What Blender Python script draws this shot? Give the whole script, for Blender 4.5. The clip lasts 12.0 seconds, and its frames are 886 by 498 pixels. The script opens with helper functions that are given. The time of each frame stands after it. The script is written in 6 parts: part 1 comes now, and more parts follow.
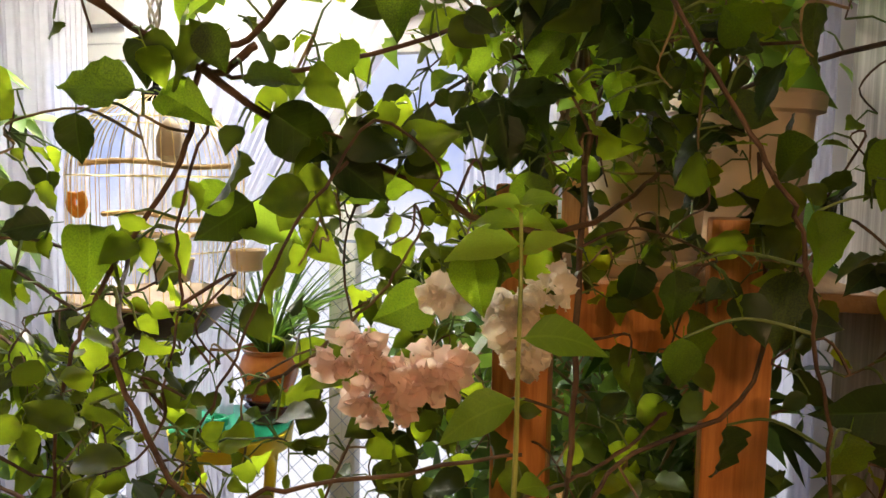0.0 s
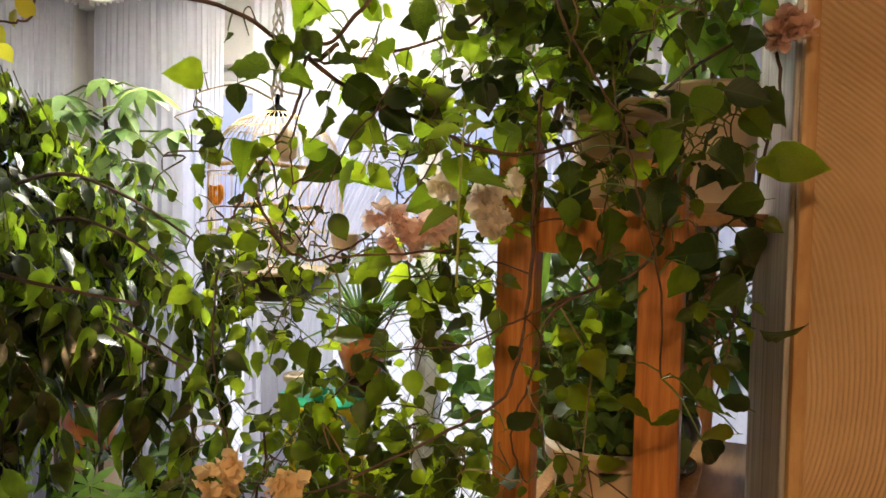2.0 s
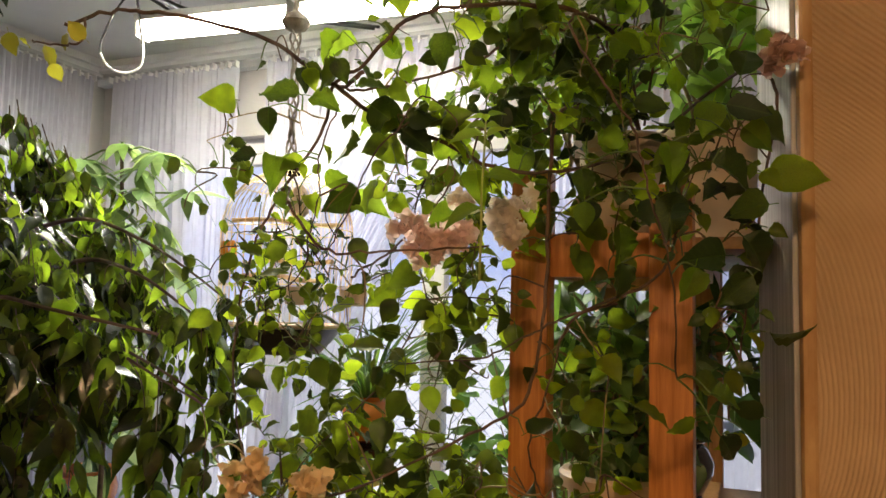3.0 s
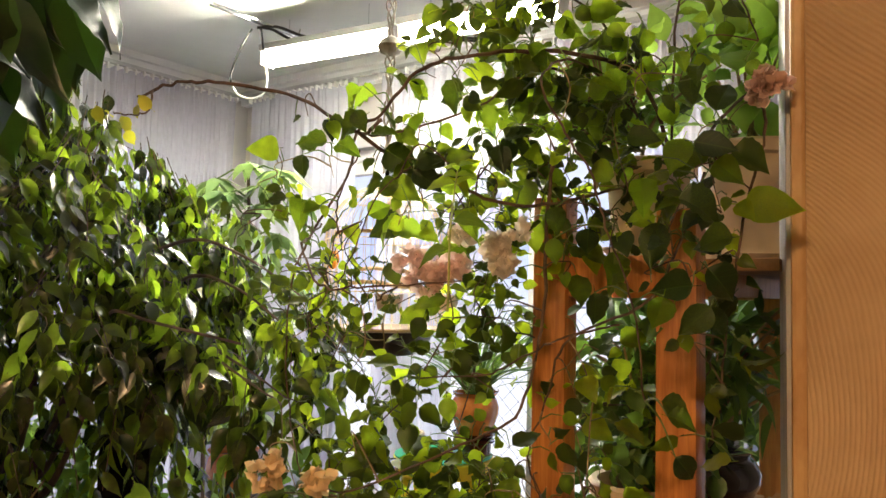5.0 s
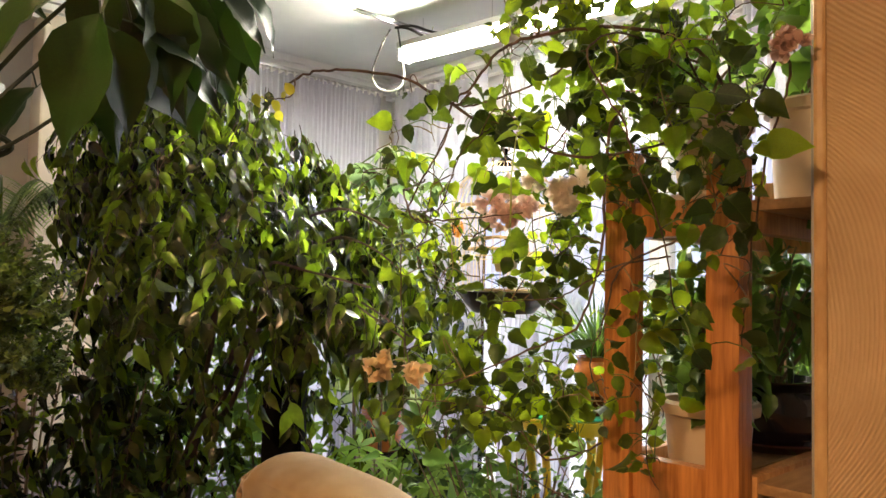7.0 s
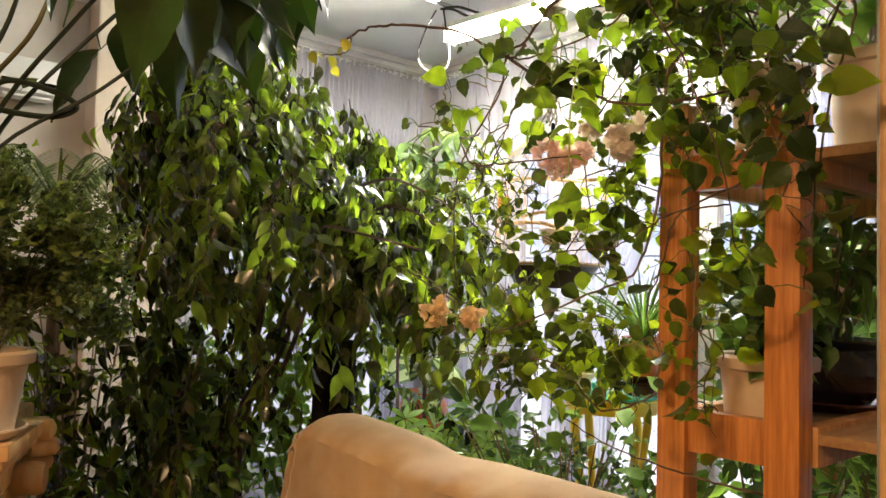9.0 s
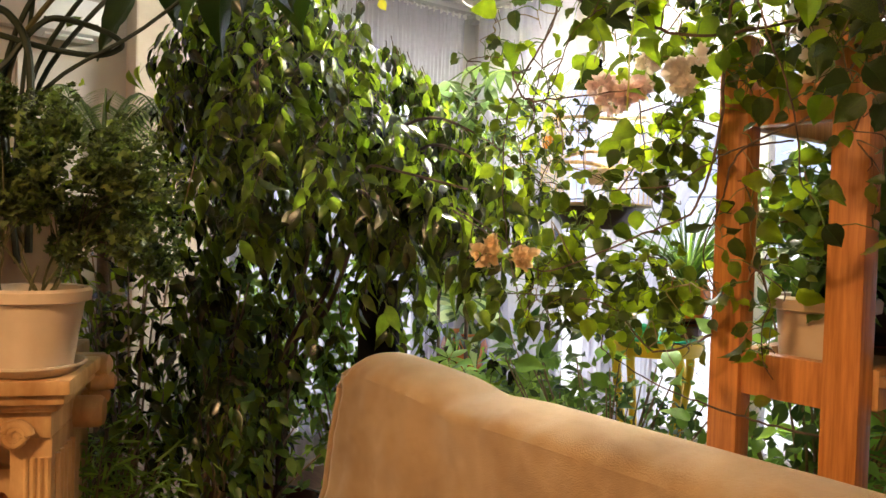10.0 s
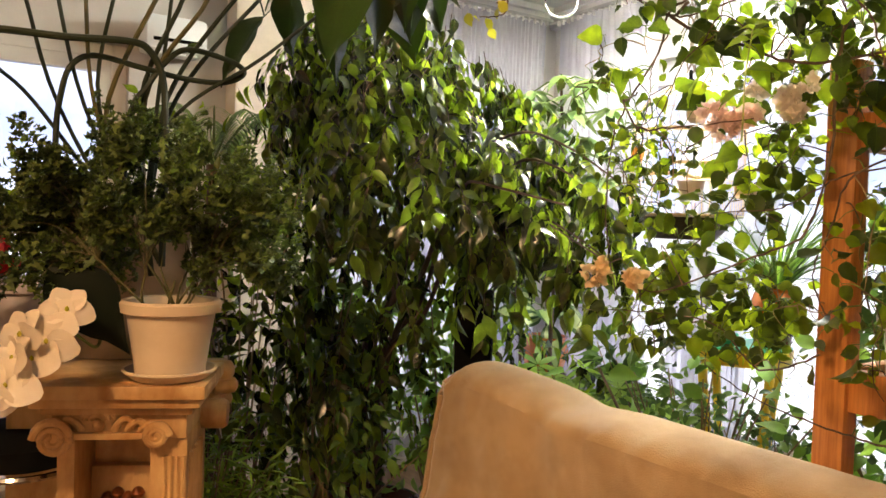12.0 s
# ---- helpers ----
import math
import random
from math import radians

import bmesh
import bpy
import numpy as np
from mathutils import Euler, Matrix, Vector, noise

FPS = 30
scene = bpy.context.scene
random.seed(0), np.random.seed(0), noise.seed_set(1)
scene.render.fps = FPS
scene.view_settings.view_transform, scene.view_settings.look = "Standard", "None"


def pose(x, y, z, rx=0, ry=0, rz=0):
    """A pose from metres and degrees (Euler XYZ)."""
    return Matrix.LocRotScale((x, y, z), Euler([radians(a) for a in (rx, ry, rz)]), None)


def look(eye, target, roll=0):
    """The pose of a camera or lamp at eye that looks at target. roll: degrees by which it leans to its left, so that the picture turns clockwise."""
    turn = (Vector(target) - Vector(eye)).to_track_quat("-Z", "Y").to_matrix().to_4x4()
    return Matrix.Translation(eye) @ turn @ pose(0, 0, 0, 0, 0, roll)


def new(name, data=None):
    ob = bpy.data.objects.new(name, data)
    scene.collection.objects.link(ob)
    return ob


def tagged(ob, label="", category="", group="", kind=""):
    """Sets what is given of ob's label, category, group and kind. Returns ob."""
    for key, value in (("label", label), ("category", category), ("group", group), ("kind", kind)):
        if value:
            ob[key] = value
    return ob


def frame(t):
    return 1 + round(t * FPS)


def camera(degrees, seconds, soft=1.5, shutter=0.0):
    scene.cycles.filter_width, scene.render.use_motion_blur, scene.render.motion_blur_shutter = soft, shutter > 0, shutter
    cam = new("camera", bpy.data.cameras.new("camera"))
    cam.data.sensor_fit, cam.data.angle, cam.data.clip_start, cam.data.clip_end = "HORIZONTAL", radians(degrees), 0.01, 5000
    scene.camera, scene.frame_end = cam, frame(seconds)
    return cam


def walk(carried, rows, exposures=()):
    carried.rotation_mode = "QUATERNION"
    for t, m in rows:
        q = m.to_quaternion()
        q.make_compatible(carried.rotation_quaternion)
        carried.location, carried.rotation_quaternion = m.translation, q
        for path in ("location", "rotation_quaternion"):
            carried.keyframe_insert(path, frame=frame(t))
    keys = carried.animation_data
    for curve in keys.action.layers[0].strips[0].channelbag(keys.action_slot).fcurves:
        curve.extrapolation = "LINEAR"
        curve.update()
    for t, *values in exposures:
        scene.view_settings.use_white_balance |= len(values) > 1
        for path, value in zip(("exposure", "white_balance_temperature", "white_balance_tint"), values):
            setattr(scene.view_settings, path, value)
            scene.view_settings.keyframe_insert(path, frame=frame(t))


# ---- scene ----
cam = camera(60.5, 12.0)
PATH = [
    (0, (0.044, -0.035, 1.672), (-0.009, 1.955, 1.48), 1.0),
    (0.5, (0.04, -0.103, 1.641), (-0.054, 1.887, 1.467), 1.3),
    (1, (0.11, -0.177, 1.612), (-0.006, 1.81, 1.425), 1.1),
    (1.5, (0.128, -0.301, 1.56), (-0.12, 1.676, 1.387), 0.9),
    (2, (0.191, -0.418, 1.543), (-0.139, 1.553, 1.46), 1.2),
    (2.5, (0.197, -0.435, 1.491), (0.051, 1.557, 1.607), 1.2),
    (3, (0.172, -0.461, 1.437), (-0.157, 1.505, 1.594), 1.3),
    (3.5, (0.277, -0.479, 1.432), (-0.298, 1.431, 1.58), 1.2),
    (3.7, (0.324, -0.483, 1.446), (-0.337, 1.398, 1.603), 1.1),
    (5.3, (0.439, -0.557, 1.493), (-0.337, 1.283, 1.599), 1.3),
    (5.5, (0.459, -0.586, 1.482), (-0.374, 1.229, 1.588), 1.3),
    (6, (0.502, -0.624, 1.456), (-0.436, 1.139, 1.56), 1.2),
    (6.5, (0.595, -0.67, 1.419), (-0.459, 1.027, 1.52), 1.1),
    (7, (0.65, -0.706, 1.388), (-0.443, 0.966, 1.485), 1.2),
    (7.2, (0.659, -0.723, 1.377), (-0.446, 0.941, 1.471), 1.3),
    (8.8, (0.629, -0.727, 1.293), (-0.527, 0.902, 1.401), 1.4),
    (9, (0.626, -0.728, 1.287), (-0.547, 0.889, 1.387), 1.6),
    (9.5, (0.615, -0.722, 1.276), (-0.569, 0.889, 1.332), 1.5),
    (10, (0.592, -0.73, 1.28), (-0.652, 0.835, 1.226), 1.7),
    (10.5, (0.587, -0.74, 1.288), (-0.742, 0.752, 1.214), 1.6),
    (11, (0.576, -0.756, 1.298), (-0.81, 0.685, 1.222), 1.7),
    (11.5, (0.548, -0.796, 1.306), (-0.897, 0.585, 1.232), 1.9),
    (12, (0.572, -0.846, 1.324), (-0.801, 0.606, 1.256), 1.8),
]
EXPOSURES = [(0, 0.22), (2.0, 0.25), (2.5, 0.12), (3.7, 0.24), (5.3, 0.60), (7.0, 0.74), (9, 0.83), (12, 1.0)]
walk(cam, [(t, look(eye, target, roll)) for t, eye, target, roll in PATH], EXPOSURES)

# ---- light ----
TUBE = 160.0          # glow of the fluorescent grow lamps
ROOM_LAMP = 112.0     # glow of the warm ceiling lamp behind the camera
DUSK = 1.00           # glow of the snowy dusk outside the windows

world = bpy.data.worlds.new("world")
scene.world = world
world.use_nodes = True
wn = world.node_tree.nodes
sky = wn.new("ShaderNodeTexSky")
sky.sky_type, sky.sun_disc = "NISHITA", False
sky.sun_elevation, sky.sun_rotation = radians(2), radians(200)
wn["Background"].inputs[1].default_value = 0.05
world.node_tree.links.new(sky.outputs[0], wn["Background"].inputs[0])

# the corner of the two window walls; x runs along the back wall, -y along the left wall
CORNER = pose(-2.15, 2.97, 0, 0, 0, -14)
RACK = pose(0.077, 0.775, 0, 0, 0, -13)
CEIL = 2.60


# ---- materials ----
def nodes_of(name):
    m = bpy.data.materials.new(name)
    m.use_nodes = True
    nt = m.node_tree
    nt.nodes.clear()
    out = nt.nodes.new("ShaderNodeOutputMaterial")
    return m, nt, out


def node(nt, kind, **values):
    n = nt.nodes.new(kind)
    for key, value in values.items():
        if key in n.inputs:
            n.inputs[key].default_value = value
    return n


def ramp(nt, fac, stops):
    r = nt.nodes.new("ShaderNodeValToRGB")
    els = r.color_ramp.elements
    while len(els) < len(stops):
        els.new(0.5)
    for e, (p, c) in zip(els, stops):
        e.position, e.color = p, (*c, 1)
    nt.links.new(fac, r.inputs[0])
    return r


def surface(name, dark, light, rough=0.6, scale=8.0, metal=0.0, bump=0.15, bump_scale=60.0, stretch=(1, 1, 1), spread=(0.35, 0.65), coat=0.0, sheen=0.0, spec=0.5):
    """A plain solid surface: two tones at two scales, uneven gloss and fine relief."""
    m, nt, out = nodes_of(name)
    tc = nt.nodes.new("ShaderNodeTexCoord")
    mp = nt.nodes.new("ShaderNodeMapping")
    mp.inputs["Scale"].default_value = stretch
    nt.links.new(tc.outputs["Object"], mp.inputs[0])
    n1 = node(nt, "ShaderNodeTexNoise", Scale=scale, Detail=6.0, Roughness=0.6)
    n2 = node(nt, "ShaderNodeTexNoise", Scale=bump_scale, Detail=4.0)
    for n in (n1, n2):
        nt.links.new(mp.outputs[0], n.inputs["Vector"])
    r = ramp(nt, n1.outputs["Fac"], [(spread[0], dark), (spread[1], light)])
    b = node(nt, "ShaderNodeBsdfPrincipled", Roughness=rough, Metallic=metal)
    b.inputs["Specular IOR Level"].default_value = spec
    if coat:
        b.inputs["Coat Weight"].default_value = coat
    if sheen:
        b.inputs["Sheen Weight"].default_value = sheen
    nt.links.new(r.outputs[0], b.inputs["Base Color"])
    bp = node(nt, "ShaderNodeBump", Strength=bump, Distance=0.004)
    nt.links.new(n2.outputs["Fac"], bp.inputs["Height"])
    nt.links.new(bp.outputs[0], b.inputs["Normal"])
    nt.links.new(b.outputs[0], out.inputs[0])
    return m


def foliage(name, dark, light, glow, rough=0.4, thin=0.4, per_object=False, shine=0.4, low=0.4, thin_low=0.3, veins=False):
    """A leaf: each blade has its own tone, light shines through it."""
    m, nt, out = nodes_of(name)
    if per_object:
        rnd = nt.nodes.new("ShaderNodeObjectInfo").outputs["Random"]
    else:
        rnd = nt.nodes.new("ShaderNodeNewGeometry").outputs["Random Per Island"]
    tc = nt.nodes.new("ShaderNodeTexCoord")
    n1 = node(nt, "ShaderNodeTexNoise", Scale=45.0, Detail=4.0)
    nt.links.new(tc.outputs["Object"], n1.inputs["Vector"])
    add = node(nt, "ShaderNodeMath")
    add.operation = "MULTIPLY_ADD"
    nt.links.new(n1.outputs["Fac"], add.inputs[0])
    add.inputs[1].default_value = 0.5
    nt.links.new(rnd, add.inputs[2])
    sub = node(nt, "ShaderNodeMath")
    sub.operation = "SUBTRACT"
    nt.links.new(add.outputs[0], sub.inputs[0])
    sub.inputs[1].default_value = 0.25
    mid = tuple((a * 0.6 + b * 0.4) for a, b in zip(dark, light))
    r = ramp(nt, sub.outputs[0], [(0.05, dark), (0.7, mid), (1.0, light)])
    r2 = ramp(nt, sub.outputs[0], [(0.0, tuple(c * low for c in glow)), (1.0, glow)])
    b = node(nt, "ShaderNodeBsdfPrincipled", Roughness=rough)
    b.inputs["Specular IOR Level"].default_value = shine
    if veins:
        sep = nt.nodes.new("ShaderNodeSeparateXYZ")
        nt.links.new(tc.outputs["Object"], sep.inputs[0])
        side = node(nt, "ShaderNodeMath")
        side.operation = "ABSOLUTE"
        nt.links.new(sep.outputs["X"], side.inputs[0])
        rib = node(nt, "ShaderNodeMapRange")
        rib.inputs["From Min"].default_value, rib.inputs["From Max"].default_value = 0.022, 0.008
        nt.links.new(side.outputs[0], rib.inputs["Value"])
        slant = node(nt, "ShaderNodeMath")
        slant.operation = "MULTIPLY_ADD"
        slant.inputs[1].default_value = -0.75
        nt.links.new(side.outputs[0], slant.inputs[0])
        nt.links.new(sep.outputs["Y"], slant.inputs[2])
        wave = node(nt, "ShaderNodeMath")
        wave.operation = "PINGPONG"
        wave.inputs[1].default_value = 0.075
        nt.links.new(slant.outputs[0], wave.inputs[0])
        thread = node(nt, "ShaderNodeMapRange")
        thread.inputs["From Min"].default_value, thread.inputs["From Max"].default_value = 0.012, 0.002
        thread.inputs["To Max"].default_value = 0.6
        nt.links.new(wave.outputs[0], thread.inputs["Value"])
        both = node(nt, "ShaderNodeMath")
        both.operation = "MAXIMUM"
        nt.links.new(rib.outputs[0], both.inputs[0])
        nt.links.new(thread.outputs[0], both.inputs[1])
        part_way = node(nt, "ShaderNodeMath")
        part_way.operation = "MULTIPLY"
        part_way.inputs[1].default_value = 0.45
        nt.links.new(both.outputs[0], part_way.inputs[0])
        tint = node(nt, "ShaderNodeMixRGB", Color2=(*light, 1))
        nt.links.new(part_way.outputs[0], tint.inputs[0])
        nt.links.new(r.outputs[0], tint.inputs[1])
        nt.links.new(tint.outputs[0], b.inputs["Base Color"])
    else:
        nt.links.new(r.outputs[0], b.inputs["Base Color"])
    bp = node(nt, "ShaderNodeBump", Strength=0.25, Distance=0.002)
    wv = node(nt, "ShaderNodeTexNoise", Scale=120.0, Detail=2.0)
    nt.links.new(tc.outputs["Object"], wv.inputs["Vector"])
    nt.links.new(wv.outputs["Fac"], bp.inputs["Height"])
    nt.links.new(bp.outputs[0], b.inputs["Normal"])
    t = nt.nodes.new("ShaderNodeBsdfTranslucent")
    nt.links.new(r2.outputs[0], t.inputs[0])
    mx = node(nt, "ShaderNodeMixShader", Fac=thin)
    spread = nt.nodes.new("ShaderNodeMapRange")
    spread.inputs["From Min"].default_value, spread.inputs["From Max"].default_value = 0.35, 1.0
    spread.inputs["To Min"].default_value, spread.inputs["To Max"].default_value = thin * thin_low, min(0.8, thin * 1.5)
    nt.links.new(sub.outputs[0], spread.inputs["Value"])
    nt.links.new(spread.outputs[0], mx.inputs[0])
    nt.links.new(b.outputs[0], mx.inputs[1])
    nt.links.new(t.outputs[0], mx.inputs[2])
    nt.links.new(mx.outputs[0], out.inputs[0])
    return m


def glowing(name, colour, strength):
    m, nt, out = nodes_of(name)
    e = node(nt, "ShaderNodeEmission", Color=(*colour, 1), Strength=strength)
    nt.links.new(e.outputs[0], out.inputs[0])
    return m


def sheer(name, colour, clear):
    """Net curtain: lets part of the light straight through, scatters the rest."""
    m, nt, out = nodes_of(name)
    tc = nt.nodes.new("ShaderNodeTexCoord")
    n1 = node(nt, "ShaderNodeTexNoise", Scale=30.0, Detail=3.0)
    nt.links.new(tc.outputs["Object"], n1.inputs["Vector"])
    r = ramp(nt, n1.outputs["Fac"], [(0.3, tuple(c * 0.93 for c in colour)), (0.7, colour)])
    d = node(nt, "ShaderNodeBsdfDiffuse")
    t = node(nt, "ShaderNodeBsdfTranslucent")
    nt.links.new(r.outputs[0], d.inputs[0])
    nt.links.new(r.outputs[0], t.inputs[0])
    a = node(nt, "ShaderNodeMixShader", Fac=0.4)
    nt.links.new(d.outputs[0], a.inputs[1])
    nt.links.new(t.outputs[0], a.inputs[2])
    c = node(nt, "ShaderNodeBsdfTransparent")
    b = node(nt, "ShaderNodeMixShader", Fac=clear)
    nt.links.new(a.outputs[0], b.inputs[1])
    nt.links.new(c.outputs[0], b.inputs[2])
    nt.links.new(b.outputs[0], out.inputs[0])
    return m


def glass(name):
    m, nt, out = nodes_of(name)
    g = node(nt, "ShaderNodeBsdfGlass", Roughness=0.0, IOR=1.45)
    nt.links.new(g.outputs[0], out.inputs[0])
    return m


def wavy_plaster(name):
    """Ochre decorative plaster combed into fans of fine arcs."""
    m, nt, out = nodes_of(name)
    tc = nt.nodes.new("ShaderNodeTexCoord")
    warp = node(nt, "ShaderNodeTexNoise", Scale=1.3, Detail=2.0)
    nt.links.new(tc.outputs["Object"], warp.inputs["Vector"])
    mixv = nt.nodes.new("ShaderNodeVectorMath")
    mixv.operation = "MULTIPLY_ADD"
    nt.links.new(warp.outputs["Color"], mixv.inputs[0])
    mixv.inputs[1].default_value = (0.22, 0.22, 0.22)
    nt.links.new(tc.outputs["Object"], mixv.inputs[2])
    mp = nt.nodes.new("ShaderNodeMapping")
    mp.inputs["Location"].default_value = (-0.25, 0, -1.45)
    nt.links.new(mixv.outputs[0], mp.inputs[0])
    wv = nt.nodes.new("ShaderNodeTexWave")
    wv.wave_type, wv.rings_direction = "RINGS", "Y"
    wv.inputs["Scale"].default_value = 46.0
    wv.inputs["Distortion"].default_value = 0.6
    wv.inputs["Detail"].default_value = 1.0
    nt.links.new(mp.outputs[0], wv.inputs["Vector"])
    mask = node(nt, "ShaderNodeTexNoise", Scale=2.6, Detail=1.0)
    nt.links.new(tc.outputs["Object"], mask.inputs["Vector"])
    mr = ramp(nt, mask.outputs["Fac"], [(0.34, (0, 0, 0)), (0.54, (1, 1, 1))])
    mul = nt.nodes.new("ShaderNodeMath")
    mul.operation = "MULTIPLY"
    nt.links.new(wv.outputs["Fac"], mul.inputs[0])
    nt.links.new(mr.outputs[0], mul.inputs[1])
    grain = node(nt, "ShaderNodeTexNoise", Scale=9.0, Detail=6.0)
    nt.links.new(tc.outputs["Object"], grain.inputs["Vector"])
    col = ramp(nt, grain.outputs["Fac"], [(0.3, (0.46, 0.305, 0.165)), (0.7, (0.57, 0.395, 0.225))])
    light = node(nt, "ShaderNodeMixRGB", Color2=(0.72, 0.54, 0.34, 1))
    half = nt.nodes.new("ShaderNodeMath")
    half.operation = "MULTIPLY"
    half.inputs[1].default_value = 0.30
    nt.links.new(mul.outputs[0], half.inputs[0])
    nt.links.new(half.outputs[0], light.inputs[0])
    nt.links.new(col.outputs[0], light.inputs[1])
    b = node(nt, "ShaderNodeBsdfPrincipled", Roughness=0.55)
    nt.links.new(light.outputs[0], b.inputs["Base Color"])
    bp = node(nt, "ShaderNodeBump", Strength=0.8, Distance=0.003)
    nt.links.new(mul.outputs[0], bp.inputs["Height"])
    nt.links.new(bp.outputs[0], b.inputs["Normal"])
    nt.links.new(b.outputs[0], out.inputs[0])
    return m


def dusk_view(name):
    """Far snowy dusk: pale snow low down, dim blue trees above."""
    m, nt, out = nodes_of(name)
    tc = nt.nodes.new("ShaderNodeTexCoord")
    sep = nt.nodes.new("ShaderNodeSeparateXYZ")
    nt.links.new(tc.outputs["Object"], sep.inputs[0])
    n1 = node(nt, "ShaderNodeTexNoise", Scale=1.6, Detail=8.0, Roughness=0.7)
    nt.links.new(tc.outputs["Object"], n1.inputs["Vector"])
    ma = nt.nodes.new("ShaderNodeMath")
    ma.operation = "MULTIPLY_ADD"
    nt.links.new(n1.outputs["Fac"], ma.inputs[0])
    ma.inputs[1].default_value = 2.4
    nt.links.new(sep.outputs["Z"], ma.inputs[2])
    r = ramp(nt, ma.outputs[0], [(0.0, (0.92, 0.92, 1.0)), (0.5, (0.84, 0.86, 1.0)), (0.72, (0.46, 0.54, 0.86)), (0.86, (0.62, 0.68, 0.95)), (1.0, (0.58, 0.64, 0.92))])
    dv = nt.nodes.new("ShaderNodeMath")
    dv.operation = "DIVIDE"
    dv.inputs[1].default_value = 4.5
    nt.links.new(ma.outputs[0], dv.inputs[0])
    nt.links.new(dv.outputs[0], r.inputs[0])
    e = node(nt, "ShaderNodeEmission", Strength=DUSK)
    nt.links.new(r.outputs[0], e.inputs[0])
    nt.links.new(e.outputs[0], out.inputs[0])
    return m


M_WHITE = surface("white_paint", (0.68, 0.67, 0.66), (0.8, 0.79, 0.78), 0.7, 2.0)
M_CEIL = surface("ceiling_paint", (0.70, 0.70, 0.71), (0.8, 0.8, 0.8), 0.8, 1.5)
M_WALL = surface("wall_paint", (0.50, 0.48, 0.47), (0.62, 0.59, 0.57), 0.75, 1.8)
M_PIER = surface("cream_plaster", (0.52, 0.45, 0.38), (0.68, 0.60, 0.51), 0.75, 3.0, 0, 0.4, 25.0)
M_PLASTER = wavy_plaster("combed_ochre_plaster")
M_TRIM = surface("corner_trim_metal", (0.30, 0.29, 0.30), (0.58, 0.56, 0.57), 0.45, 5.0, 0.2, 0.2, 30.0, (20, 20, 0.5))
M_FLOOR = surface("floor_wood", (0.14, 0.08, 0.05), (0.24, 0.15, 0.09), 0.45, 5.0, 0, 0.1, 40.0, (1, 8, 1))
M_SHEER = sheer("sheer_curtain_net", (0.81, 0.81, 0.94), 0.42)
M_GLASS = glass("window_glass")
M_TUBE = glowing("lamp_diffuser_glow", (1.0, 0.95, 0.76), TUBE)
M_WARM = glowing("warm_lamp_glow", (1.0, 0.62, 0.30), ROOM_LAMP)
M_DUSK = dusk_view("snowy_dusk")
M_LAMPBODY = surface("lamp_body", (0.45, 0.45, 0.46), (0.6, 0.6, 0.6), 0.35, 6.0, 0.6)
M_CABLE_W = surface("cable_white", (0.6, 0.6, 0.58), (0.75, 0.75, 0.72), 0.4)
M_CABLE_B = surface("cable_black", (0.01, 0.01, 0.012), (0.03, 0.03, 0.03), 0.4)
M_PINE = surface("stained_pine", (0.32, 0.10, 0.020), (0.64, 0.265, 0.072), 0.38, 6.0, 0, 0.3, 40.0, (16, 16, 0.9), (0.28, 0.66), 0.25)
M_PINE_P = surface("pale_pine", (0.42, 0.20, 0.07), (0.60, 0.33, 0.13), 0.45, 7.0, 0, 0.2, 40.0, (14, 14, 1.2))
M_BOARD = surface("shelf_board", (0.30, 0.17, 0.08), (0.45, 0.28, 0.14), 0.45, 5.0, 0, 0.2, 40.0, (10, 1.5, 10))
M_CREAM = surface("cream_plastic", (0.53, 0.415, 0.30), (0.66, 0.54, 0.415), 0.42, 4.0, 0, 0.08)
M_BEIGE = surface("beige_plastic", (0.34, 0.25, 0.18), (0.47, 0.36, 0.27), 0.5, 4.0, 0, 0.08)
M_TERRA = surface("orange_glaze", (0.48, 0.13, 0.028), (0.72, 0.26, 0.06), 0.25, 7.0, 0, 0.1, 40.0, coat=0.5)
M_DARKGLAZE = surface("dark_glaze", (0.006, 0.007, 0.014), (0.026, 0.018, 0.03), 0.12, 5.0, 0, 0.05, coat=0.8)
M_BROWNGLAZE = surface("brown_glaze", (0.05, 0.016, 0.010), (0.11, 0.035, 0.018), 0.2, 5.0, 0, 0.05, coat=0.6)
M_SOIL = surface("soil", (0.012, 0.009, 0.007), (0.05, 0.035, 0.025), 0.95, 40.0, 0, 0.9, 90.0)
M_BARK = surface("brown_bark", (0.04, 0.022, 0.014), (0.13, 0.078, 0.045), 0.7, 30.0, 0, 0.6, 120.0)
M_TWIG = surface("pale_twig", (0.16, 0.11, 0.05), (0.30, 0.22, 0.11), 0.7, 30.0, 0, 0.5, 120.0)
M_SHOOT = surface("young_stem", (0.20, 0.26, 0.06), (0.34, 0.38, 0.11), 0.5, 30.0)
M_STEM = surface("green_stem", (0.05, 0.10, 0.02), (0.14, 0.20, 0.05), 0.5, 30.0)
M_DSTEM = surface("dark_petiole", (0.004, 0.014, 0.008), (0.02, 0.03, 0.012), 0.5, 12.0)
M_OLIVE = surface("olive_petiole", (0.05, 0.05, 0.015), (0.12, 0.11, 0.04), 0.5, 12.0)
M_COPPER = surface("dark_copper", (0.10, 0.03, 0.015), (0.30, 0.11, 0.05), 0.3, 40.0, 0.8)
M_BRASS = surface("brass_wire", (0.65, 0.47, 0.20), (0.85, 0.68, 0.36), 0.3, 20.0, 0.9)
M_CAGEPAN = surface("dark_cage_pan", (0.02, 0.014, 0.016), (0.06, 0.04, 0.04), 0.3, 8.0)
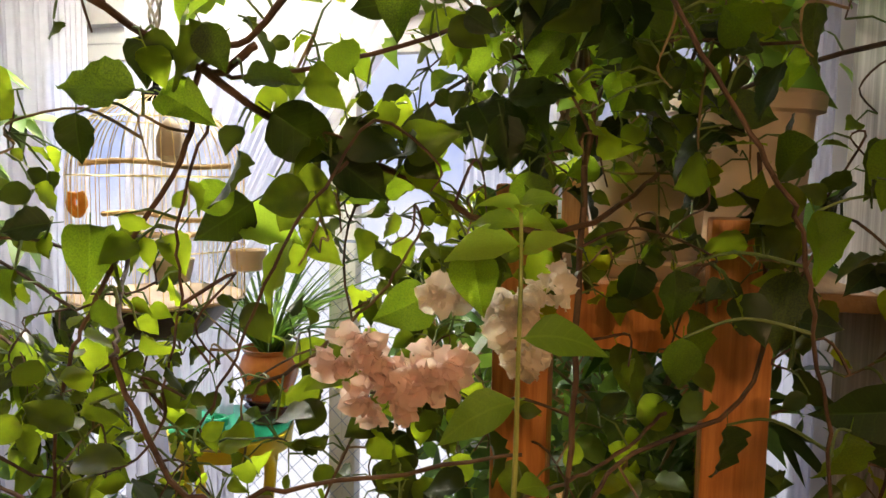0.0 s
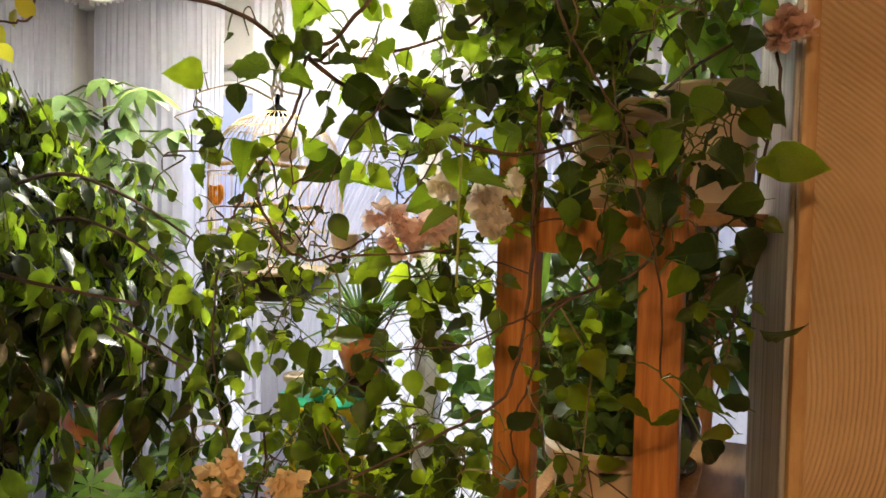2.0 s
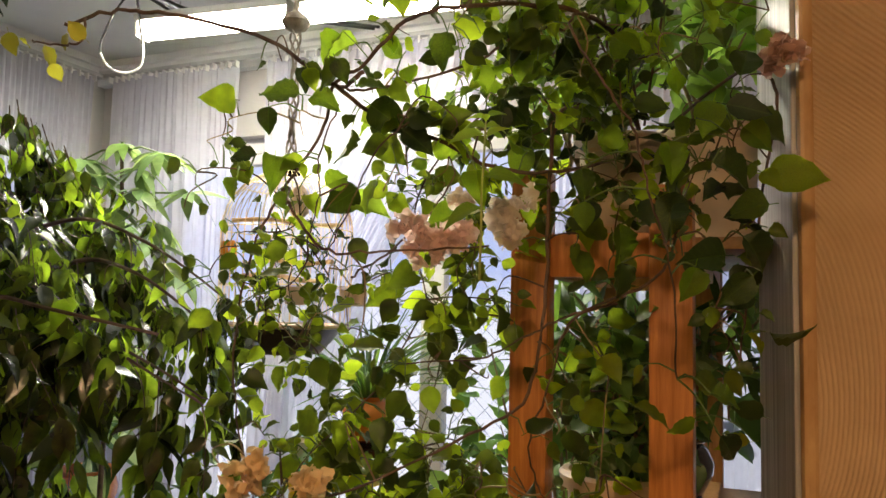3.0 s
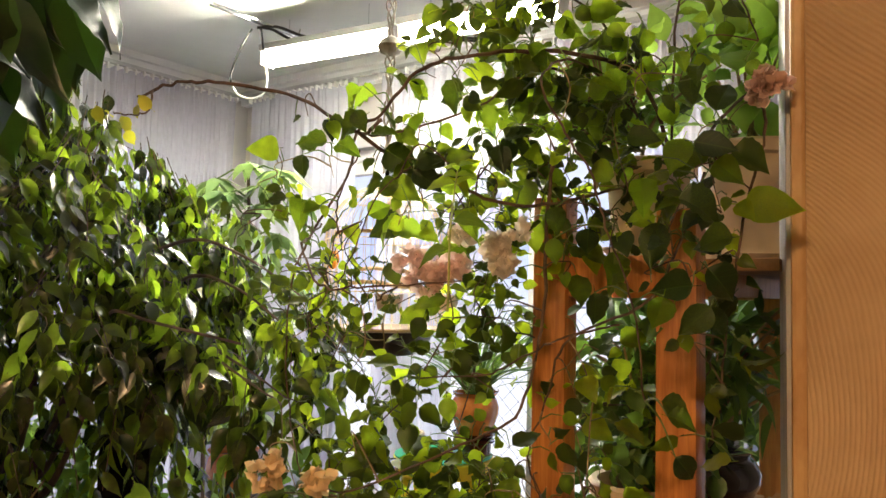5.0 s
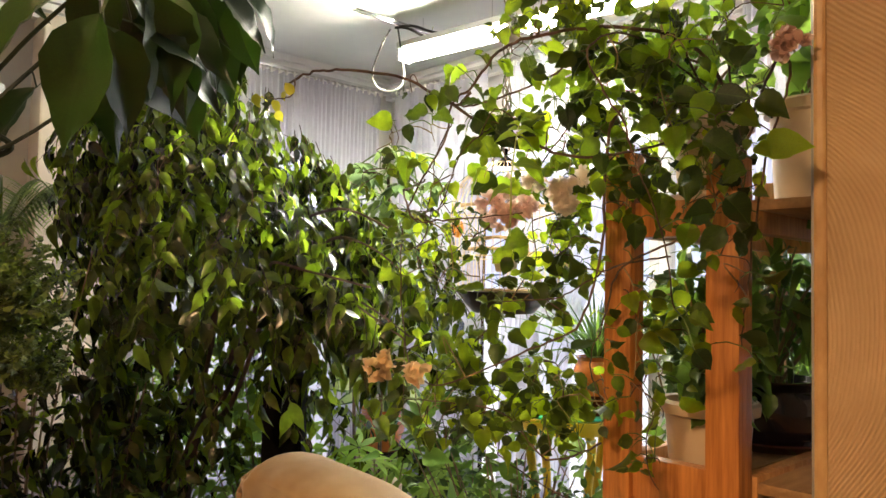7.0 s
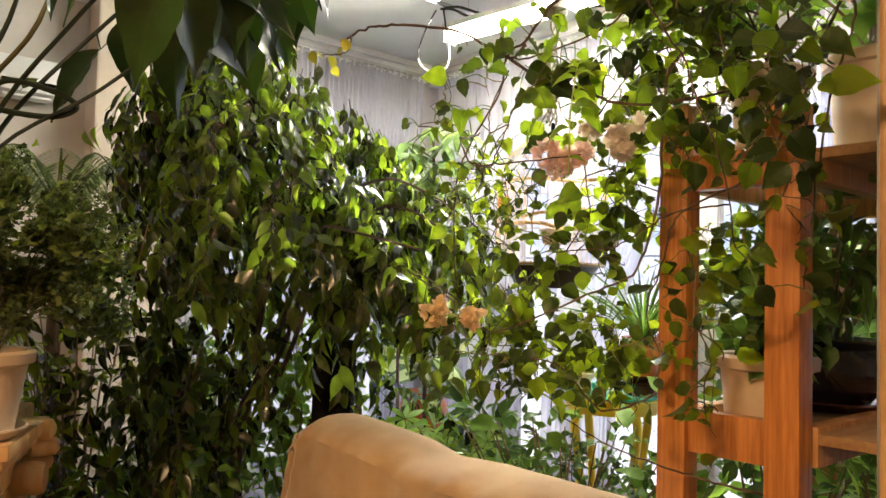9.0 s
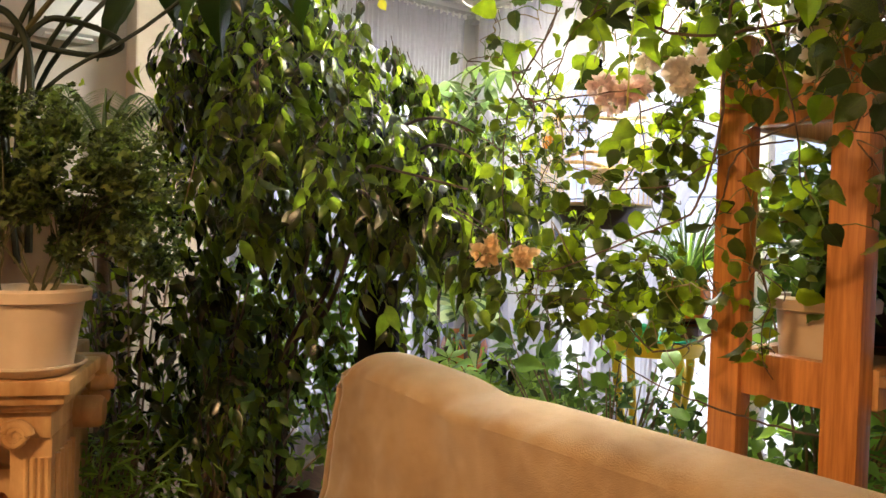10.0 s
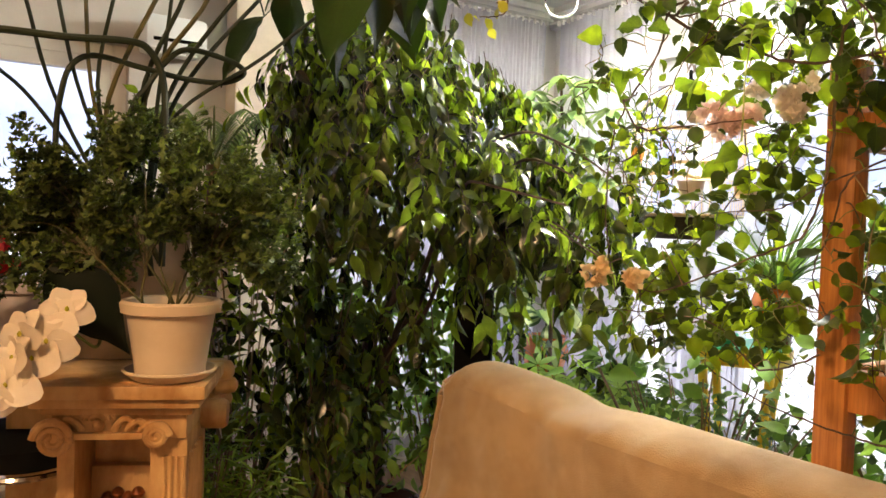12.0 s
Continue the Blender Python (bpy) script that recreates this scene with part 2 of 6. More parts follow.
M_PERCH = surface("perch_wood", (0.45, 0.30, 0.14), (0.62, 0.45, 0.24), 0.7, 20.0)
M_MACRAME = surface("macrame_cord", (0.14, 0.12, 0.10), (0.30, 0.27, 0.23), 0.9, 30.0, 0, 0.8, 200.0)
M_YELLOW = surface("yellow_paint", (0.75, 0.52, 0.02), (0.88, 0.66, 0.04), 0.4, 6.0)
M_GREEN = surface("green_paint", (0.01, 0.30, 0.15), (0.03, 0.42, 0.24), 0.35, 6.0)
M_FLEECE = surface("beige_fleece", (0.31, 0.195, 0.10), (0.54, 0.385, 0.225), 0.95, 4.0, 0, 0.5, 330.0, sheen=0.6)
M_SOFA = surface("brown_upholstery", (0.16, 0.09, 0.05), (0.26, 0.16, 0.09), 0.9, 6.0, 0, 0.5, 150.0)
M_BLACK = surface("matt_black", (0.0015, 0.0015, 0.0015), (0.004, 0.004, 0.004), 0.9, 9.0, spec=0.12)
M_STONE = surface("cream_cast_stone", (0.34, 0.17, 0.06), (0.70, 0.48, 0.24), 0.45, 6.5, 0, 0.7, 30.0, (1, 1, 0.45), (0.36, 0.62))
M_GREYPOT = surface("grey_paper", (0.34, 0.31, 0.36), (0.50, 0.46, 0.50), 0.5, 4.0)
M_CHROME = surface("chrome", (0.6, 0.6, 0.6), (0.75, 0.75, 0.75), 0.12, 5.0, 1.0, 0.0)
M_NET = surface("blue_lattice", (0.26, 0.32, 0.50), (0.36, 0.42, 0.60), 0.5, 10.0)
M_RED = foliage("red_petal", (0.45, 0.01, 0.02), (0.7, 0.03, 0.04), (0.7, 0.04, 0.04))
M_AC = surface("air_conditioner_white", (0.62, 0.66, 0.7), (0.75, 0.78, 0.82), 0.35, 3.0)
M_ORANGE = surface("orange_plastic", (0.8, 0.28, 0.02), (0.9, 0.36, 0.03), 0.4)

M_BOUG = foliage("bougainvillea_leaf", (0.006, 0.022, 0.005), (0.045, 0.095, 0.012), (0.47, 0.70, 0.03), 0.46, 0.46, True, low=0.32, thin_low=0.12, veins=True)
M_BOUGY = foliage("young_leaf", (0.10, 0.22, 0.02), (0.24, 0.40, 0.04), (0.50, 0.74, 0.05), 0.45, 0.42, True, low=0.6, thin_low=0.6, veins=True)
M_BOUGJ = foliage("bougainvillea_leaf_joined", (0.008, 0.024, 0.005), (0.055, 0.10, 0.012), (0.56, 0.74, 0.03), 0.46, 0.55, low=0.42, thin_low=0.25)
M_YELLEAF = foliage("yellowed_leaf", (0.40, 0.36, 0.03), (0.58, 0.54, 0.06), (0.75, 0.75, 0.06), 0.5, 0.5, True)
M_FICUS = foliage("ficus_leaf", (0.006, 0.017, 0.004), (0.095, 0.125, 0.03), (0.48, 0.70, 0.04), 0.27, 0.48, shine=0.8, low=0.3, thin_low=0.14)
M_RUBBER = foliage("big_dark_leaf", (0.007, 0.022, 0.006), (0.020, 0.048, 0.012), (0.06, 0.14, 0.012), 0.28, 0.14, True, 0.5, veins=True)
M_LANCE = foliage("lance_leaf", (0.09, 0.17, 0.045), (0.22, 0.33, 0.11), (0.45, 0.62, 0.18), 0.4, 0.42)
M_STRAP = foliage("strap_leaf", (0.04, 0.10, 0.015), (0.14, 0.26, 0.05), (0.35, 0.6, 0.08), 0.4, 0.35)
M_MIX = foliage("mixed_leaf", (0.035, 0.09, 0.018), (0.18, 0.29, 0.06), (0.28, 0.5, 0.07), 0.4, 0.35)
M_BRIGHT = foliage("bright_leaf", (0.13, 0.28, 0.035), (0.30, 0.48, 0.09), (0.5, 0.8, 0.12), 0.45, 0.45, low=0.6)
M_FERN = foliage("fern_leaf", (0.030, 0.055, 0.014), (0.15, 0.19, 0.05), (0.24, 0.36, 0.05), 0.6, 0.3)
M_VARIE = foliage("variegated_leaf", (0.22, 0.32, 0.10), (0.62, 0.66, 0.34), (0.6, 0.7, 0.25), 0.4, 0.35, True)
M_LIME = foliage("lime_leaf", (0.24, 0.44, 0.06), (0.42, 0.62, 0.14), (0.6, 0.9, 0.15), 0.45, 0.5, low=0.7, thin_low=0.6)
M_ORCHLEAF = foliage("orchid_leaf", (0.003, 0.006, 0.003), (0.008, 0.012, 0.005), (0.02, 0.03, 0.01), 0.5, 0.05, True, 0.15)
M_CANE = foliage("dumb_cane_edge", (0.02, 0.06, 0.012), (0.07, 0.14, 0.03), (0.25, 0.45, 0.06), 0.35, 0.3, True)
M_PINK = foliage("pink_bract", (0.94, 0.70, 0.66), (0.97, 0.92, 0.85), (1.0, 0.84, 0.78), 0.7, 0.68, low=0.85, thin_low=0.8)
M_PALEPINK = foliage("pale_bract", (0.93, 0.84, 0.76), (0.97, 0.94, 0.88), (1.0, 0.94, 0.84), 0.7, 0.62, low=0.85, thin_low=0.8)
M_APRICOT = foliage("apricot_bract", (0.80, 0.60, 0.34), (0.92, 0.80, 0.56), (0.95, 0.72, 0.4), 0.7, 0.35, low=0.8, thin_low=0.8)
M_FADED = foliage("faded_bract", (0.50, 0.30, 0.25), (0.82, 0.62, 0.54), (0.85, 0.6, 0.5), 0.7, 0.45, low=0.7, thin_low=0.7)
M_ORCHID = foliage("white_petal", (0.72, 0.62, 0.52), (0.82, 0.75, 0.66), (0.85, 0.75, 0.62), 0.5, 0.3, low=0.8, thin_low=0.8)


# ---- building tools ----
rng = random.Random(7)


class Geo:
    """Gathers vertices and faces of one mesh."""

    def __init__(self):
        self.v, self.f = [], []

    def add(self, verts, faces, m=None):
        k = len(self.v)
        self.v += [tuple(m @ Vector(p)) for p in verts] if m is not None else [tuple(p) for p in verts]
        self.f += [tuple(i + k for i in f) for f in faces]
        return self

    def box(self, x0, x1, y0, y1, z0, z1, m=None, bevel=0.0):
        if bevel:
            bm = bmesh.new()
            bmesh.ops.create_cube(bm, size=1)
            for v in bm.verts:
                v.co = Vector(((x0 + x1) / 2 + v.co.x * (x1 - x0), (y0 + y1) / 2 + v.co.y * (y1 - y0), (z0 + z1) / 2 + v.co.z * (z1 - z0)))
            bmesh.ops.bevel(bm, geom=bm.edges[:], offset=bevel, segments=2, affect="EDGES", profile=0.6)
            self.from_bm(bm, m)
            return self
        v = [(x, y, z) for x in (x0, x1) for y in (y0, y1) for z in (z0, z1)]
        return self.add(v, [(0, 1, 3, 2), (4, 6, 7, 5), (0, 4, 5, 1), (2, 3, 7, 6), (0, 2, 6, 4), (1, 5, 7, 3)], m)

    def from_bm(self, bm, m=None):
        bm.verts.index_update()
        self.add([v.co for v in bm.verts], [[v.index for v in f.verts] for f in bm.faces], m)
        bm.free()

    def lathe(self, profile, n=32, m=None, squash=1.0):
        v, f = [], []
        for r, z in profile:
            for i in range(n):
                a = math.tau * i / n
                v.append((r * math.cos(a), r * math.sin(a) * squash, z))
        for j in range(len(profile) - 1):
            for i in range(n):
                f.append((j * n + i, j * n + (i + 1) % n, (j + 1) * n + (i + 1) % n, (j + 1) * n + i))
        f.append(tuple(range(n - 1, -1, -1)))
        f.append(tuple((len(profile) - 1) * n + i for i in range(n)))
        return self.add(v, f, m)

    def tube(self, pts, r0, r1=None, n=6, closed=False, wobble=0.0):
        """A round rod through points, tapered from r0 to r1."""
        r1 = r0 if r1 is None else r1
        pts = [Vector(p) for p in pts]
        v, f = [], []
        up = Vector((0.13, 0.31, 1)).normalized()
        for i, p in enumerate(pts):
            a, b = pts[max(0, i - 1)], pts[min(len(pts) - 1, i + 1)]
            if closed:
                a, b = pts[i - 1], pts[(i + 1) % len(pts)]
            d = (b - a)
            d = d.normalized() if d.length > 1e-6 else Vector((0, 0, 1))
            s = d.cross(up)
            s = s.normalized() if s.length > 1e-3 else Vector((1, 0, 0))
            w = d.cross(s)
            r = r0 + (r1 - r0) * i / max(1, len(pts) - 1)
            r *= 1 + wobble * (rng.random() - 0.5)
            for k in range(n):
                an = math.tau * k / n
                v.append(p + s * (r * math.cos(an)) + w * (r * math.sin(an)))
        rings = len(pts)
        for i in range(rings if closed else rings - 1):
            j = (i + 1) % rings
            for k in range(n):
                f.append((i * n + k, i * n + (k + 1) % n, j * n + (k + 1) % n, j * n + k))
        if not closed:
            f.append(tuple(range(n - 1, -1, -1)))
            f.append(tuple((rings - 1) * n + k for k in range(n)))
        return self.add(v, f)

    def mesh(self, name, smooth=True):
        me = bpy.data.meshes.new(name)
        me.from_pydata(self.v, [], self.f)
        if smooth:
            me.shade_smooth()
            me.set_sharp_from_angle(angle=radians(40))
        return me


def part(name, geo, material, parent=None, label="", m=None, smooth=True):
    """Links geometry as one mesh object, under a thing or a part if one is given."""
    me = geo.mesh(name, smooth) if isinstance(geo, Geo) else geo
    if material is not None and not me.materials:
        me.materials.append(material)
    ob = new(name, me)
    if parent is not None:
        ob.parent = parent
    if m is not None:
        ob.matrix_basis = m
    if label:
        ob["label"] = label
    return ob


def thing(name, label, category, group="", m=None):
    ob = new(name)
    if m is not None:
        ob.matrix_basis = m
    return tagged(ob, label, category, group)


def setting(name, geo, material, label, category, m=None, smooth=False):
    ob = part(name, geo, material, None, "", m, smooth)
    return tagged(ob, label, category, "", "structure")


def bend(pts, steps=6):
    """A smooth line through the given points."""
    p = [Vector(q) for q in pts]
    out = []
    for i in range(len(p) - 1):
        a, b, c, d = p[max(0, i - 1)], p[i], p[i + 1], p[min(len(p) - 1, i + 2)]
        for k in range(steps):
            t = k / steps
            out.append(0.5 * ((2 * b) + (c - a) * t + (2 * a - 5 * b + 4 * c - d) * t * t + (3 * b - a - 3 * c + d) * t ** 3))
    return out + [p[-1]]


def blade(width, profile, curl=0.15, fold=0.12, stalk=0.0, droop=0.0, ripple=0.0, seed=0, across=(-1, -0.5, 0, 0.5, 1)):
    """One leaf of unit length along +y, facing +z: outline by profile, folded along its midrib, curled at the tip."""
    r = random.Random(seed)
    n = len(profile)
    v, f = [], []
    for i, w in enumerate(profile):
        t = i / (n - 1)
        y = t
        z = -curl * t * t - droop * t
        for side in across:
            a = abs(side)
            v.append((side * w * width / 2, y - 0.04 * a * w, z + fold * width * a * w + ripple * width * (r.random() - 0.5) * a))
    for i in range(n - 1):
        c = len(across)
        for k in range(c - 1):
            f.append((i * c + k, i * c + k + 1, i * c + c + k + 1, i * c + c + k))
    if stalk:
        k = len(v)
        v += [(-0.012, -stalk, 0.0), (0.012, -stalk, 0.0), (0.012, 0.02, 0), (-0.012, 0.02, 0)]
        f.append((k, k + 1, k + 2, k + 3))
    return v, f


HEART = (0.0, 0.48, 0.76, 0.92, 1.0, 1.0, 0.95, 0.84, 0.67, 0.45, 0.2, 0.0)
TIPPED = (0.0, 0.62, 0.93, 1.0, 0.86, 0.55, 0.2, 0.0)
OVAL = (0.0, 0.55, 0.9, 1.0, 0.9, 0.62, 0.26, 0.0)
LANCE = (0.05, 0.5, 0.85, 1.0, 0.9, 0.68, 0.36, 0.0)
STRAP = (0.75, 0.95, 1.0, 0.97, 0.9, 0.78, 0.5, 0.0)
SMALL = (0.1, 0.9, 0.95, 0.0)


def turn_to(direction, normal):
    """A turn that lays +y along direction and +z near normal."""
    y = Vector(direction).normalized()
    x = y.cross(Vector(normal))
    x = x.normalized() if x.length > 1e-4 else y.orthogonal().normalized()
    z = x.cross(y)
    return Matrix((x, y, z)).transposed()


def jitter(v, amount):
    return Vector(v) + Vector((rng.gauss(0, 1), rng.gauss(0, 1), rng.gauss(0, 1))) * amount


class Leaves:
    """Many blades joined into one mesh."""

    def __init__(self, shapes):
        self.shapes = [(np.array(v), f) for v, f in shapes]
        self.v, self.f, self.n = [], [], 0

    def put(self, place, direction, normal, size):
        v, f = self.shapes[rng.randrange(len(self.shapes))]
        m = np.array(turn_to(direction, normal)) * size
        self.v.append(v @ m.T + np.array(place))
        self.f += [tuple(i + self.n for i in q) for q in f]
        self.n += len(v)

    def mesh(self, name):
        me = bpy.data.meshes.new(name)
        me.from_pydata(np.concatenate(self.v).tolist(), [], self.f)
        me.shade_smooth()
        return me


def lobed(lobes, seed):
    """A crinkled leaf of unit length with a lobed, ruffled edge."""
    r = random.Random(seed)
    v, f = [(0, 0, 0), (0, 0.45, 0.06)], []
    n = lobes * 2 + 1
    for i in range(n):
        a = -2.3 + 4.6 * i / (n - 1)
        w = (0.56 if i % 2 else 0.36) * r.uniform(0.85, 1.15)
        v.append((w * math.sin(a), 0.45 + w * math.cos(a), r.uniform(-0.14, 0.14)))
    for i in range(n - 1):
        f.append((1, 2 + i + 1, 2 + i))
    f += [(0, 2, 1), (0, 1, n + 1)]
    return v, f


THREE = (-1, 0, 1)
S_BOUG = [blade(0.70 + 0.04 * i, HEART, 0.10 + 0.12 * i, 0.10 + 0.06 * i, 0.22, 0, 0.14, i) for i in range(4)]
S_FICUS = [blade(0.41 + 0.03 * i, TIPPED, 0.10 + 0.16 * i, 0.10 + 0.09 * i, 0.14, 0, 0.08, i, THREE) for i in range(4)]
S_SLIM = [blade(0.36, TIPPED, 0.06 + 0.10 * i, 0.02 + 0.03 * i, 0.14, 0, 0.04, i, THREE) for i in range(3)]
S_SHOOT = [blade(0.58, LANCE, 0.55 + 0.2 * i, 0.12, 0.12, -0.35, 0.10, i) for i in range(3)]
S_BIG = [blade(0.50, (0.0, 0.36, 0.64, 0.85, 0.97, 1.0, 0.93, 0.78, 0.57, 0.34, 0.14, 0.0), 0.25 + 0.15 * i, 0.16 + 0.06 * i, 0.1, 0, 0.10, i) for i in range(3)]
S_LANCE = [blade(0.24, LANCE, 0.5 + 0.2 * i, 0.12, 0.08, 0, 0.05, i) for i in range(3)]
S_FINGER = [blade(0.34, LANCE, 0.2 + 0.14 * i, 0.10, 0.12, 0, 0.05, i) for i in range(3)]
S_OVAL = [blade(0.55, OVAL, 0.2 + 0.15 * i, 0.12, 0.1, 0, 0.08, i) for i in range(3)]
S_STRAP = [blade(0.075, STRAP, 0.35 + 0.3 * i, 0.25, 0, 0, 0.02, i) for i in range(3)]
S_LOBED = [lobed(5, i) for i in range(5)]
S_NEEDLE = [blade(0.12, SMALL, 0.4, 0.1, 0, 0, 0.05, i) for i in range(2)]
S_ORCHID = [blade(1.0, (0.25, 0.7, 0.92, 1.0, 0.98, 0.86, 0.62, 0.2), 0.12 * i, 0.08, 0, 0, 0.05, i) for i in range(3)]
S_BRACT = [blade(0.95, (0.3, 0.8, 1.0, 1.0, 0.88, 0.55, 0.0), -0.45 + 0.25 * i, 0.2, 0, 0, 0.35, i) for i in range(4)]
S_PETAL = [blade(1.0, (0.2, 0.75, 0.97, 1.0, 0.95, 0.7, 0.1), -0.3 + 0.15 * i, 0.22, 0, 0, 0.30, i) for i in range(4)]

# ---- the room ----
LEFT, DEEP = 5.2, 5.6      # length of the back wall, of the left wall
SILL, HEAD = 0.25, 2.20    # window heights


def wall_with_openings(x0, x1, y0, y1, openings):
    """A wall along x with openings (a, b, low, high) through it."""
    g, at = Geo(), x0
    for a, b, lo, hi in openings:
        g.box(at, a, y0, y1, 0, CEIL).box(a, b, y0, y1, 0, lo).box(a, b, y0, y1, hi, CEIL)
        at = b
    return g.box(at, x1, y0, y1, 0, CEIL)


def window_unit(name, a, b, lo, hi, m, label):
    """A white window in an opening along x: frame, mullions, sill and panes."""
    w = tagged(new(name), label, "window", "", "structure")
    w.matrix_basis = m
    g = Geo()
    for x in (a, b - 0.06):
        g.box(x, x + 0.06, 0.06, 0.13, lo, hi, bevel=0.006)
    for z in (lo, hi - 0.06):
        g.box(a + 0.06, b - 0.06, 0.06, 0.13, z, z + 0.06, bevel=0.006)
    part("window_frame", g, M_WHITE, w)
    count = max(2, round((b - a) / 0.75))
    step = (b - a - 0.12) / count
    for i in range(count):
        p0, p1 = a + 0.06 + i * step, a + 0.06 + (i + 1) * step
        part("sash", Geo().box(p0, p0 + 0.05, 0.065, 0.125, lo + 0.06, hi - 0.06, bevel=0.005).box(p1 - 0.05, p1, 0.065, 0.125, lo + 0.06, hi - 0.06, bevel=0.005)
             .box(p0 + 0.05, p1 - 0.05, 0.065, 0.125, lo + 0.06, lo + 0.12, bevel=0.005).box(p0 + 0.05, p1 - 0.05, 0.065, 0.125, hi - 0.12, hi - 0.06, bevel=0.005), M_WHITE, w)
        pane = part("pane", Geo().box(p0 + 0.05, p1 - 0.05, 0.09, 0.096, lo + 0.12, hi - 0.12), M_GLASS, w, smooth=False)
        pane.visible_shadow = False
    part("window_sill", Geo().box(a - 0.05, b + 0.05, -0.13, 0.06, lo - 0.045, lo - 0.005, bevel=0.008), M_WHITE, w)
    return w


def build_room():
    setting("floor", Geo().box(-0.3, LEFT + 0.3, -DEEP - 0.3, 0.3, -0.1, 0), M_FLOOR, "dark brown wooden floor boards under the plants", "floor", CORNER)
    setting("ceiling", Geo().box(-0.3, LEFT + 0.3, -DEEP - 0.3, 0.3, CEIL, CEIL + 0.1), M_CEIL, "plain white painted ceiling", "ceiling", CORNER)
    setting("wall_back", wall_with_openings(-0.25, LEFT, 0, 0.2, [(0.22, 3.4, SILL, HEAD)]), M_WALL, "pale painted wall with a wide window", "wall", CORNER)
    turned = CORNER @ pose(0, 0, 0, 0, 0, 90)
    setting("wall_left", wall_with_openings(-DEEP, 0, 0, 0.25, [(-3.9, -2.42, SILL, 2.06), (-1.52, -0.22, SILL, HEAD)]), M_WALL, "pale painted wall with two windows", "wall", turned)
    setting("wall_right", Geo().box(LEFT, LEFT + 0.2, -DEEP, 0.2, 0, CEIL), M_WALL, "pale painted side wall", "wall", CORNER)
    setting("wall_front", Geo().box(-0.25, LEFT + 0.2, -DEEP - 0.2, -DEEP, 0, CEIL), M_PLASTER, "ochre plastered wall", "wall", CORNER)
    window_unit("window_1", 0.22, 3.4, SILL, HEAD, CORNER, "wide white window with a dusky view")
    window_unit("window_2", -1.52, -0.22, SILL, HEAD, turned, "white side window behind net curtain")
    window_unit("window_3", -3.9, -2.42, SILL, 2.06, turned, "white side window with bright dusk light")
    g = Geo()
    for k, (d, h) in enumerate([(0.05, 0.05), (0.09, 0.03), (0.12, 0.015)]):
        z = CEIL - sum(q[1] for q in [(0.05, 0.05), (0.09, 0.03), (0.12, 0.015)][k:])
        g.box(0.002, LEFT - 0.002, -d, -0.002, CEIL - 0.095 + 0.03 * k, CEIL - 0.095 + 0.03 * (k + 1) + 0.003)
    setting("trim", g, M_CEIL, "white stepped cornice under the ceiling", "cornice", CORNER)
    g = Geo()
    for k, d in enumerate((0.05, 0.09, 0.12)):
        g.box(0.002, d, -DEEP + 0.002, -0.125, CEIL - 0.095 + 0.03 * k, CEIL - 0.095 + 0.03 * (k + 1) + 0.003)
    setting("trim", g, M_CEIL, "white stepped cornice under the ceiling", "cornice", CORNER)
    # plastered pier between the two left windows
    setting("wall_pier", Geo().box(-2.0, -1.60, -0.16, -0.004, 0, CEIL - 0.1, bevel=0.01), M_PIER, "cream wall pier with rough plaster", "wall", turned)
    setting("wall_beam", Geo().box(-0.2 + 0.21, 2.2, -3.35, -2.9, CEIL - 0.22, CEIL + 0.002, bevel=0.01), M_CEIL, "white boxed beam below the ceiling", "beam", CORNER)
    # snowy dusk outside
    g = Geo().box(-4, 8, 5.0, 5.1, -6, 5)
    setting("backdrop", g, M_DUSK, "snowy garden at blue dusk outside", "view", CORNER)
    setting("backdrop", Geo().box(-8, 4, 5.0, 5.1, -6, 5), M_DUSK, "snowy garden at blue dusk outside", "view", turned)


def build_partition():
    """The free end of a thick wall with combed ochre plaster and a pale corner strip."""
    g = Geo().box(0.502, 2.2, 0.637, 0.83, 0, CEIL)
    setting("wall_partition", g, M_PLASTER, "ochre wall with combed arcs of plaster", "wall")
    setting("trim", Geo().box(0.476, 0.503, 0.652, 0.845, 0, CEIL, bevel=0.004), M_TRIM, "grey streaked metal jamb on the wall end", "trim")
    setting("trim", Geo().box(0.482, 0.502, 0.632, 0.652, 0, CEIL, bevel=0.006), M_STONE, "pale ochre rounded corner strip", "trim")


build_room()
build_partition()


